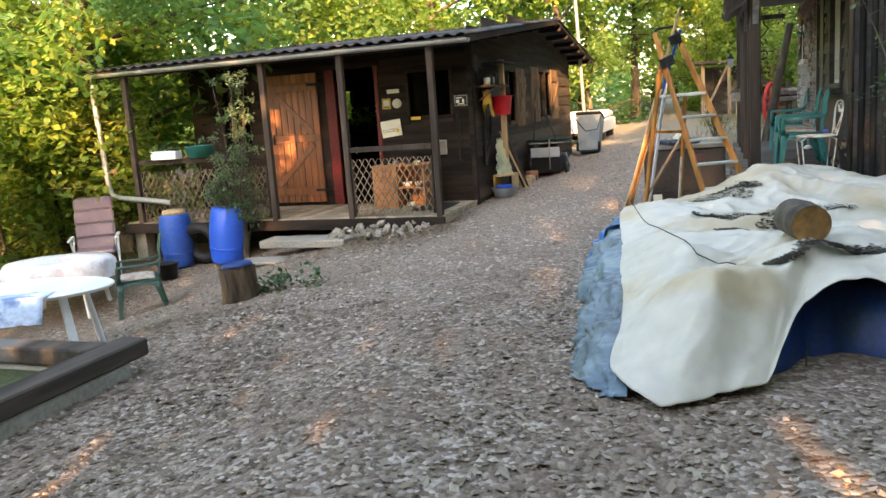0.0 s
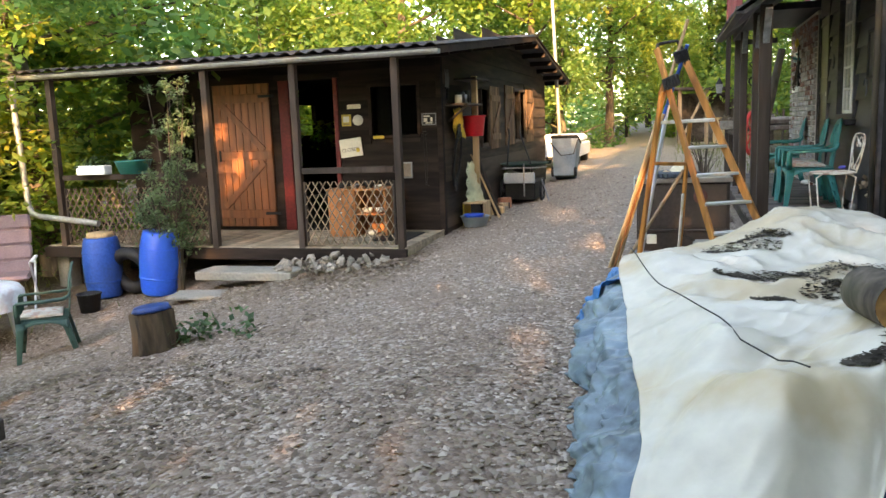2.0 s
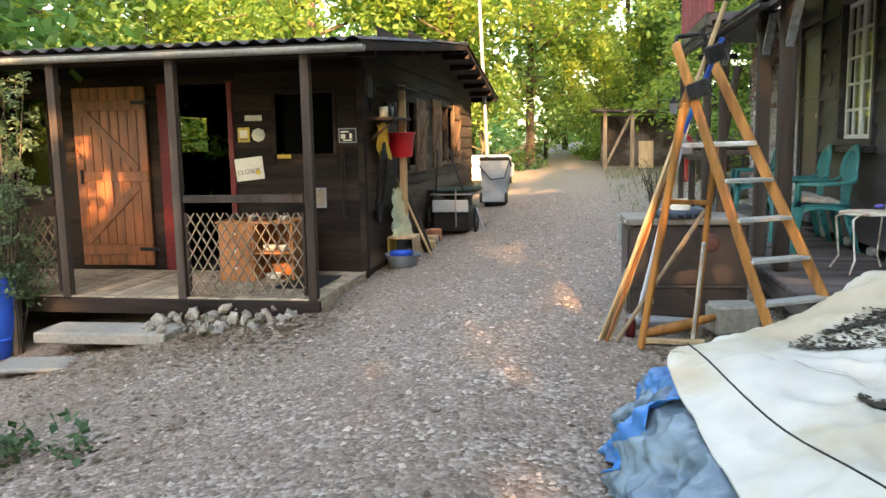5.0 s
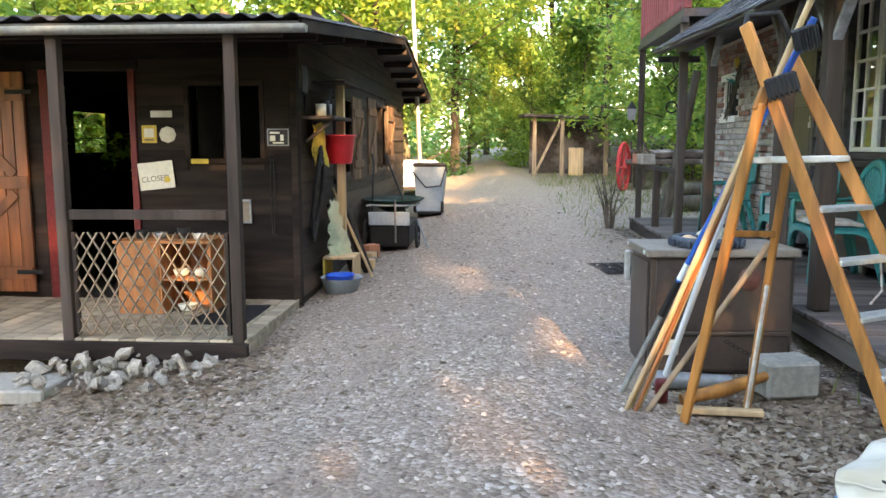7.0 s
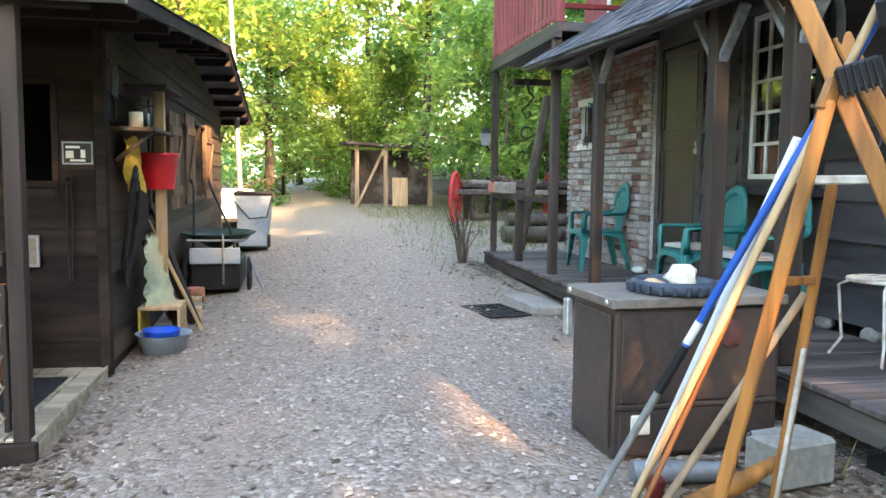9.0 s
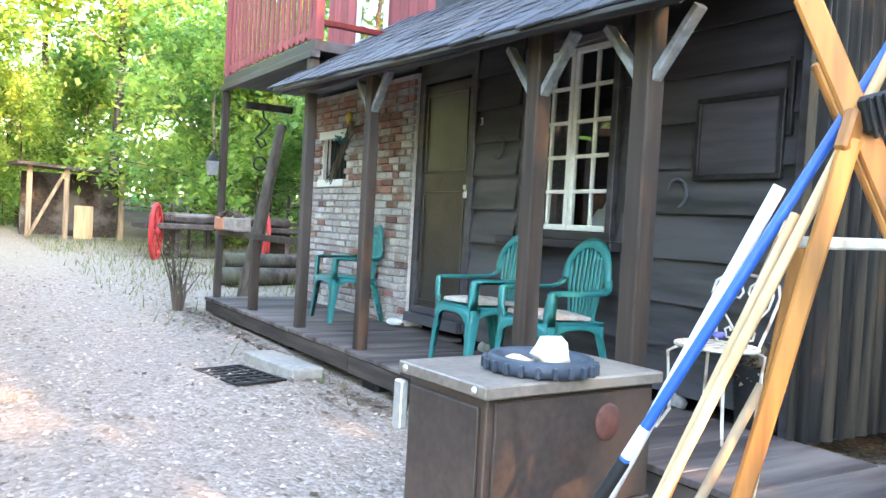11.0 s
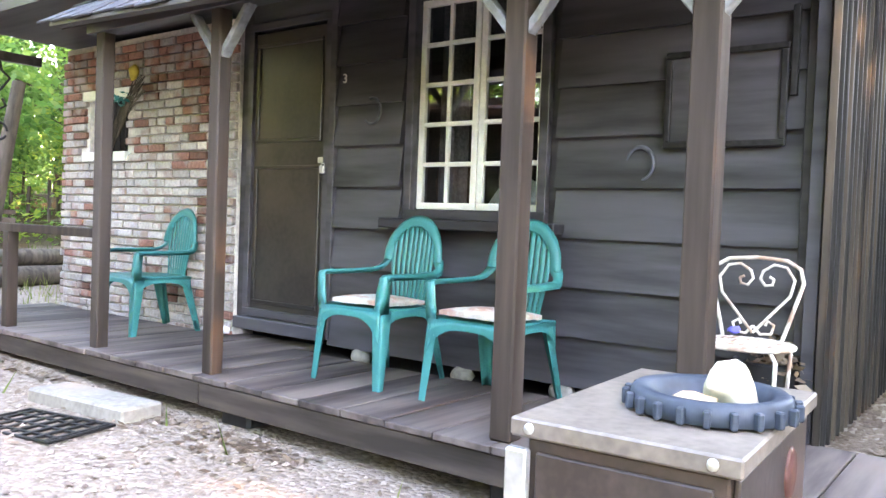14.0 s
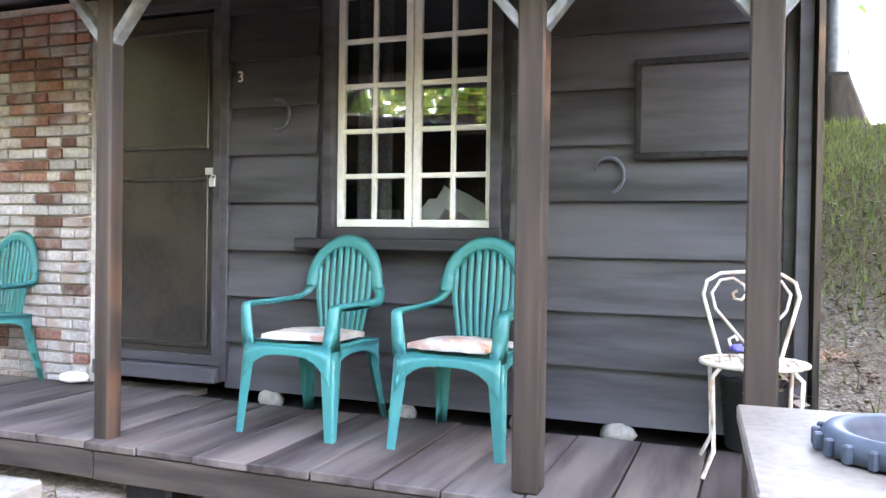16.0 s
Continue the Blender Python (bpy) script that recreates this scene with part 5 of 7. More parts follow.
part("cut_face", Shape().lathe([(0.0, 0.362), (0.16, 0.358)], 30), CUT_WOOD, t)
part("lid", Shape().lathe([(0.0, 0.40), (0.13, 0.405), (0.145, 0.40), (0.165, 0.365), (0.155, 0.362), (0.0, 0.364)], 30), material("navy_plastic", (0.012, 0.04, 0.16), 0.4, bump=0.05), t, "dark blue plastic lid")
s = Shape()
leaf_cloud(s, [(Vector((0.25, -0.05, 0.1)), 0.12), (Vector((0.4, 0.1, 0.12)), 0.15), (Vector((0.7, 0.15, 0.1)), 0.2)], 260, 0.07, random.Random(8))
whole("weeds", s, IVY, "low green weeds beside the stump", "weeds", kind="stuff", m=pose(-2.32, 3.50, lift(-2.2, 3.5)))


def garden_chair(name, m, mat, label, cushion):
    """A stacking plastic armchair; it faces -x, its feet at z = 0."""
    t = thing(name, m, label, "chair", "plastic garden chairs" if cushion else "")
    part("seat", Shape().sheet([[(-0.25 + 0.46 * i / 8, -0.225 + 0.45 * j / 8, 0.42 - 0.02 * math.sin(math.pi * i / 8) * math.sin(math.pi * j / 8) - (0.03 if i == 0 else 0.0) - 0.012 * i / 8) for j in range(9)] for i in range(9)][::-1], 0.012), mat, t)
    for sx, sy in ((-1, -1), (-1, 1), (1, -1), (1, 1)):
        x0, y0 = (-0.245, sy * 0.240) if sx < 0 else (0.20, sy * 0.205)
        x1, y1 = (-0.275, sy * 0.258) if sx < 0 else (0.29, sy * 0.235)
        rows = []
        for k in range(5):
            f = k / 4
            cx, cy, z = x0 + (x1 - x0) * f, y0 + (y1 - y0) * f, 0.41 - 0.41 * f
            w = 0.075 - 0.034 * f
            rows.append([(cx - sx * w, cy, z), (cx - sx * 0.01, cy + sy * 0.006, z), (cx, cy, z), (cx - sx * 0.004, cy - sy * 0.012, z), (cx, cy - sy * w * 0.9, z)])
        part("leg", Shape().sheet(rows if sx * sy > 0 else [r[::-1] for r in rows], 0.008), mat, t)
    # apron arches at the front and the sides
    part("apron", Shape().sheet([[(-0.252 - 0.008 * k, -0.235 + 0.47 * j / 16, 0.408 - k * (0.035 + 0.13 * abs(j / 8 - 1) ** 3.5)) for j in range(17)] for k in (0, 0.5, 1)], 0.007), mat, t)
    for sy in (-1, 1):
        part("apron", Shape().sheet([[(-0.24 + 0.44 * j / 12, sy * (0.228 + 0.006 * k), 0.405 - k * (0.03 + 0.09 * abs(j / 6 - 1) ** 3)) for j in range(13)] for k in (0, 1)], 0.007), mat, t)

    def lean_x(y, z):      # the back's plane, hollowed a little
        v = (z - 0.40) / 0.5
        return 0.205 + 0.055 * v + 0.01 * v * v + 0.022 * (1 - min(1.0, (y / 0.22) ** 2)) - 0.01

    # back: a broad arch, and a slotted panel inside it
    rows = []
    for k in range(37):
        q = math.pi * k / 36
        co, si = math.cos(q), math.sin(q)
        row = []
        for f in (0.0, 0.3, 0.7, 1.0):
            y, z = co * (0.158 + 0.066 * f), 0.668 + si * (0.190 + 0.060 * f)
            row.append((lean_x(y, z) - 0.012 * math.sin(math.pi * f) + (0.012 if f == 1.0 else 0.0), y, z))
        rows.append(row)
    rest = part("backrest", Shape().sheet(rows, 0.014), mat, t)

    def half(z):
        v = max(0.0, min(1.0, (z - 0.40) / 0.27))
        return 0.128 + 0.036 * v * v * (3 - 2 * v)

    n = 9
    for k in range(n):
        u = (2 * k + 1) / n - 1
        top = 0.672 + 0.190 * math.sqrt(1 - u * u) + 0.006
        low = 0.40
        rows = []
        for i in range(8):
            z = low + (top - low) * i / 7
            w = half(z) / n * (1.0 if z < 0.45 else 0.80)
            y = u * half(z)
            rows.append([(lean_x(y, z), y - w, z), (lean_x(y, z) - 0.005, y, z), (lean_x(y, z), y + w, z)])
        part("slat", Shape().sheet(rows, 0.009), mat, rest)
    for sy in (-1, 1):
        line = [((0.240, 0.158, 0.675), (0.252, 0.226, 0.668)), ((0.234, 0.182, 0.645), (0.242, 0.236, 0.638)), ((0.212, 0.204, 0.620), (0.214, 0.248, 0.612)), ((0.17, 0.216, 0.606), (0.17, 0.257, 0.600)),
                ((0.0, 0.222, 0.600), (0.0, 0.262, 0.596)), ((-0.18, 0.220, 0.600), (-0.18, 0.262, 0.596)), ((-0.225, 0.217, 0.596), (-0.228, 0.260, 0.592)), ((-0.244, 0.214, 0.580), (-0.248, 0.258, 0.577)), ((-0.250, 0.200, 0.50), (-0.252, 0.254, 0.50)), ((-0.250, 0.188, 0.405), (-0.250, 0.246, 0.405))]
        rows = []
        for p, q in line:
            P, Q = Vector(p), Vector(q)
            rows.append([(v.x, sy * v.y, v.z) for v in (P - Vector((0, 0, 0.012)) if p[2] > 0.59 else P + Vector((0.012, 0, 0)), P, Q, Q - Vector((0, 0, 0.016)) if p[2] > 0.59 else Q + Vector((0.05, 0, 0)))])
        part("armrest", Shape().sheet(rows, 0.012), mat, t)
    return t


def cushion(m, label):
    s = Shape()
    s.sheet([[(-0.21 + 0.37 * i / 10, -0.18 + 0.36 * j / 10, 0.022 * (math.sin(math.pi * i / 10) * math.sin(math.pi * j / 10)) ** 0.4 + 0.008 * noise.noise(Vector((i * 0.7, j * 0.7, 1)))) for j in range(11)] for i in range(11)][::-1], 0.022)
    return whole("seat_cushion", s, CUSHION, label, "cushion", "chair cushions", m=m)


chair_a = garden_chair("garden_chair", pose(3.075, 8.27, 0.402, 0, 0, -3), TEAL, "teal plastic garden armchair on porch planks", True)
copy_thing(chair_a, pose(3.075, 7.51, 0.402, 0, 0, 0))
copy_thing(chair_a, pose(3.16, 10.64, 0.402, 0, 0, -4))
cushion(pose(3.075, 8.27, 0.845, 0, 2, 4), "faded flowered cushion lying on a teal chair")
cushion(pose(3.055, 7.51, 0.845, 0, 2, -4), "faded flowered cushion lying on a teal chair")
garden_chair("garden_chair", pose(-4.2, 4.36, lift(-4.2, 4.36), 0, 0, 40), GREEN_PLASTIC, "dark green plastic armchair standing in the yard", False)
cushion(pose(-4.2, 4.36, lift(-4.2, 4.36) + 0.44, 0, 0, 40), "pale grey cushion on a dark green chair")


def table(m, a, b, h, label, cloth):
    t = thing("garden_table", m, label, "table", "white garden tables")
    prof = [(1.0, h), (1.02, h - 0.012), (1.0, h - 0.035), (0.9, h - 0.03), (0.0, h - 0.025)]
    s = Shape()
    n = 40
    for (r0, z0), (r1, z1) in zip([(0.0, h)] + prof, prof):
        ring = lambda r, z: [(a * r * math.cos(2 * math.pi * k / n), b * r * math.sin(2 * math.pi * k / n), z) for k in range(n + 1)]
        s.sheet([ring(r0, z0), ring(r1, z1)][::-1])
    part("tabletop", s, WHITE_PLASTIC, t)
    for sx in (-1, 1):
        for sy in (-1, 1):
            part("leg", Shape().beam((sx * a * 0.72, sy * b * 0.66, 0), (sx * a * 0.60, sy * b * 0.52, h - 0.03), 0.07, 0.045, 0.012), WHITE_PLASTIC, t)
    return t


table(pose(-3.45, 1.95, lift(-3.45, 1.95), 0, 0, 25), 0.80, 0.48, 0.70, "white oval plastic garden table in the yard", None)
g0 = lift(-5.75, 4.75)
table(pose(-5.75, 4.75, g0, 0, 0, 20), 0.62, 0.5, 0.68, "white garden table under a tablecloth", None)
s = Shape()
rows = []
for r, z in ((0.02, 0.70), (0.6, 0.702), (1.0, 0.70), (1.05, 0.66), (1.07, 0.56), (1.08, 0.46)):
    rows.append([((0.64 + 0.02 * math.sin(9 * t_) * (z < 0.69)) * r * math.cos(t_), (0.52 + 0.02 * math.cos(8 * t_) * (z < 0.69)) * r * math.sin(t_), z) for t_ in [2 * math.pi * k / 48 for k in range(49)]])
whole("tablecloth", s.sheet(rows[::-1]), material("printed_white_cloth", (0.62, 0.64, 0.66), 0.9, vary=0.1, bump=0.1, stain=(0.5, 0.36, 0.36), stain_scale=9, stain_amount=0.5), "white printed tablecloth draped over a table", "tablecloth", m=pose(-5.75, 4.75, g0 + 0.003, 0, 0, 20))
rows = [[(-0.26 + 0.52 * j / 10, -0.18 + 0.36 * i / 8, 0.004 + 0.02 * abs(noise.noise(Vector((i * 0.5, j * 0.5, 3)))) - (0.0 if i > 1 else 0.09 * (2 - i))) for j in range(11)] for i in range(9)]
whole("cloth", Shape().sheet(rows, 0.004), material("blue_white_cloth", (0.42, 0.52, 0.66), 0.9, vary=0.2, bump=0.2, stain=(0.06, 0.12, 0.28), stain_scale=7, stain_amount=0.8), "crumpled blue and white cloth on a table", "cloth", m=pose(-3.12, 1.65, lift(-3.45, 1.95) + 0.703, 0, 0, 25))
t = thing("recliner", pose(-6.35, 6.05, lift(-6.35, 6.05), 0, 0, 38), "padded mauve recliner with white tube frame", "chair")
pad = Shape()
for k in range(4):
    m0 = pose(0, 0.26 + 0.085 * k, 0.48 + 0.19 * k, 66, 0, 0)
    pad.box(-0.27, 0.27, -0.107, 0.107, -0.035, 0.035, 0.03, m0)
part("backrest", pad, MAUVE, t, "mauve padded back with seams")
part("seat", Shape().box(-0.27, 0.27, -0.28, 0.24, 0.38, 0.45, 0.03), MAUVE, t)
for sx in (-1, 1):
    part("armrest", Shape().box(sx * 0.31 - 0.025, sx * 0.31 + 0.025, -0.28, 0.28, 0.60, 0.63, 0.01), WHITE_PLASTIC, t)
    part("leg", Shape().tube([(sx * 0.30, -0.3, 0.0), (sx * 0.30, 0.28, 0.60)], 0.014, 8), WHITE_PLASTIC, t)
    part("leg", Shape().tube([(sx * 0.29, 0.34, 0.0), (sx * 0.29, -0.24, 0.60)], 0.014, 8), WHITE_PLASTIC, t)

# raised bed of concrete and sleepers
t = thing("raised_bed", pose(-0.47, 0.42, -0.14), "raised bed of concrete with old timber sleepers on top", "planter")
part("wall", Shape().box(-1.26, -1.14, -3.6, 0.72, -0.55, 0.0, 0.015), CONCRETE, t)
part("wall", Shape().box(-3.2, -1.27, 0.60, 0.70, -0.7, -0.02, 0.015), CONCRETE, t)
part("sleeper", Shape().box(-1.34, -1.13, -3.6, 0.90, 0.004, 0.125, 0.012), OLD_TIMBER, t, "dark sleeper with flaking pale top")
part("sleeper", Shape().box(-3.2, -1.345, 0.58, 0.78, 0.004, 0.12, 0.012), OLD_TIMBER, t, "dark sleeper with flaking pale top")
part("soil", Shape().sheet([[(x, y, -0.04 + 0.03 * noise.noise(Vector((x * 2, y * 2, 0)))) for x in (-3.2, -2.8, -2.4, -2.0, -1.6, -1.27)] for y in [-3.6 + 0.38 * k for k in range(12)]]), MOSSY, t)
# slab and rubble before the porch
whole("stone_slab", Shape().box(-0.62, 0.62, -0.22, 0.22, 0, 0.10, 0.012), CONCRETE, "long concrete slab as porch step", "slab", m=pose(-3.12, 6.42, lift(-3.1, 6.4) + 0.06, 0, 0, 2))
whole("stone_slab", Shape().box(-0.35, 0.35, -0.2, 0.2, 0, 0.04, 0.012), CONCRETE, "thin flat slab lying on gravel", "slab", m=pose(-3.5, 5.95, lift(-3.5, 5.95) + 0.01, 0, 0, 12))
rnd = random.Random(21)
rock_me = [Shape().blob((0, 0, 0), (1, 0.75, 0.55), k * 2.3 + 1, 0.75, None, 1).mesh("stone", STONE) for k in range(8)]
pile = thing("rubble_heap", pose(-2.02, 6.45, lift(-2, 6.45)), "heap of pale rubble stones at the porch edge", "rubble")
for i in range(130):
    x, y = rnd.uniform(-0.8, 0.85), rnd.uniform(-0.30, 0.32)
    h = 0.17 * max(0.0, 1 - (x / 0.9) ** 2) * (0.6 + y)
    r = 0.02 + 0.075 * rnd.random() ** 1.8
    ob = part("stone", rock_me[i % 8], STONE, pile)
    ob.matrix_local = pose(x, y, h * rnd.random() + 0.01, rnd.uniform(0, 360), rnd.uniform(0, 60), rnd.uniform(0, 360)) @ Matrix.Scale(r, 4)

# ---- tarpaulin heap ----
OUTLINE = [(1.42, 3.42), (1.45, 2.75), (1.51, 2.1), (1.59, 1.45), (1.63, 0.95), (1.62, 0.66), (1.86, 0.42), (2.10, 0.56), (2.30, 0.68), (2.48, 0.98), (2.75, 1.06), (3.4, 0.72), (4.1, 0.9), (4.7, 1.6), (4.8, 2.6), (4.4, 3.7), (3.5, 4.8), (2.85, 4.86), (2.42, 4.52), (1.86, 3.96)]
EDGE = [0.42, 0.34, 0.30, 0.27, 0.20, 0.09, 0.01, 0.02, 0.06, 0.34, 0.42, 0.30, 0.02, 0.02, 0.02, 0.02, 0.02, 0.08, 0.30, 0.40]
NO = len(OUTLINE)
TC = Vector((2.75, 2.35))


def heap_top(x, y):
    """Height of the sheet over the heap: a rise at the far end, a trough slanting across the near end."""
    off = (x - 1.72) * 0.62 - (y - 1.08) * 0.78
    trough = math.exp(-(off / 0.16) ** 2) * math.exp(-((x - 2.05) / 0.45) ** 2)
    z = 0.52 + 0.20 * math.exp(-((x - 2.55) ** 2 / 0.70 + (y - 4.2) ** 2 / 0.60)) + 0.04 * math.exp(-((x - 1.6) ** 2 / 0.08 + (y - 3.25) ** 2 / 0.2))
    return z - 0.10 * trough + 0.05 * math.exp(-((x - 2.6) ** 2 + (y - 1.6) ** 2) / 0.25) + 0.025 * noise.noise(Vector((x * 1.8, y * 1.8, 0)))


def ring_at(k, shrink=0.0):
    i, f = int(k) % NO, k % 1
    a, b = Vector(OUTLINE[i]), Vector(OUTLINE[(i + 1) % NO])
    p0, p3 = Vector(OUTLINE[i - 1]), Vector(OUTLINE[(i + 2) % NO])
    p = 0.5 * ((2 * a) + (b - p0) * f + (2 * p0 - 5 * a + 4 * b - p3) * f * f + (3 * a - p0 - 3 * b + p3) * f ** 3)
    e = EDGE[i] * (1 - f) + EDGE[(i + 1) % NO] * f
    return p + (TC - p) * shrink, e


def crease(x, y, z, scale):
    """A sharp-ridged wrinkle field between about -0.5 and 0.4."""
    return 0.35 - abs(noise.noise(Vector((x * scale, y * scale, z * scale)))) * 1.6


def sheet_top(x, y):
    """The sheet's own surface: the heap with its wrinkles."""
    w = 0.05 * crease(x + 0.4 * y, y - 0.5 * x, 1.3, 1.9) + 0.042 * crease(x * 0.6, y + x * 0.4, 2.7, 4.2) + 0.018 * crease(x - y * 0.5, y * 0.7, 4.1, 9) + 0.008 * noise.noise(Vector((x * 7, y * 7, 2)))
    return heap_top(x, y) + w


rows = []
STEPS = [1 - (1 - k / 70) ** 1.3 for k in range(71)]
for r in STEPS:
    row = []
    for k in range(421):
        p, e = ring_at(k * NO / 420 % NO)
        q = TC + (p - TC) * r
        top = heap_top(q.x, q.y)
        floor_z = fine_lift(q.x, q.y) + 0.012 + e
        begin = 0.72 + 0.14 * max(0.0, min(1.0, (q.y - 2.9) / 0.7))
        f = max(0.0, min(1.0, (r - begin) / (1 - begin)))
        drop = f ** 1.7 * (1.9 - 0.9 * f)
        fold = (0.12 * noise.noise(Vector((p.x * 2.3, p.y * 2.3, 1))) + 0.07 * crease(p.x, p.y, f * 0.3, 3.4) + 0.03 * crease(q.x, q.y, f, 9)) * drop * (1 - 0.88 * f)
        fine = sheet_top(q.x, q.y) - top
        out = (q - TC).normalized() * fold if r > 0.1 else Vector((0, 0))
        row.append((q.x + out.x, q.y + out.y, max(fine_lift(q.x, q.y) + 0.01, top + (floor_z - top) * drop + fine * (1 - 0.4 * f))))
    rows.append(row)
whole("tarpaulin", Shape().sheet([r[::-1] for r in rows], 0.006), TARP, "stained white tarpaulin draped over a heap", "tarpaulin")
rows = []
for r in (0.0, 0.5, 0.75, 0.85, 0.92, 0.97, 1.0):
    row = []
    for k in range(101):
        p, e = ring_at(k / 5 % NO, 0.13)
        q = TC + (p - TC) * r
        f = max(0.0, min(1.0, (r - 0.8) / 0.2))
        row.append((q.x, q.y + 0.02 * math.sin(k * 1.3) * f, (heap_top(q.x, q.y) - 0.20) * (1 - f * f) + (lift(q.x, q.y) + 0.005) * f * f))
    rows.append(row)
whole("tarpaulin", Shape().sheet([r[::-1] for r in rows], 0.006), TARP_SHADED, "blue tarpaulin darkened for the shade under the white one", "tarpaulin")


def between(table, u):
    for (a, p), (b, q) in zip(table, table[1:]):
        if u >= b:
            f = (u - b) / (a - b)
            return q + (p - q) * max(0.0, min(1.0, f))
    return table[-1][1]


INNER = [(3.75, 1.58), (3.4, 1.50), (2.75, 1.53), (2.1, 1.58), (1.45, 1.65), (0.95, 1.69), (0.52, 1.70)]
OUTER = [(3.75, 1.38), (3.5, 1.19), (2.8, 1.17), (2.2, 1.23), (1.6, 1.33), (1.0, 1.41), (0.52, 1.50)]
TOPS = [(3.75, 0.10), (3.5, 0.36), (3.2, 0.36), (2.1, 0.28), (1.45, 0.24), (1.0, 0.19), (0.7, 0.10), (0.52, 0.03)]


def side_sheet(y0, y1, steps, proud, reach, seed):
    """A crumpled sheet that bulges out from under the white one, from its edge down to the ground."""
    rows = []
    for i in range(steps + 1):
        y = y0 + (y1 - y0) * i / steps
        row = []
        for j in range(57):
            f = j / 56 * reach
            xi, xo, hi = between(INNER, y), between(OUTER, y) - proud, between(TOPS, y) + proud
            a = f * math.pi / 2
            x, z = xi + (xo - xi) * (0.62 * math.sin(a) + 0.38 * f), hi * (0.55 * math.cos(a) + 0.45 * (1 - f ** 2.2))
            w = 0.11 * crease(x + seed, y * 0.8 + z, z, 3.6) + 0.07 * crease(x * 0.7 + y * 0.4, y - z * 1.5, z + seed, 7.5) + 0.03 * crease(x - y * 0.6, y * 0.8 + z, seed, 17) + 0.006 * crease(x, y, z + seed, 40)
            w *= min(1, 0.05 + 1.7 * f)
            row.append((x - w * (0.35 + 0.65 * f), y + 0.6 * w * math.sin(y * 9), max(fine_lift(x, y) + 0.008 + 0.006 * j / 56, fine_lift(x, y) + z + w * (1 - f) * 0.9)))
        rows.append(row)
    return rows


whole("tarpaulin", Shape().sheet(side_sheet(3.62, 0.52, 210, 0.0, 1.0, 0.0), 0.004), TARP_BLUE, "crumpled faded blue tarpaulin along the heap", "tarpaulin")
whole("tarpaulin", Shape().sheet(side_sheet(3.74, 3.02, 70, 0.022, 0.93, 5.0), 0.004), TARP_BRIGHT, "bright blue tarpaulin corner folded over the faded one", "tarpaulin")
t = thing("log", pose(2.53, 1.62, sheet_top(2.53, 1.62) + 0.085, 0, 0, 12), "short sawn log lying on the tarpaulin", "log")
part("bark", Shape().tube([(0, -0.15, 0), (0, 0.0, 0.005), (0, 0.17, 0)], [0.10, 0.105, 0.10], 20, False), BARK, t)
part("cut_face", Shape().lathe([(0.0, 0.0), (0.099, 0.0)], 20, pose(0, -0.149, 0, 90)), CUT_WOOD, t)
part("cut_face", Shape().lathe([(0.0, 0.0), (0.099, 0.0)], 20, pose(0, 0.169, 0, -90)), CUT_WOOD, t)
s = Shape()
rnd = random.Random(31)
vs, fs = [], []
spots = [(2.12, 3.45, 0.20), (2.25, 3.6, 0.16), (2.05, 2.75, 0.10), (2.35, 2.85, 0.18), (2.75, 2.9, 0.2), (2.42, 1.22, 0.09), (2.65, 1.32, 0.15), (2.9, 1.42, 0.2), (2.5, 2.4, 0.14), (2.2, 2.15, 0.10)]
for _ in range(4200):
    cx, cy, r = rnd.choice(spots)
    a, d = rnd.uniform(0, 6.28), r * rnd.random() ** 0.7
    x, y = cx + d * math.cos(a) * 1.2, cy + d * math.sin(a) * 0.6
    z = sheet_top(x, y) + rnd.uniform(0.004, 0.012)
    L, w, a = rnd.uniform(0.008, 0.024), rnd.uniform(0.004, 0.011), rnd.uniform(0, 6.28)
    u, v = Vector((math.cos(a), math.sin(a), rnd.uniform(-0.15, 0.15))) * L, Vector((-math.sin(a), math.cos(a), rnd.uniform(-0.15, 0.15))) * w
    k = len(vs)
    c = Vector((x, y, z))
    vs += [c - u, c + v, c + u, c - v]
    fs.append((k, k + 1, k + 2, k + 3))
whole("leaf_debris", s.put(vs, fs), DEBRIS, "dark rotten leaves lying on the tarpaulin", "leaves", kind="stuff")
cab = [(1.46 + 0.48 * f + 0.24 * f * f, 3.26 - 2.35 * f + 0.10 * f * f) for f in [k / 24 for k in range(25)]]
whole("cable", Shape().tube([(x, y, max(heap_top(x, y) + 0.02, 0.40 + 0.11 * min(1.0, k / 5))) for k, (x, y) in enumerate(cab)], 0.0035, 6), IRON, "thin dark cable lying across the tarpaulin", "cable")

# ---- step ladder with poles ----
t = thing("step_ladder", pose(0, 0, 0), "old orange-varnished wooden step ladder standing open", "ladder")
AL, AR, FL, FR = Vector((1.565, 4.916, 1.936)), Vector((1.79, 5.01, 1.83)), Vector((2.107, 4.288, 0.08)), Vector((2.535, 4.535, 0.09))


def on_left(z):
    return FL.lerp(AL, (z - FL.z) / (AL.z - FL.z))


def on_right(z):
    return FR.lerp(AR, (z - FR.z) / (AR.z - FR.z))


part("rail", Shape().beam(FL, AL, 0.026, 0.058, 0.006), LADDER_WOOD, t)
part("rail", Shape().beam(FR, AR, 0.026, 0.058, 0.006), LADDER_WOOD, t)
for z in (1.155, 0.945, 0.73, 0.515, 0.30):
    part("step", Shape().beam(on_left(z), on_right(z), 0.085, 0.022, 0.004), ALU, t, "worn pale metal-faced step")
part("top_step", Shape().beam((1.60, 4.885, 1.352), on_right(1.36) + Vector((0.02, 0.01, 0)), 0.10, 0.028, 0.005), PAINT_CRUST, t, "paint-splashed wooden top step")
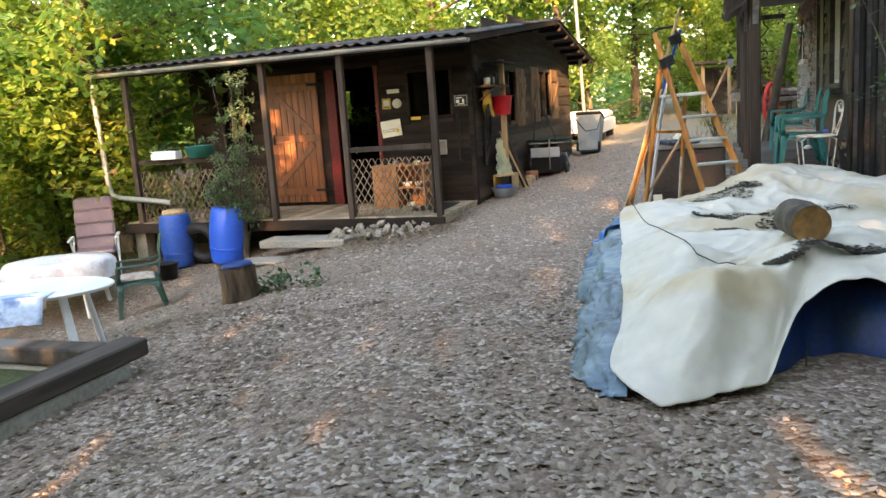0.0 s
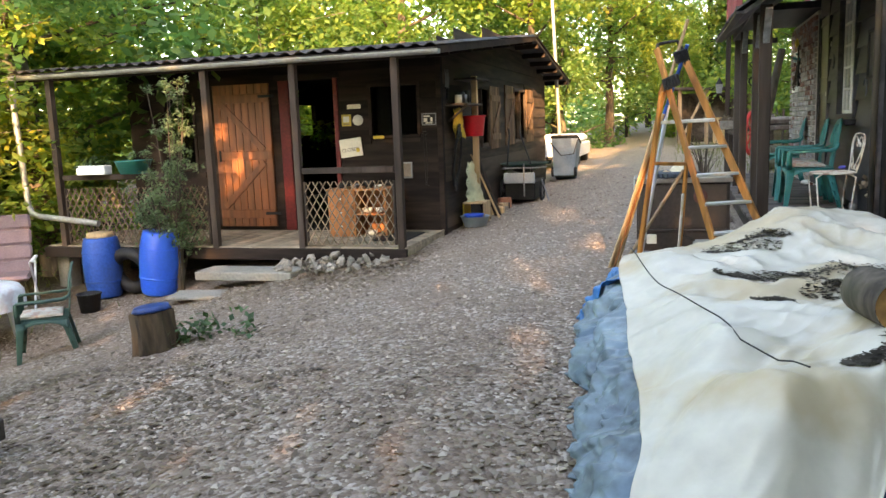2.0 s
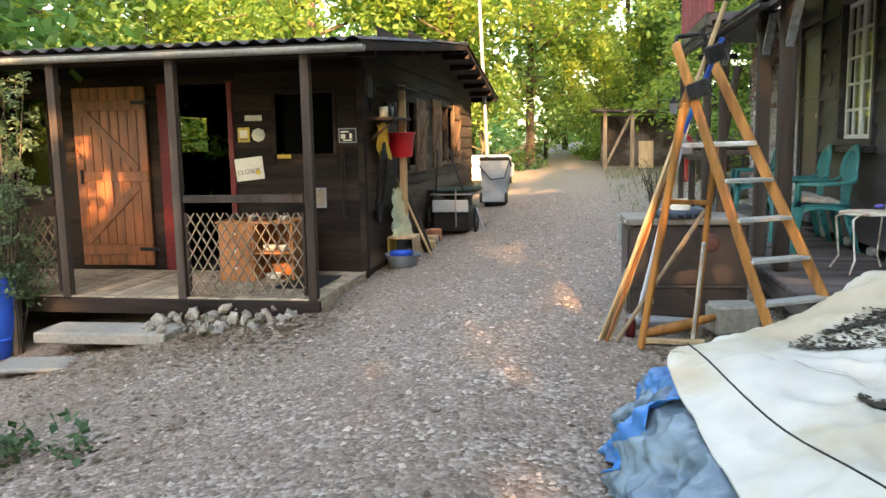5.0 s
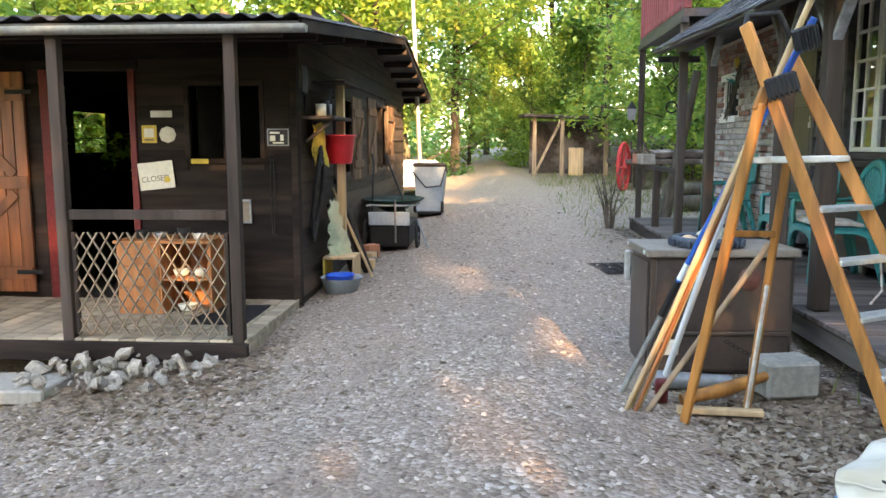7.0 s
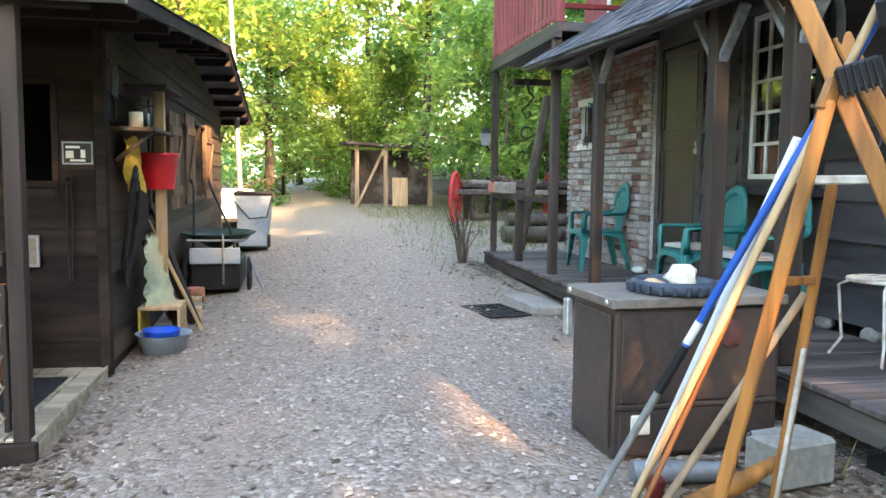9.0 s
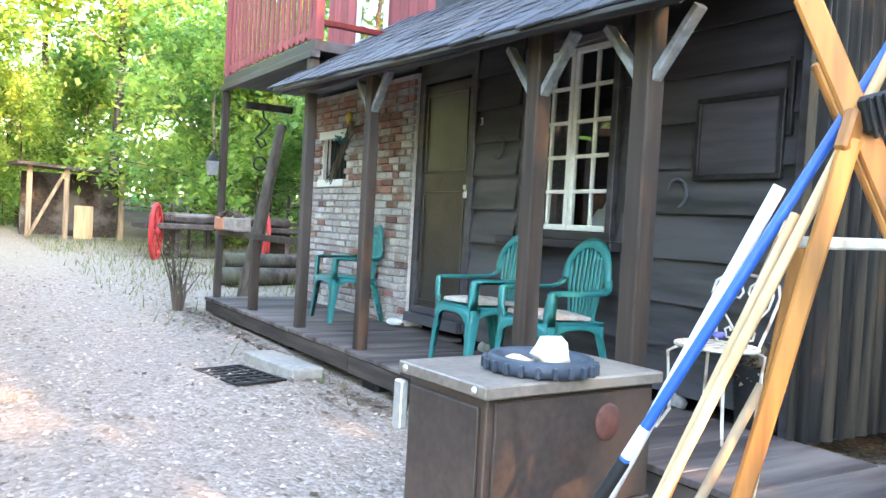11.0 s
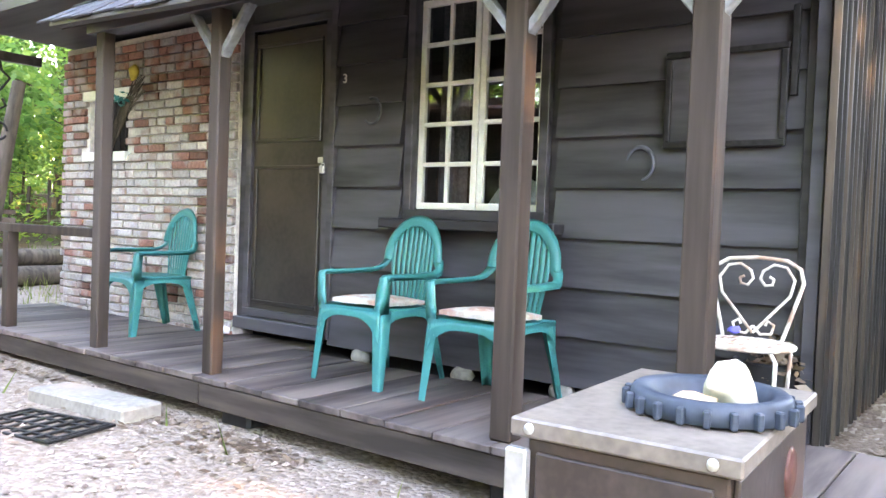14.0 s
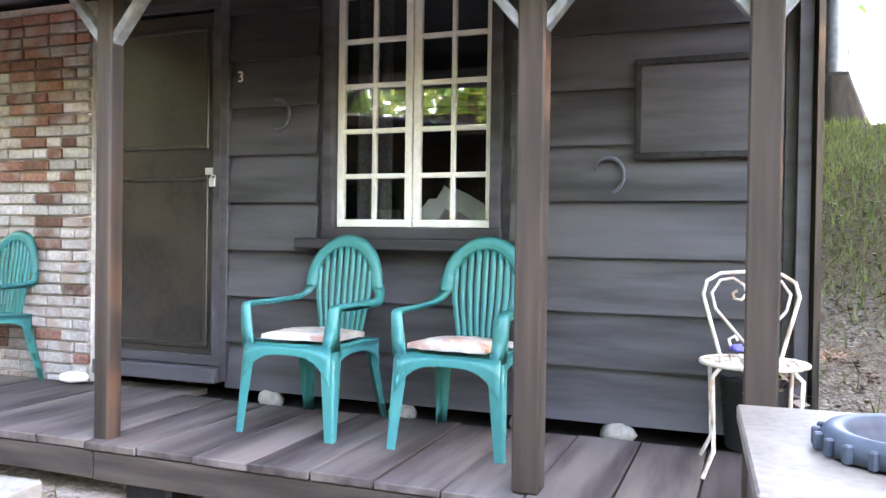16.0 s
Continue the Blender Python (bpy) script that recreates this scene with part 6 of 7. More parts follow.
BL, BR = Vector((1.405, 5.045, 0.10)), Vector((1.74, 5.185, 0.13))
part("back_leg", Shape().beam(BL, (1.61, 4.806, 1.595), 0.030, 0.045, 0.006), LADDER_WOOD, t)
part("back_leg", Shape().beam(BR, (1.825, 5.06, 1.345), 0.026, 0.036, 0.005), LADDER_WOOD, t, "worn back leg")
part("back_leg_splint", Shape().beam(BR + Vector((-0.008, -0.022, 0.0)), BR.lerp(Vector((1.825, 5.06, 1.345)), 0.52) + Vector((-0.008, -0.022, 0)), 0.024, 0.014), PAINT_CRUST, t, "pale splint on the back leg")
part("brace", Shape().beam(BL.lerp(Vector((1.61, 4.806, 1.595)), 0.62), BR.lerp(Vector((1.825, 5.06, 1.345)), 0.72), 0.02, 0.03), LADDER_WOOD, t)
part("knuckle", Shape().beam(on_left(1.66) + Vector((-0.01, -0.01, 0)), (1.60, 4.815, 1.56), 0.035, 0.05, 0.008), LADDER_WOOD, t, "bent join of leg and rail")
part("top_hoop", Shape().tube([AL + Vector((0, 0, -0.03)), AL + Vector((0.01, 0.01, 0.035)), AL + Vector((0.09, 0.07, 0.05)), AR + Vector((-0.07, -0.05, 0.16)), AR + Vector((-0.01, -0.01, 0.07)), AR + Vector((0, 0, -0.03))], 0.014, 8), IRON, t, "dark metal top hoop")
for nm, a, b, r, mat, lab in (
        ("pole", (1.165, 5.50, 0.07), (1.80, 4.775, 1.94), 0.0145, BLUE_POLE, "bright blue pole with a black grip"),
        ("pole", (1.395, 5.60, 0.06), (1.653, 5.010, 1.49), 0.017, WHITE_PLASTIC, "white pole leaning on the ladder"),
        ("pole", (1.17, 5.25, 0.07), (1.80, 4.69, 2.12), 0.0135, STICK, "pale wooden broom pole leaning on the ladder"),
        ("pole", (1.145, 5.22, 0.07), (1.62, 4.94, 1.42), 0.012, STICK, "thin pale stick leaning on the ladder"),
        ("pole", (1.19, 5.20, 0.07), (1.60, 4.96, 1.36), 0.010, CHERRY, "reddish-brown stick leaning on the ladder"),
        ("pole", (1.215, 5.24, 0.07), (1.615, 4.955, 1.40), 0.0095, STICK, "thin pale stick leaning on the ladder"),
        ("pole", (1.245, 5.21, 0.07), (1.78, 5.113, 0.955), 0.0145, GREY_STICK, "weathered stick leaning on the ladder")):
    p = thing(nm, pose(0, 0, 0), lab, "pole", "poles leaning on the ladder")
    part("shaft", Shape().tube([a, b], r, 10), mat, p)
    if mat is BLUE_POLE:
        A, B = Vector(a), Vector(b)
        part("grip", Shape().tube([A.lerp(B, 0.265), A.lerp(B, 0.365)], r * 1.25, 10), BLACK, p, "black rubber grip")
        part("tip", Shape().tube([A, A.lerp(B, 0.265)], r * 1.02, 10), ZINC, p, "grey metal end")
        part("band", Shape().tube([A.lerp(B, 0.37), A.lerp(B, 0.415)], r * 1.06, 10), WHITE_PLASTIC, p, "white label band")
for at, w, turn in (((1.752, 4.752, 1.845), 0.105, 20), ((1.69, 4.775, 1.655), 0.13, -25)):
    t = thing("broom_head", pose(*at, 0, -18, turn), "black ridged broom head on a pole at the ladder", "broom", "broom heads on the ladder")
    part("block", Shape().box(-w / 2, w / 2, -0.03, 0.008, -0.035, 0.055, 0.01), BLACK, t)
    for k in range(7):
        x = -w / 2 + 0.006 + (w - 0.012) * k / 6
        part("rib", Shape().box(x - 0.004, x + 0.004, -0.04, -0.031, -0.045, 0.05, 0.002), BLACK, t)

# ---- brown metal cabinet with lid and stones ----
t = thing("metal_cabinet", pose(1.36, 5.812, lift(1.6, 6.0) - 0.005, 0, 0, 3) @ Matrix.Diagonal((0.925, 0.925, 1, 1)), "brown enamelled metal cabinet standing on gravel", "cabinet")
H = 0.84 - lift(1.6, 6.0)
part("body", Shape().box(0.02, 0.90, 0.02, 0.52, 0.01, H - 0.05, 0.006), DARK_METAL, t)
part("top", Shape().box(-0.015, 0.92, -0.015, 0.555, H - 0.045, H, 0.006), CAB_TOP, t, "scuffed pale brown top")
part("door", Shape().box(0.004, 0.019, 0.05, 0.49, 0.05, H - 0.08, 0.004), DARK_METAL, t)
part("front_panel", Shape().box(0.05, 0.87, 0.004, 0.019, 0.26, H - 0.06, 0.004), DARK_METAL, t)
part("front_panel", Shape().box(0.05, 0.87, 0.006, 0.019, 0.03, 0.23, 0.004), DARK_METAL, t)
part("rail", Shape().box(0.03, 0.89, -0.004, 0.018, 0.235, 0.255, 0.003), DARK_METAL, t)
part("dial", Shape().lathe([(0.0, 0.006), (0.06, 0.006), (0.068, 0.0), (0.068, -0.004)], 24, pose(0.62, 0.0, H - 0.17, 90)), material("brown_red_disc", (0.12, 0.05, 0.04), 0.5, bump=0.05), t, "round red-brown disc")
part("socket", Shape().box(0.10, 0.20, -0.012, 0.004, 0.12, 0.21, 0.006), CREAM, t, "cream socket plate")
part("bolt", Shape().lathe([(0, 0.01), (0.012, 0.008), (0.014, 0)], 12, pose(-0.015, 0.05, H - 0.022, 0, -90)), ALU, t)
part("bolt", Shape().lathe([(0, 0.01), (0.012, 0.008), (0.014, 0)], 12, pose(-0.015, 0.50, H - 0.022, 0, -90)), ALU, t)
part("hinge_bracket", Shape().box(-0.03, 0.004, 0.50, 0.56, H - 0.25, H - 0.07, 0.006), ALU, t, "pale broken side bracket")
t = thing("round_tray", pose(1.72, 5.99, 0.836) @ Matrix.Diagonal((0.84, 0.84, 1.0, 1)), "ribbed round blue-grey plastic tray on the cabinet", "tray")
part("disc", Shape().lathe([(0.0, 0.012), (0.15, 0.012), (0.165, 0.035), (0.18, 0.055), (0.215, 0.06), (0.228, 0.05), (0.235, 0.03), (0.235, 0.006), (0.0, 0.004)], 40), TYRE, t)
for k in range(22):
    a = 2 * math.pi * k / 22
    part("lug", Shape().box(0.232, 0.256, -0.010, 0.010, 0.004, 0.045, 0.004, pose(0, 0, 0, 0, 0, math.degrees(a))), TYRE, t)
whole("stone", Shape().blob((0, 0, 0.06), (0.074, 0.066, 0.064), 4, 0.55), CHALK, "pale yellowish limestone lying in the lid", "stone", m=pose(1.735, 5.95, 0.846))
whole("stone", Shape().blob((0, 0, 0.025), (0.06, 0.035, 0.028), 7, 0.35), material("tan_stone", (0.50, 0.34, 0.20), 0.9, bump=0.4), "small tan stone lying in the lid", "stone", m=pose(1.63, 6.0, 0.846, 0, 0, -60))
whole("concrete_block", Shape().box(-0.15, 0.15, -0.11, 0.11, 0, 0.2, 0.02), CONCRETE, "grey concrete block on leaf litter", "block", m=pose(2.03, 5.52, lift(2, 5.5), 0, 0, 12))
whole("stick_of_firewood", Shape().tube([(-0.22, -0.05, 0.04), (0.0, 0, 0.08), (0.25, 0.1, 0.13)], [0.03, 0.04, 0.025], 8), LADDER_WOOD, "split orange firewood lying by the ladder", "firewood", m=pose(1.66, 5.32, lift(1.6, 5.3)))
whole("stick_of_firewood", Shape().beam((-0.2, 0, 0.02), (0.2, -0.06, 0.03), 0.05, 0.03), STICK, "pale board offcut lying by the ladder", "firewood", m=pose(1.6, 5.18, lift(1.6, 5.2)))
whole("wire_mesh_roll", Shape().tube([(-0.20, 0.03, 0.05), (0.2, -0.02, 0.05)], [0.05, 0.04], 14), GREY_PLATE, "grey rolled wire netting on the ground", "netting", m=pose(1.56, 5.55, lift(1.6, 5.55)))
whole("can", Shape().lathe([(0.0, 0), (0.033, 0), (0.035, 0.1), (0.03, 0.115), (0, 0.115)], 16), RED_PAINT, "small red can standing by the ladder", "can", m=pose(1.36, 5.36, lift(1.4, 5.4)))
s = Shape()
for k in range(40):
    f = k / 39
    p = Vector((1.75 + 0.9 * f, 5.60 - 0.25 * f, 0.36 - 0.55 * f * (1 - f)))
    s.tube([p + Vector((0.014 * math.cos(a), 0.006 * (k % 2) * math.sin(a), 0.009 * math.sin(a))) for a in [2 * math.pi * j / 8 for j in range(9)]], 0.0025, 4, False)
whole("chain", s, IRON, "thin dark chain hung between cabinet and porch", "chain")

# ---- the cabin's front ----
num = thing("house_number", pose(CX - 0.036, 9.01, 2.19), "small white house number on black boards", "number")
letters("3", 0.085, pose(0, 0, 0, 90, 0, -90), WHITE_PAINT, num, 0.003)


def horseshoe(y, z, gap):
    pts = []
    for k in range(25):
        a = radians(gap + 58 + 244 * k / 24)
        pts.append((0.072 * math.cos(a), 0.082 * math.sin(a)))
    s = Shape()
    s.tube([(0, u, v) for u, v in pts], [0.007 + 0.003 * math.sin(math.pi * k / 24) for k in range(25)], 8)
    whole("horseshoe", s, GREY_IRON, "grey iron horseshoe nailed to black boards", "horseshoe", "horseshoes", m=pose(CX - 0.044, y, z))


horseshoe(8.76, 1.97, 15)
horseshoe(6.96, 1.61, -45)
t = thing("wall_panel", pose(CX - 0.034, 6.56, 1.91), "black framed blackboard fixed on black boards", "board")
part("board", Shape().box(-0.012, 0, -0.26, 0.26, -0.21, 0.21, 0.003), DARK_BOARD, t)
part("frame", rim(Shape(), 0.0, -0.28, 0.28, -0.23, 0.23, 0.03, 0.03), IRON, t)
for (y0, y1, lo, hi) in ((6.3, 6.33, 1.9, 2.3),):
    part("hinge", Shape().box(CX - 0.06, CX - 0.03, y0 - 0.06, y1 - 0.06, lo, hi), IRON, cabin)
# things seen behind the window
rows = [[(3.85 + 0.25 * i / 8, 7.60 + 0.55 * j / 12, 1.36 + 0.22 * math.sin(math.pi * j / 12) * (1 - 0.5 * i / 8) + 0.05 * noise.noise(Vector((i * 0.8, j * 0.8, 0)))) for j in range(13)] for i in range(9)]
whole("bedding", Shape().sheet(rows, 0.12), WHITE_PLASTIC, "crumpled white bedding heaped behind the window", "bedding")
rows = [[(3.72 + 0.03 * math.sin(j * 1.4), 8.18 + 0.22 * j / 14, z) for j in range(15)] for z in (1.30, 2.0, 2.7)]
whole("curtain", Shape().sheet(rows, 0.0), material("grey_lace_curtain", (0.12, 0.11, 0.12), 0.9, grain=60, vary=0.4, bump=0.2), "dark grey lace curtain beside the window", "curtain")
whole("shelf_unit", Shape().box(3.80, 4.25, 7.0, 8.6, 0.51, 1.30), UNLIT_DARK, "dark low cupboard behind the window", "cupboard")
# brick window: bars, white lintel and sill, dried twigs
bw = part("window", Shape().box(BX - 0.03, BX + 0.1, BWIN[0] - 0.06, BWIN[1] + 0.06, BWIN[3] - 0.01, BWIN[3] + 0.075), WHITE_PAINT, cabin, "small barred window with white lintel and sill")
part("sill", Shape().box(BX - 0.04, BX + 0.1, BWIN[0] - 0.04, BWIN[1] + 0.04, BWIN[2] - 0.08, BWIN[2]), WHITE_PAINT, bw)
# opaque near-black pane, in place of the unlit room behind it
part("pane", Shape().box(BX + 0.10, BX + 0.106, BWIN[0], BWIN[1], BWIN[2], BWIN[3], 0.001), UNLIT_DARK, bw)
for k in range(6):
    y = BWIN[0] + 0.06 + 0.095 * k
    part("bar", Shape().tube([(BX + 0.03, y, BWIN[2]), (BX + 0.03, y, BWIN[3])], 0.008, 8), IRON, bw)
t = thing("dried_bouquet", pose(BX - 0.05, 11.45, 2.1), "bundle of dried twigs with a yellow flower on bricks", "bouquet")
s = Shape()
rnd = random.Random(14)
for k in range(22):
    s.tube([(rnd.uniform(-0.03, 0.02), 0.28 + rnd.uniform(-0.12, 0.2), -0.33 + rnd.uniform(-0.05, 0.08)), (0, 0.05 + rnd.uniform(-0.05, 0.05), rnd.uniform(-0.05, 0.06)), (-0.02, -0.18 + rnd.uniform(-0.12, 0.1), 0.2 + rnd.uniform(-0.08, 0.1))], 0.004, 4, False)
part("twig", s, BARK, t)
part("flower", Shape().blob((-0.04, -0.16, 0.30), (0.03, 0.055, 0.055), 5, 0.5), YELLOW, t)
s = Shape()
leaf_cloud(s, [(Vector((-0.03, 0.02, 0.1)), 0.07)], 40, 0.05, rnd)
part("leaves", s, TEAL, t)
# wrought iron hook and lantern
t = thing("wrought_iron_scroll", pose(2.9, 12.55, 2.35), "black wrought iron scroll hanging under the balcony", "ornament")
part("scroll", Shape().tube([(0, 0, 0.2), (0.02, 0, 0.1), (0.09, 0, 0.04), (0.02, 0, -0.06), (-0.07, 0, -0.14), (0.0, 0, -0.24), (0.06, 0, -0.2), (0.03, 0, -0.14)], 0.012, 8), IRON, t)
part("scroll", Shape().tube(arc((0, 0, -0.42), 0.075, 0, 330, 16), 0.012, 8), IRON, t)
part("bracket", Shape().box(-0.2, 0.35, -0.03, 0.03, 0.18, 0.26), DARK_BOARD, t)
t = thing("lantern", pose(2.36, 12.55, 1.78), "black glazed lantern on a porch post", "lantern")
part("body", Shape().put([(-0.04, -0.04, -0.02), (0.04, -0.04, -0.02), (0.04, 0.04, -0.02), (-0.04, 0.04, -0.02), (-0.06, -0.06, 0.13), (0.06, -0.06, 0.13), (0.06, 0.06, 0.13), (-0.06, 0.06, 0.13)], [(3, 2, 1, 0), (0, 1, 5, 4), (1, 2, 6, 5), (2, 3, 7, 6), (3, 0, 4, 7), (4, 5, 6, 7)]), GREY_PLATE, t)
part("cap", Shape().lathe([(0.09, 0.13), (0.03, 0.2), (0.012, 0.23), (0, 0.24)], 4, pose(0, 0, 0, 0, 0, 45)), IRON, t)
part("arm", Shape().tube([(0.02, 0, -0.02), (0.05, 0.02, -0.08), (0.10, 0.04, -0.06)], 0.01, 6), IRON, t)
# flower boxes on the rail
for y, mat, lab, ln in ((12.22, TERRA, "terracotta trough with pale dried plants on the rail", 0.16), (11.85, STONE, "stone trough with pale dried plants on the rail", 0.18)):
    t = thing("flower_box", pose(2.45, y, 1.165), lab, "planter", "flower boxes")
    part("trough", Shape().box(-0.09, 0.09, -ln, ln, 0, 0.14, 0.015), mat, t)
    s = Shape()
    leaf_cloud(s, [(Vector((0, q, 0.16)), 0.08) for q in (-0.1, 0, 0.1)], 150, 0.05, random.Random(int(y * 10)))
    part("plant", s, LEAF_LITTER, t)
# step and drain grating
whole("stone_step", Shape().box(-0.13, 0.13, -0.42, 0.42, 0, 0.09, 0.012), CONCRETE, "long weathered plank-shaped stone step", "step", m=pose(2.12, 9.55, lift(2.1, 9.5) - 0.01, 0, 0, 6))
t = thing("drain_grating", pose(1.72, 9.35, lift(1.7, 9.4) + 0.012, 0, 0, 12), "dark iron drain grating set in gravel", "grating")
part("frame", Shape().box(-0.2, 0.2, -0.32, -0.30, 0, 0.015).box(-0.2, 0.2, 0.30, 0.32, 0, 0.015).box(-0.2, -0.18, -0.3, 0.3, 0, 0.015).box(0.18, 0.2, -0.3, 0.3, 0, 0.015), IRON, t)
for k in range(7):
    part("bar", Shape().box(-0.18, 0.18, -0.27 + 0.09 * k - 0.012, -0.27 + 0.09 * k + 0.012, 0.0, 0.012, 0.002), IRON, t)
for k in range(3):
    part("bar", Shape().box(-0.11 + 0.11 * k - 0.01, -0.11 + 0.11 * k + 0.01, -0.3, 0.3, 0.0, 0.010, 0.002), IRON, t)


# wrought iron chair
t = thing("iron_chair", pose(3.10, 6.315, 0.402, 0, 0, 4) @ Matrix.Diagonal((0.92, 1.0, 0.97, 1)), "rusting white wrought iron chair with heart back", "chair")
ring = [(0.20 * math.cos(a), 0.20 * math.sin(a), 0.44) for a in [2 * math.pi * k / 28 for k in range(29)]]
seat = part("seat", Shape().tube(ring, 0.010, 8, False).tube([(0.13 * math.cos(a), 0.13 * math.sin(a), 0.44) for a in [2 * math.pi * k / 24 for k in range(25)]], 0.006, 6, False), RUST_WHITE, t)
for k in range(9):
    u = -0.16 + 0.04 * k
    h = math.sqrt(0.2 ** 2 - u * u)
    part("strap", Shape().beam((u, -h, 0.444), (u, h, 0.444), 0.012, 0.004, 0.001), RUST_WHITE, seat)
    part("strap", Shape().beam((-h, u, 0.449), (h, u, 0.449), 0.012, 0.004, 0.001), RUST_WHITE, seat)
for sx in (-1, 1):
    for sy in (-1, 1):
        part("leg", Shape().tube([(sx * 0.13, sy * 0.13, 0.43), (sx * 0.18, sy * 0.16, 0.40), (sx * 0.165, sy * 0.155, 0.25), (sx * 0.15, sy * 0.15, 0.1), (sx * 0.20, sy * 0.19, 0.0)], 0.0085, 8), RUST_WHITE, t)
bow = [(0.19, -0.12, 0.44), (0.215, -0.15, 0.55), (0.235, -0.19, 0.70), (0.245, -0.175, 0.76), (0.25, -0.12, 0.795), (0.25, 0, 0.805), (0.25, 0.12, 0.795), (0.245, 0.175, 0.76), (0.235, 0.19, 0.70), (0.215, 0.15, 0.55), (0.19, 0.12, 0.44)]
back = part("back", Shape().tube(bow, 0.0085, 8), RUST_WHITE, t)
for sy in (-1, 1):
    part("heart", Shape().tube([(0.20, 0, 0.47), (0.21, sy * 0.05, 0.53), (0.225, sy * 0.14, 0.64), (0.235, sy * 0.155, 0.71), (0.24, sy * 0.12, 0.765), (0.24, sy * 0.07, 0.775), (0.24, sy * 0.025, 0.745), (0.24, sy * 0.015, 0.71), (0.24, sy * 0.035, 0.68), (0.24, sy * 0.065, 0.685), (0.24, sy * 0.07, 0.71), (0.24, sy * 0.052, 0.72)], 0.0065, 7), RUST_WHITE, back)
    part("scroll", Shape().tube([(0.205, 0, 0.50), (0.205, sy * 0.03, 0.465), (0.205, sy * 0.075, 0.47), (0.205, sy * 0.085, 0.51), (0.205, sy * 0.06, 0.525), (0.205, sy * 0.05, 0.505)], 0.0065, 7), RUST_WHITE, back)
whole("flower_bunch", Shape().blob((0, 0, 0.016), (0.034, 0.028, 0.016), 9, 0.6), material("blue_violet_cloth", (0.10, 0.10, 0.42), 0.8, bump=0.3), "small blue-violet bundle on the chair seat", "bundle", m=pose(3.2, 6.38, 0.856))
t = thing("plant_pot", pose(3.46, 6.30, 0.402), "ribbed black pot with trailing dry plants", "pot")
part("pot", Shape().lathe([(0.0, 0)] + [(0.12 + 0.03 * z / 0.32 + (0.006 if k % 2 else 0), z) for k, z in enumerate([0.32 * i / 22 for i in range(23)])] + [(0.135, 0.32), (0.12, 0.28), (0, 0.28)], 28), BLACK, t)
s = Shape()
leaf_cloud(s, [(Vector((0, 0, 0.32)), 0.12), (Vector((-0.08, -0.06, 0.3)), 0.1)], 200, 0.06, random.Random(2))
part("plant", s, LEAF_LITTER, t)
rnd = random.Random(50)
for i in range(16):
    r = rnd.uniform(0.05, 0.14)
    x, y = 3.75 + rnd.uniform(0, 1.2), 5.95 - rnd.uniform(0, 0.35)
    ob = tagged(new("rock", rock_me[i % 8]), "grey rock lying along the wall foot", "rock", "rocks by the wall")
    ob.matrix_world = pose(x, y, lift(x, y) + 0.03, rnd.uniform(0, 40), 0, rnd.uniform(0, 360)) @ Matrix.Scale(r, 4)

# ---- right-hand shrub, weeds, far yard ----
shrub("shrub", pose(3.78, 4.56, lift(3.78, 4.56)), 2.3, 0.68, 800, 0.06, IVY, 33, "straggly half-bare shrub with thin leafy twigs")
shrub("shrub", pose(4.15, 4.4, lift(4.15, 4.4)), 2.5, 0.65, 500, 0.07, IVY, 34, "straggly half-bare shrub with thin leafy twigs")
shrub("weeds", pose(2.15, 12.9, lift(2.1, 12.9)), 0.9, 0.35, 90, 0.035, GRASS, 35, "dry straw-coloured weeds beside the porch end")
t = thing("farm_cart", pose(3.5, 20.4, lift(3.5, 20.4)), "old flat farm cart with red spoked wheels", "cart")
part("bed", Shape().box(-0.2, 3.2, 0.0, 1.4, 0.62, 0.74, 0.02), OLD_TIMBER, t)
part("load", Shape().box(0.2, 3.0, 0.3, 1.2, 0.74, 0.96, 0.05), OLD_TIMBER, t)
part("side_rail", Shape().box(0.3, 3.2, 0.02, 0.08, 0.8, 0.88), POST_WOOD, t)
for x, y in ((0.0, -0.1), (2.3, 0.15)):
    r = 0.55
    w = part("wheel", Shape().tube([(x + 0.08 * (1 if x < 1 else 0) * math.cos(a) * 2.4, y + r * 0.75 * math.cos(a), 0.56 + r * math.sin(a)) for a in [2 * math.pi * k / 30 for k in range(31)]], 0.045, 8, False).blob((x, y, 0.56), (0.08, 0.1, 0.1), 1, 0.05), WHEEL_RED, t, "red-painted wooden wheel")
    for k in range(10):
        a = 2 * math.pi * k / 10
        part("spoke", Shape().tube([(x, y, 0.56), (x + 0.08 * (1 if x < 1 else 0) * math.cos(a) * 2.4, y + r * 0.75 * math.cos(a), 0.56 + r * math.sin(a))], 0.02, 6), WHEEL_RED, w)
for x in (0.5, 2.9):
    part("trestle", Shape().box(x - 0.05, x + 0.05, 0.2, 1.2, 0.0, 0.62), OLD_TIMBER, t)
t = thing("lean_to_shed", pose(1.6, 26.6, lift(1.6, 26.6)), "open timber lean-to shed at the wood's edge", "shed")
part("roof", Shape().beam((-0.3, 0.0, 1.85), (2.6, 0.3, 1.75), 1.4, 0.08), OLD_TIMBER, t)
part("back_wall", Shape().box(0.0, 2.4, 0.9, 0.98, 0, 1.7), OLD_TIMBER, t)
for x, y, z in ((0.1, -0.3, 1.8), (0.95, -0.35, 1.8), (2.3, -0.3, 1.75)):
    part("post", Shape().box(x - 0.06, x + 0.06, y - 0.06, y + 0.06, -0.1, z), GREY_STICK, t)
part("prop", Shape().beam((0.05, -0.6, -0.05), (0.9, -0.4, 1.7), 0.07, 0.07), GREY_STICK, t)
part("board", Shape().box(1.15, 1.6, -0.42, -0.37, 0, 0.85), STICK, t, "pale yellow upright board")
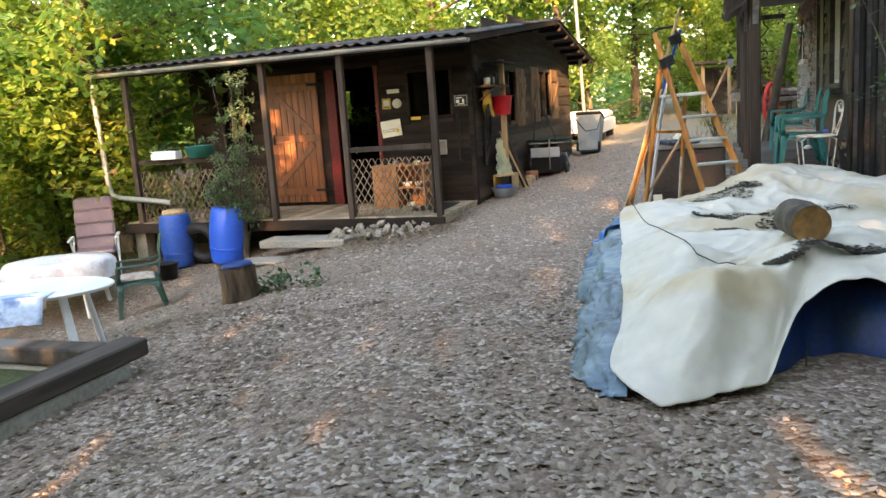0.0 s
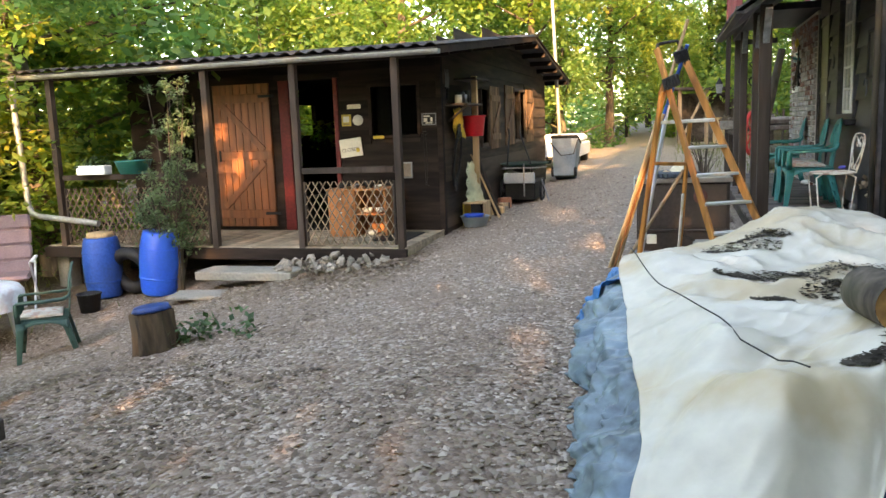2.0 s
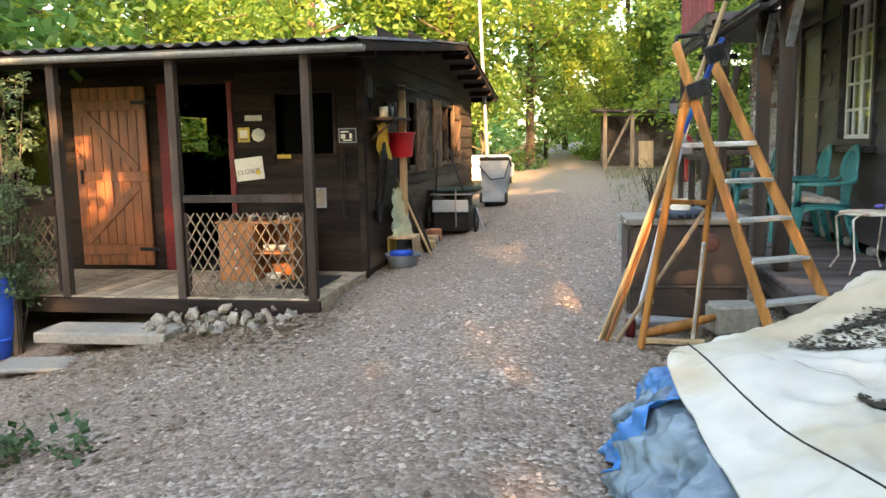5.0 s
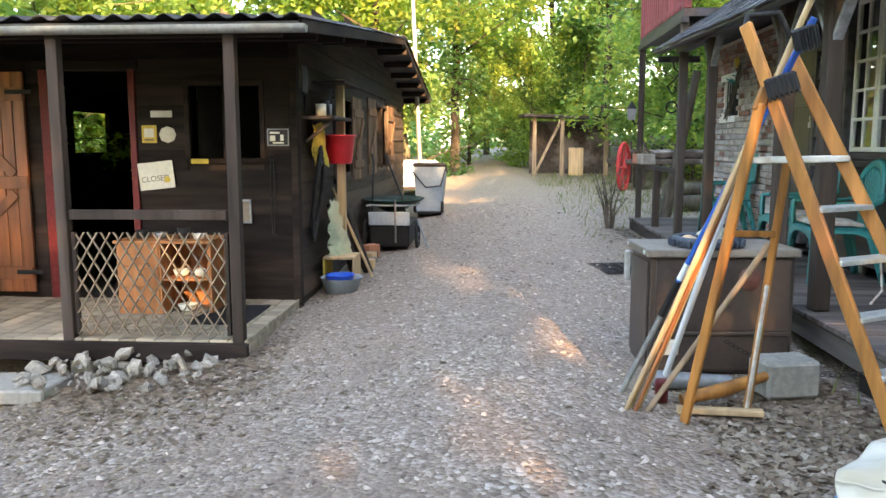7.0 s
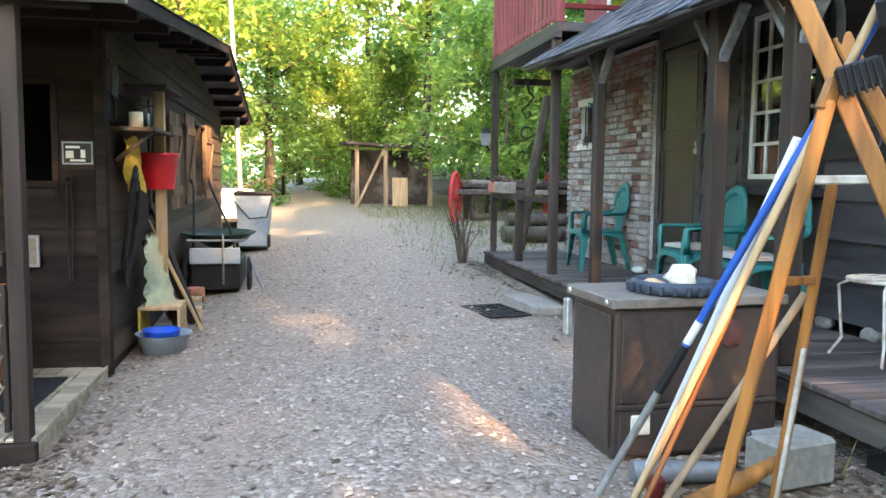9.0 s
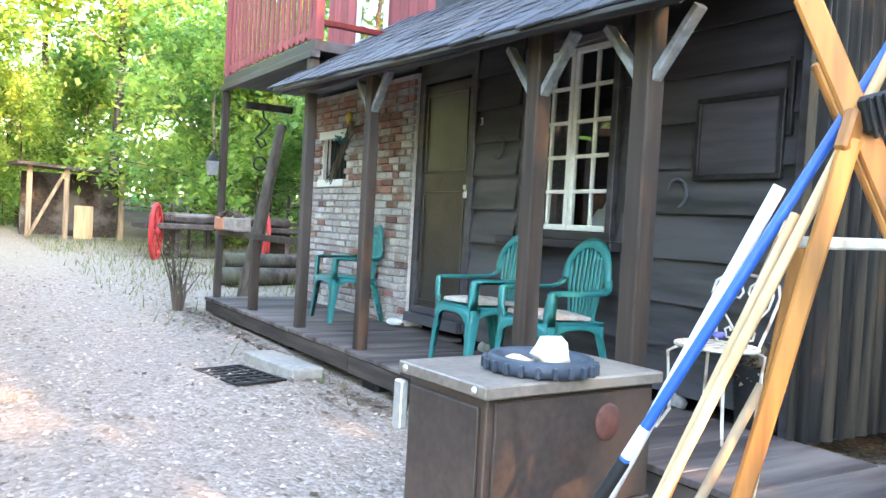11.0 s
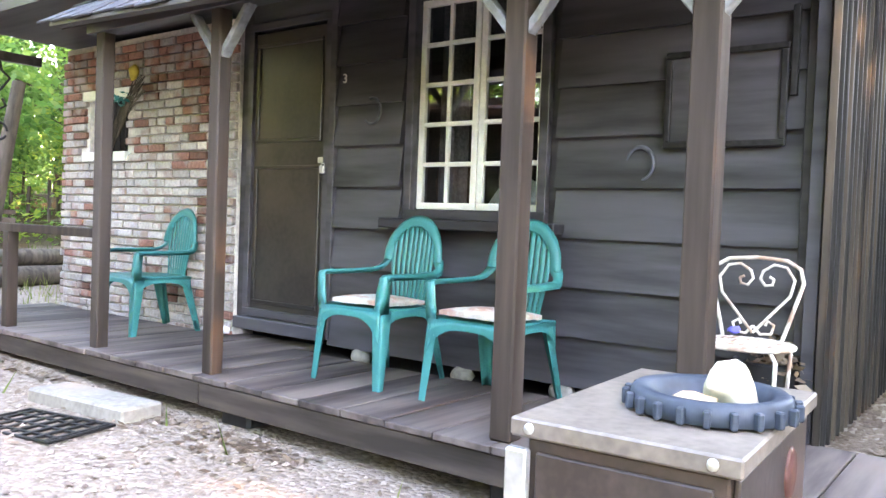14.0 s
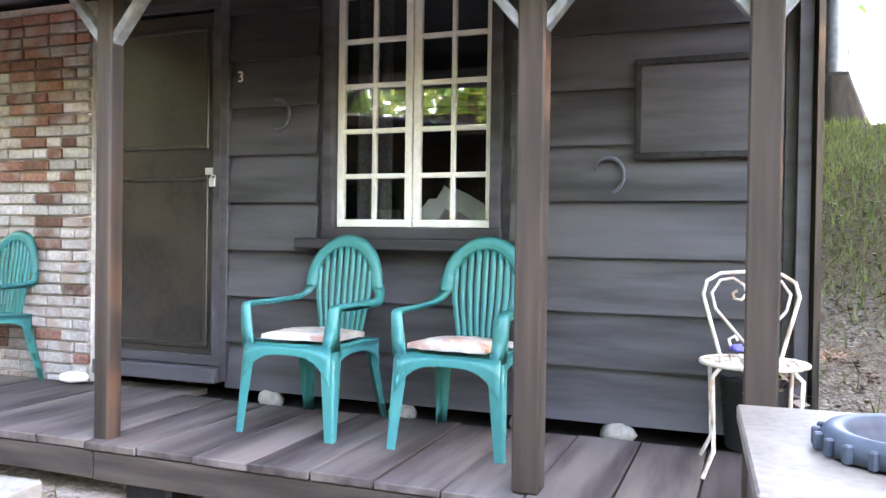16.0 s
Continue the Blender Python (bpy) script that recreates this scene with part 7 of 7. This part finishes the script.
for i in range(16):
    rnd = random.Random(60 + i)
    x = 4.2 + 0.42 * i
    fence_top = lift(x, 23.6)
    whole("fence_post", Shape().tube([(0, 0, -0.1), (rnd.uniform(-0.05, 0.05), 0, rnd.uniform(0.9, 1.3))], 0.04, 7), POST_WOOD, "weathered grey fence stake", "post", "fence stakes", m=pose(x, 23.6 + rnd.uniform(-0.2, 0.2), fence_top))
for k, (a, b, r) in enumerate((((0, 0, 0.14), (2.2, 0.2, 0.14), 0.14), ((0.1, 0.3, 0.14), (2.3, 0.45, 0.14), 0.14), ((0.1, 0.15, 0.37), (2.2, 0.3, 0.37), 0.12))):
    whole("felled_log", Shape().tube([a, b], [r, r * 0.9], 12), BARK, "felled log stacked beyond the porch", "log", "felled logs", m=pose(3.4, 15.6, lift(4, 15.6)))
t = thing("leaning_pole", pose(2.95, 13.1, lift(3, 13.1), 0, 12, 20), "stout grey pole leaning by the brick wall", "pole")
part("pole", Shape().tube([(0, 0, -0.05), (0, 0, 2.3)], [0.09, 0.06], 12), BARK, t)
# tools on the bank
t = thing("wheelbarrow", pose(6.6, 6.15, lift(6.6, 6.15), 0, 0, 10), "rusty barrow frame under a green sheet", "barrow")
part("frame", Shape().tube([(-0.9, -0.1, 0.1), (0.4, 0.0, 0.45), (1.0, 0.1, 0.5)], 0.03, 8).tube([(-0.6, 0.4, 0.45), (0.6, -0.2, 0.1)], 0.025, 8), material("rusty_red_metal", (0.22, 0.07, 0.05), 0.8, bump=0.3), t)
part("sheet", Shape().sheet([[(0.2 + 0.8 * j / 8, -0.2 + 0.5 * i / 6, 0.5 - 0.12 * abs(i - 3) / 3 + 0.04 * math.sin(j * 2 + i)) for j in range(9)] for i in range(7)], 0.006), material("grey_green_sheet", (0.22, 0.28, 0.22), 0.6, bump=0.2), t)

# ---- trees and woods ----
def make_tree(height, trunk_r, spread, leaves, size, mat, seed, label, low=0.3, lean=0.05):
    rnd = random.Random(seed)
    t = thing("tree", pose(0, 0, 0), label, "tree", "woodland trees")
    s = Shape()
    top = Vector((rnd.uniform(-1, 1) * lean * height, rnd.uniform(-1, 1) * lean * height, height * 0.92))
    path, rs = [], []
    for i in range(9):
        f = i / 8
        path.append(Vector((top.x * f * f + 0.08 * rnd.uniform(-1, 1), top.y * f * f + 0.08 * rnd.uniform(-1, 1), top.z * f - 0.3 * (i == 0))))
        rs.append(trunk_r * (1.25 if i == 0 else 1 - 0.88 * f))
    s.tube(path, rs, 9)
    clumps = []
    for i in range(15):
        f = low + (0.97 - low) * (i + rnd.random() * 0.6) / 15
        base = path[min(8, int(f * 8))].lerp(path[min(8, int(f * 8) + 1)], f * 8 % 1)
        ang = i * 2.4 + rnd.uniform(-0.4, 0.4)
        reach = spread * (0.55 + 0.6 * math.sin(math.pi * min(1, (f - low) / (1 - low) * 0.8 + 0.2))) * rnd.uniform(0.7, 1.15)
        end = base + Vector((math.cos(ang) * reach, math.sin(ang) * reach, height * rnd.uniform(0.02, 0.16)))
        midp = base.lerp(end, 0.5) + Vector((0, 0, rnd.uniform(0, 0.3)))
        s.tube([base, midp, end], [trunk_r * 0.38 * (1.1 - f), trunk_r * 0.22 * (1.1 - f), 0.012], 6, False)
        for q in (0.35, 0.65, 1.0):
            c = base.lerp(end, q) + Vector((rnd.gauss(0, 0.3), rnd.gauss(0, 0.3), rnd.gauss(0, 0.35)))
            clumps.append((c, spread * rnd.uniform(0.22, 0.42)))
    clumps.append((path[8], spread * 0.45))
    part("trunk", s, BARK, t)
    c = Shape()
    leaf_cloud(c, clumps, leaves, size, rnd)
    part("crown", c, mat, t)
    return t


PROTO = [
    make_tree(11, 0.17, 3.0, 11000, 0.21, LEAF_GREEN, 1, "tall broadleaf woodland tree with green crown", 0.18),
    make_tree(13, 0.20, 3.4, 11000, 0.22, LEAF_GOLD, 2, "broadleaf woodland tree with yellowing, sun-bright leaves", 0.22),
    make_tree(7, 0.09, 2.2, 9000, 0.17, LEAF_GREEN, 3, "young green woodland tree with low branches", 0.05),
    make_tree(12, 0.16, 2.6, 8000, 0.22, LEAF_GOLD, 4, "slender woodland tree with gold-green leaves", 0.35),
    make_tree(5, 0.06, 1.9, 8000, 0.15, LEAF_GOLD, 5, "small yellow-green understorey tree", 0.02),
]
# places: (x, y, kind, scale); the first five stand for the first trees themselves
PLACES = [(-8.2, 8.6, 0, 1.0), (-10.5, 12.5, 1, 1.0), (6.5, 27.0, 2, 1.0), (-3.0, 24.5, 3, 1.0), (-9.5, 10.0, 4, 1.0)]
rnd = random.Random(77)
# left woods: only gold-leaved kinds, their bright colour standing in for sun
for x, y in ((-15, 9), (-13.5, 15), (-17, 3), (-11, 18), (-16, 20), (-9, 21), (-20, 12), (-22, 7), (-7, 23)):
    PLACES.append((x, y, rnd.choice((1, 1, 3, 4, 3)), rnd.uniform(0.85, 1.15)))
for x, y in ((-5, 27), (-1, 31), (4.5, 31), (8, 32), (11, 27), (3, 37), (-4, 36), (-9, 30), (9, 38), (14, 33), (0, 43), (6, 45), (-8, 42), (13, 42), (-13, 27), (-15, 36), (18, 28), (10, 22), (13.5, 24), (17, 21)):
    PLACES.append((x, y, rnd.choice((0, 0, 1, 2, 3)), rnd.uniform(0.9, 1.25)))
for x, y in ((5.6, 24.2), (1.8, 30.5), (7.3, 25.5), (-2.6, 29), (8.8, 20.5), (-7.5, 13.5), (-8.6, 17), (-11, 9.2), (9.5, 30), (-0.5, 35), (4, 34)):
    PLACES.append((x, y, rnd.choice((2, 4)), rnd.uniform(0.8, 1.3)))
# the last five are out of view, added to shade the bank
for x, y in ((14, 13), (20, 12), (20, 15), (19, -4), (13, 18), (10.5, 2.2), (9.5, 9.6), (12.5, 8.3), (8.2, -0.5), (12, -2)):
    PLACES.append((x, y, rnd.choice((0, 3)), rnd.uniform(0.9, 1.2)))
# unseen pair added behind the start, for reflections in the panes
for x, y in ((4, -13), (11, -12)):
    PLACES.append((x, y, rnd.choice((0, 1)), rnd.uniform(0.9, 1.0)))
for k in range(46):
    a = rnd.uniform(0, 1)
    x, y = (rnd.uniform(-16, -8), rnd.uniform(-4, 26)) if k % 2 else (rnd.uniform(-14, 15), rnd.uniform(27, 44))
    if abs(x - 0.2) < 2.2 and y < 34:
        continue
    # gold kind alone on the left, to look sunlit by its colour
    PLACES.append((x, y, rnd.choice((4, 4) if x < -7 else (2, 4)), rnd.uniform(0.5, 1.0)))
for i, (x, y, k, sc) in enumerate(PLACES):
    m = pose(x, y, lift(x, y), 0, 0, (i * 137) % 360)
    if i < 5:
        PROTO[k].matrix_world = m
    else:
        copy_thing(PROTO[k], m @ Matrix.Scale(1, 4)).scale = (sc, sc, sc * (0.95 + 0.1 * (i % 3)))

# far woods all round
rnd = random.Random(5)
s = Shape()
for i in range(150):
    a = 2 * math.pi * i / 150 + rnd.uniform(-0.02, 0.02)
    if a > 5.75 or a < 0.12:
        continue
    r = rnd.uniform(50, 62)
    x, y = r * math.cos(a), 12 + r * math.sin(a)
    z0, h = lift(x, y), rnd.uniform(9, 15)
    s_cl = [(Vector((x + rnd.gauss(0, 1.6), y + rnd.gauss(0, 1.6), z0 + h * rnd.random() ** 0.9)), rnd.uniform(1.2, 2.4)) for _ in range(9)]
    leaf_cloud(s, s_cl, 1000, 0.6, rnd)
    leaf_cloud(s, [(Vector((x * 0.8, 12 + (y - 12) * 0.8, lift(x * 0.8, 12 + (y - 12) * 0.8) + 0.8)), 2.6), (Vector((x * 0.9, 12 + (y - 12) * 0.9, lift(x, y) + 1.6)), 2.4)], 500, 0.4, rnd)
whole("far_woods", s, LEAF_GREEN, "distant green woods closing the clearing", "woods", kind="stuff")

# unseen leaf screen added behind the start of the walk: it shades the yard and lets the low sun through in a few gaps,
# aimed at chosen spots
GAPS = [(-4.65, 8.4, 1.35, 0.16), (-4.55, 8.4, 0.75, 0.24), (-4.3, 8.4, 1.0, 0.14), (-3.62, 8.4, 0.6, 0.14), (0.04, 9.25, 0.06, 0.30), (0.8, 6.85, 0.06, 0.26), (0.50, 5.1, 0.05, 0.28), (-0.9, 21.0, 0.3, 0.8),
        (0.93, 2.35, 0.05, 0.20), (0.88, 2.9, 0.05, 0.16), (2.45, -0.2, 0.05, 0.18), (2.5, 9.0, 2.0, 0.04), (2.5, 7.0, 1.95, 0.04), (3.75, 6.08, 2.25, 0.08), (4.2, 6.08, 2.1, 0.06), (-1.3, 9.3, 1.4, 0.12)]
rnd = random.Random(12)
shade_grove = thing("thicket", pose(0, 0, 0), "unseen leafy thicket added to shade the yard", "thicket")
stems = Shape()
for k in range(26):
    x, y = rnd.uniform(-2.4, 24), rnd.uniform(-9.5, -7.5)
    stems.tube([(x, y, lift(x, y) - 0.2), (x + rnd.gauss(0, 0.2), y, 4), (x + rnd.gauss(0, 0.5), y + rnd.gauss(0, 0.3), rnd.uniform(8, 10))], [0.10, 0.07, 0.02], 7)
part("stem", stems, BARK, shade_grove)
vs, fs = [], []
for _ in range(83000):
    p = Vector((rnd.uniform(-4.4, 24), rnd.uniform(-10, -7), -0.4 + 12.6 * rnd.random() ** 0.9))
    if p.x < -2.6 and p.z > 6.4:
        continue
    if _ % 50 == 0:      # extra leaves added to plug a sun leak
        p = Vector((rnd.gauss(4.6, 0.4), rnd.gauss(-8.5, 0.4), rnd.gauss(4.35, 0.3)))
    if p.z > 10.6 + 1.4 * noise.noise(Vector((p.x * 0.35, 0, 3))):
        continue
    keep = True
    for gx, gy, gz, gr in GAPS:
        d = p - Vector((gx, gy, gz))
        if (d - TO_SUN * d.dot(TO_SUN)).length < gr * 0.8 + 0.07:
            keep = False
            break
    if not keep:
        continue
    a = Vector((rnd.gauss(0, 1), rnd.gauss(0, 1), rnd.gauss(-0.25, 0.6))).normalized()
    b = a.cross(Vector((rnd.gauss(0, 0.5), rnd.gauss(0, 0.5), 1))).normalized()
    L = 0.34 * rnd.uniform(0.7, 1.3)
    k = len(vs)
    vs += [p - a * L * 0.5, p + b * L * 0.32, p + a * L * 0.5, p - b * L * 0.32]
    fs.append((k, k + 1, k + 2, k + 3))
part("foliage", Shape().put(vs, fs), LEAF_GREEN, shade_grove)

# ivy-grown trunk beside the porch
t = thing("tree", pose(-7.35, 7.7, lift(-7.3, 7.7) - 0.2), "old leaning trunk overgrown with ivy beside the porch", "tree")
path = [Vector((0.25, 0, 0)), Vector((0.05, 0, 1.2)), Vector((-0.2, 0.1, 2.4)), Vector((-0.55, 0.2, 3.6)), Vector((-0.8, 0.3, 6.0))]
part("trunk", Shape().tube(path, [0.2, 0.16, 0.14, 0.13, 0.08], 12).tube([path[3], path[3] + Vector((0.9, -0.5, 0.9)), path[3] + Vector((2.3, -1.4, 1.1))], [0.08, 0.05, 0.01], 8, False), BARK, t)
c = Shape()
leaf_cloud(c, [(path[i].lerp(path[i + 1], f), 0.24) for i in range(3) for f in (0, 0.25, 0.5, 0.75)], 1500, 0.09, rnd)
part("ivy", c, IVY, t)
c = Shape()
leaf_cloud(c, [(path[3] + Vector((1.0 + rnd.uniform(-0.6, 1.9), -0.7 + rnd.uniform(-0.8, 0.6), 0.75 + rnd.uniform(-0.5, 0.7))), 0.4) for _ in range(22)], 3600, 0.10, rnd)
part("crown", c, LEAF_GREEN, t)

t = thing("tree", pose(13.6, 5.16, lift(13.6, 5.3) - 0.2), "grey-trunked tree on the bank with sparse leaves", "tree")
part("trunk", Shape().tube([(0.0, -0.3, 0), (0.1, -0.05, 1.0), (0.0, 0.2, 2.2), (-0.1, 0.35, 4.0), (0, 0.5, 7.5)], [0.36, 0.26, 0.21, 0.18, 0.1], 12), POST_WOOD, t)
c = Shape()
leaf_cloud(c, [(Vector((rnd.uniform(-1.5, 1.5), rnd.uniform(-2.4, 1.5), rnd.uniform(3.2, 7.0))), 0.6) for _ in range(16)], 1300, 0.16, rnd)
part("crown", c, LEAF_GREEN, t)

# ---- ground cover ----
rnd = random.Random(101)
vs, fs = [], []
for _ in range(46000):
    if rnd.random() < 0.5:
        x, y = rnd.uniform(-6, 5), -3.5 + 26 * rnd.random() ** 1.5
    else:
        x, y = rnd.choice(((rnd.uniform(0.9, 4.2), rnd.uniform(-2.5, 6.0)), (rnd.gauss(-1.9, 0.8), rnd.gauss(6.3, 0.5)), (rnd.gauss(2.1, 0.2), rnd.uniform(8, 13)), (rnd.uniform(-3, -0.3), rnd.uniform(-2.5, 3)), (rnd.uniform(1.5, 2.6), rnd.uniform(4.0, 5.8)), (rnd.uniform(4.0, 11), rnd.uniform(3.5, 6.0)), (rnd.uniform(4.0, 11), rnd.uniform(3.5, 6.0))))
    if (-6.45 < x < -1.28 and 6.8 < y < 17.1) or (2.38 < x < 3.45 and y > 5.06 and y < 12.7) or (3.4 < x < 8 and 6.05 < y < 12.7) or (1.6 < x < 4.7 and 0.6 < y < 3.6):
        continue
    if -1.0 < x < 2.2 and y > 2.5 and not (x > 1.4 and y < 5.8) and rnd.random() < 0.88:
        continue
    L, w, a = rnd.uniform(0.014, 0.04), rnd.uniform(0.009, 0.022), rnd.uniform(0, 6.28)
    c = Vector((x, y, fine_lift(x, y) + rnd.uniform(0.003, 0.012)))
    u, v = Vector((math.cos(a), math.sin(a), rnd.uniform(-0.35, 0.35))) * L, Vector((-math.sin(a), math.cos(a), rnd.uniform(-0.35, 0.35))) * w
    k = len(vs)
    vs += [c - u, c + v, c + u, c - v]
    fs.append((k, k + 1, k + 2, k + 3))
whole("fallen_leaves", Shape().put(vs, fs), LEAF_LITTER, "dry brown and pale fallen leaves", "leaves", kind="stuff")

PEBBLE = bpy.data.materials.new("pebbles")
PEBBLE.use_nodes = True
_n, _l = PEBBLE.node_tree.nodes, PEBBLE.node_tree.links
_g, _r = _n.new("ShaderNodeNewGeometry"), _n.new("ShaderNodeValToRGB")
_r.color_ramp.elements[0].color, _r.color_ramp.elements[1].color = (0.14, 0.103, 0.083, 1), (0.46, 0.375, 0.305, 1)
_l.new(_g.outputs["Random Per Island"], _r.inputs[0])
_l.new(_r.outputs[0], _n["Principled BSDF"].inputs["Base Color"])
_n["Principled BSDF"].inputs["Roughness"].default_value = 0.95
_n["Principled BSDF"].inputs["Specular IOR Level"].default_value = 0.15
vs, fs = [], []
for _ in range(26000):
    x, y = rnd.gauss(0.3, 1.8), -3.5 + 20 * rnd.random() ** 1.7
    if (-6.45 < x < -1.28 and 6.8 < y < 17.1) or (x > 2.38 and 5.06 < y < 12.7) or (x > 1.6 and 0.6 < y < 3.6):
        continue
    r = 0.006 + 0.016 * rnd.random() ** 2.5
    c = Vector((x, y, fine_lift(x, y) + r * 0.25))
    a = rnd.uniform(0, 6.28)
    u, v = Vector((math.cos(a), math.sin(a), rnd.uniform(-0.2, 0.2))) * r * rnd.uniform(1, 1.6), Vector((-math.sin(a), math.cos(a), rnd.uniform(-0.2, 0.2))) * r
    w = Vector((0, 0, r * 0.7))
    k = len(vs)
    vs += [c + u, c + v, c - u, c - v, c + w + (u + v) * 0.2, c - w]
    fs += [(k, k + 1, k + 4), (k + 1, k + 2, k + 4), (k + 2, k + 3, k + 4), (k + 3, k, k + 4)]
whole("gravel", Shape().put(vs, fs), PEBBLE, "grey and cream crushed stone", "gravel", kind="stuff")

# grass and seedlings at the edges
vs, fs = [], []
for _ in range(15000):
    cx, cy, sx, sy = rnd.choice(((9.5, 5.5, 1.2, 1.2), (11.5, 4.6, 0.8, 1.2), (12, 5, 0.6, 1.5), (4.2, 17, 1.6, 2.5), (2.6, 24, 2.5, 1.5), (-9, 6, 1.5, 4), (9, 6, 3, 3), (-8.5, 10, 1.2, 4)))
    x, y = rnd.gauss(cx, sx), rnd.gauss(cy, sy)
    if (-6.45 < x < -1.28 and 6.8 < y < 17.1) or (2.38 < x < 8.1 and 6.0 < y < 12.8) or abs(x) < 1.6:
        continue
    h, a = rnd.uniform(0.06, 0.22), rnd.uniform(0, 6.28)
    c = Vector((x, y, fine_lift(x, y) - 0.01))
    u = Vector((math.cos(a), math.sin(a), 0)) * 0.008
    tip = c + Vector((rnd.gauss(0, 0.05), rnd.gauss(0, 0.05), h))
    k = len(vs)
    vs += [c - u, c + u, tip]
    fs.append((k, k + 1, k + 2))
whole("grass", Shape().put(vs, fs), GRASS, "thin dry grass tufts", "grass", kind="stuff")

# bricks
rnd = random.Random(8)
z, course, made = BZ0 + 0.006, 0, 0
unit = {}
for mat in (BRICK, BRICK_PALE):
    unit[mat.name] = [Shape().box(-0.022, 0.05, 0.0, w, 0.0, 0.058, 0.006).mesh("brick", mat) for w in (0.105, 0.205)]
rest = {BRICK.name: Shape(), BRICK_PALE.name: Shape()}
while z < BZ1 - 0.05:
    y = BY0 + 0.004 - (0.107 if course % 2 else 0.0)
    while y < BY1 - 0.02:
        half = rnd.random() < 0.22
        w = 0.105 if half else 0.205
        y0, y1 = max(y, BY0 + 0.004), min(y + w, BY1)
        inside = y1 > BWIN[0] and y0 < BWIN[1] and z + 0.058 > BWIN[2] - 0.02 and z < BWIN[3] + 0.07
        if y1 - y0 > 0.05 and not inside:
            h = (z - BZ0) / (BZ1 - BZ0)
            mat = BRICK_PALE if rnd.random() < (0.88 - 0.75 * max(0, h - 0.45) / 0.55) else BRICK
            if abs(y1 - y0 - w) < 1e-6 and made < 300 and y < 12.2:
                ob = part("brick", unit[mat.name][0 if half else 1], mat, brick_wall)
                ob.location = (BX + rnd.uniform(-0.004, 0.006), y0, z + rnd.uniform(-0.002, 0.002))
                made += 1
            else:
                dx = rnd.uniform(-0.004, 0.006)
                rest[mat.name].box(BX - 0.022 + dx, BX + 0.05, y0, y1, z, z + 0.058, 0.006)
        y += w + 0.011
    z += 0.070
    course += 1
for mat in (BRICK, BRICK_PALE):
    tagged(part("bricks", rest[mat.name], mat, brick_wall), kind="stuff")
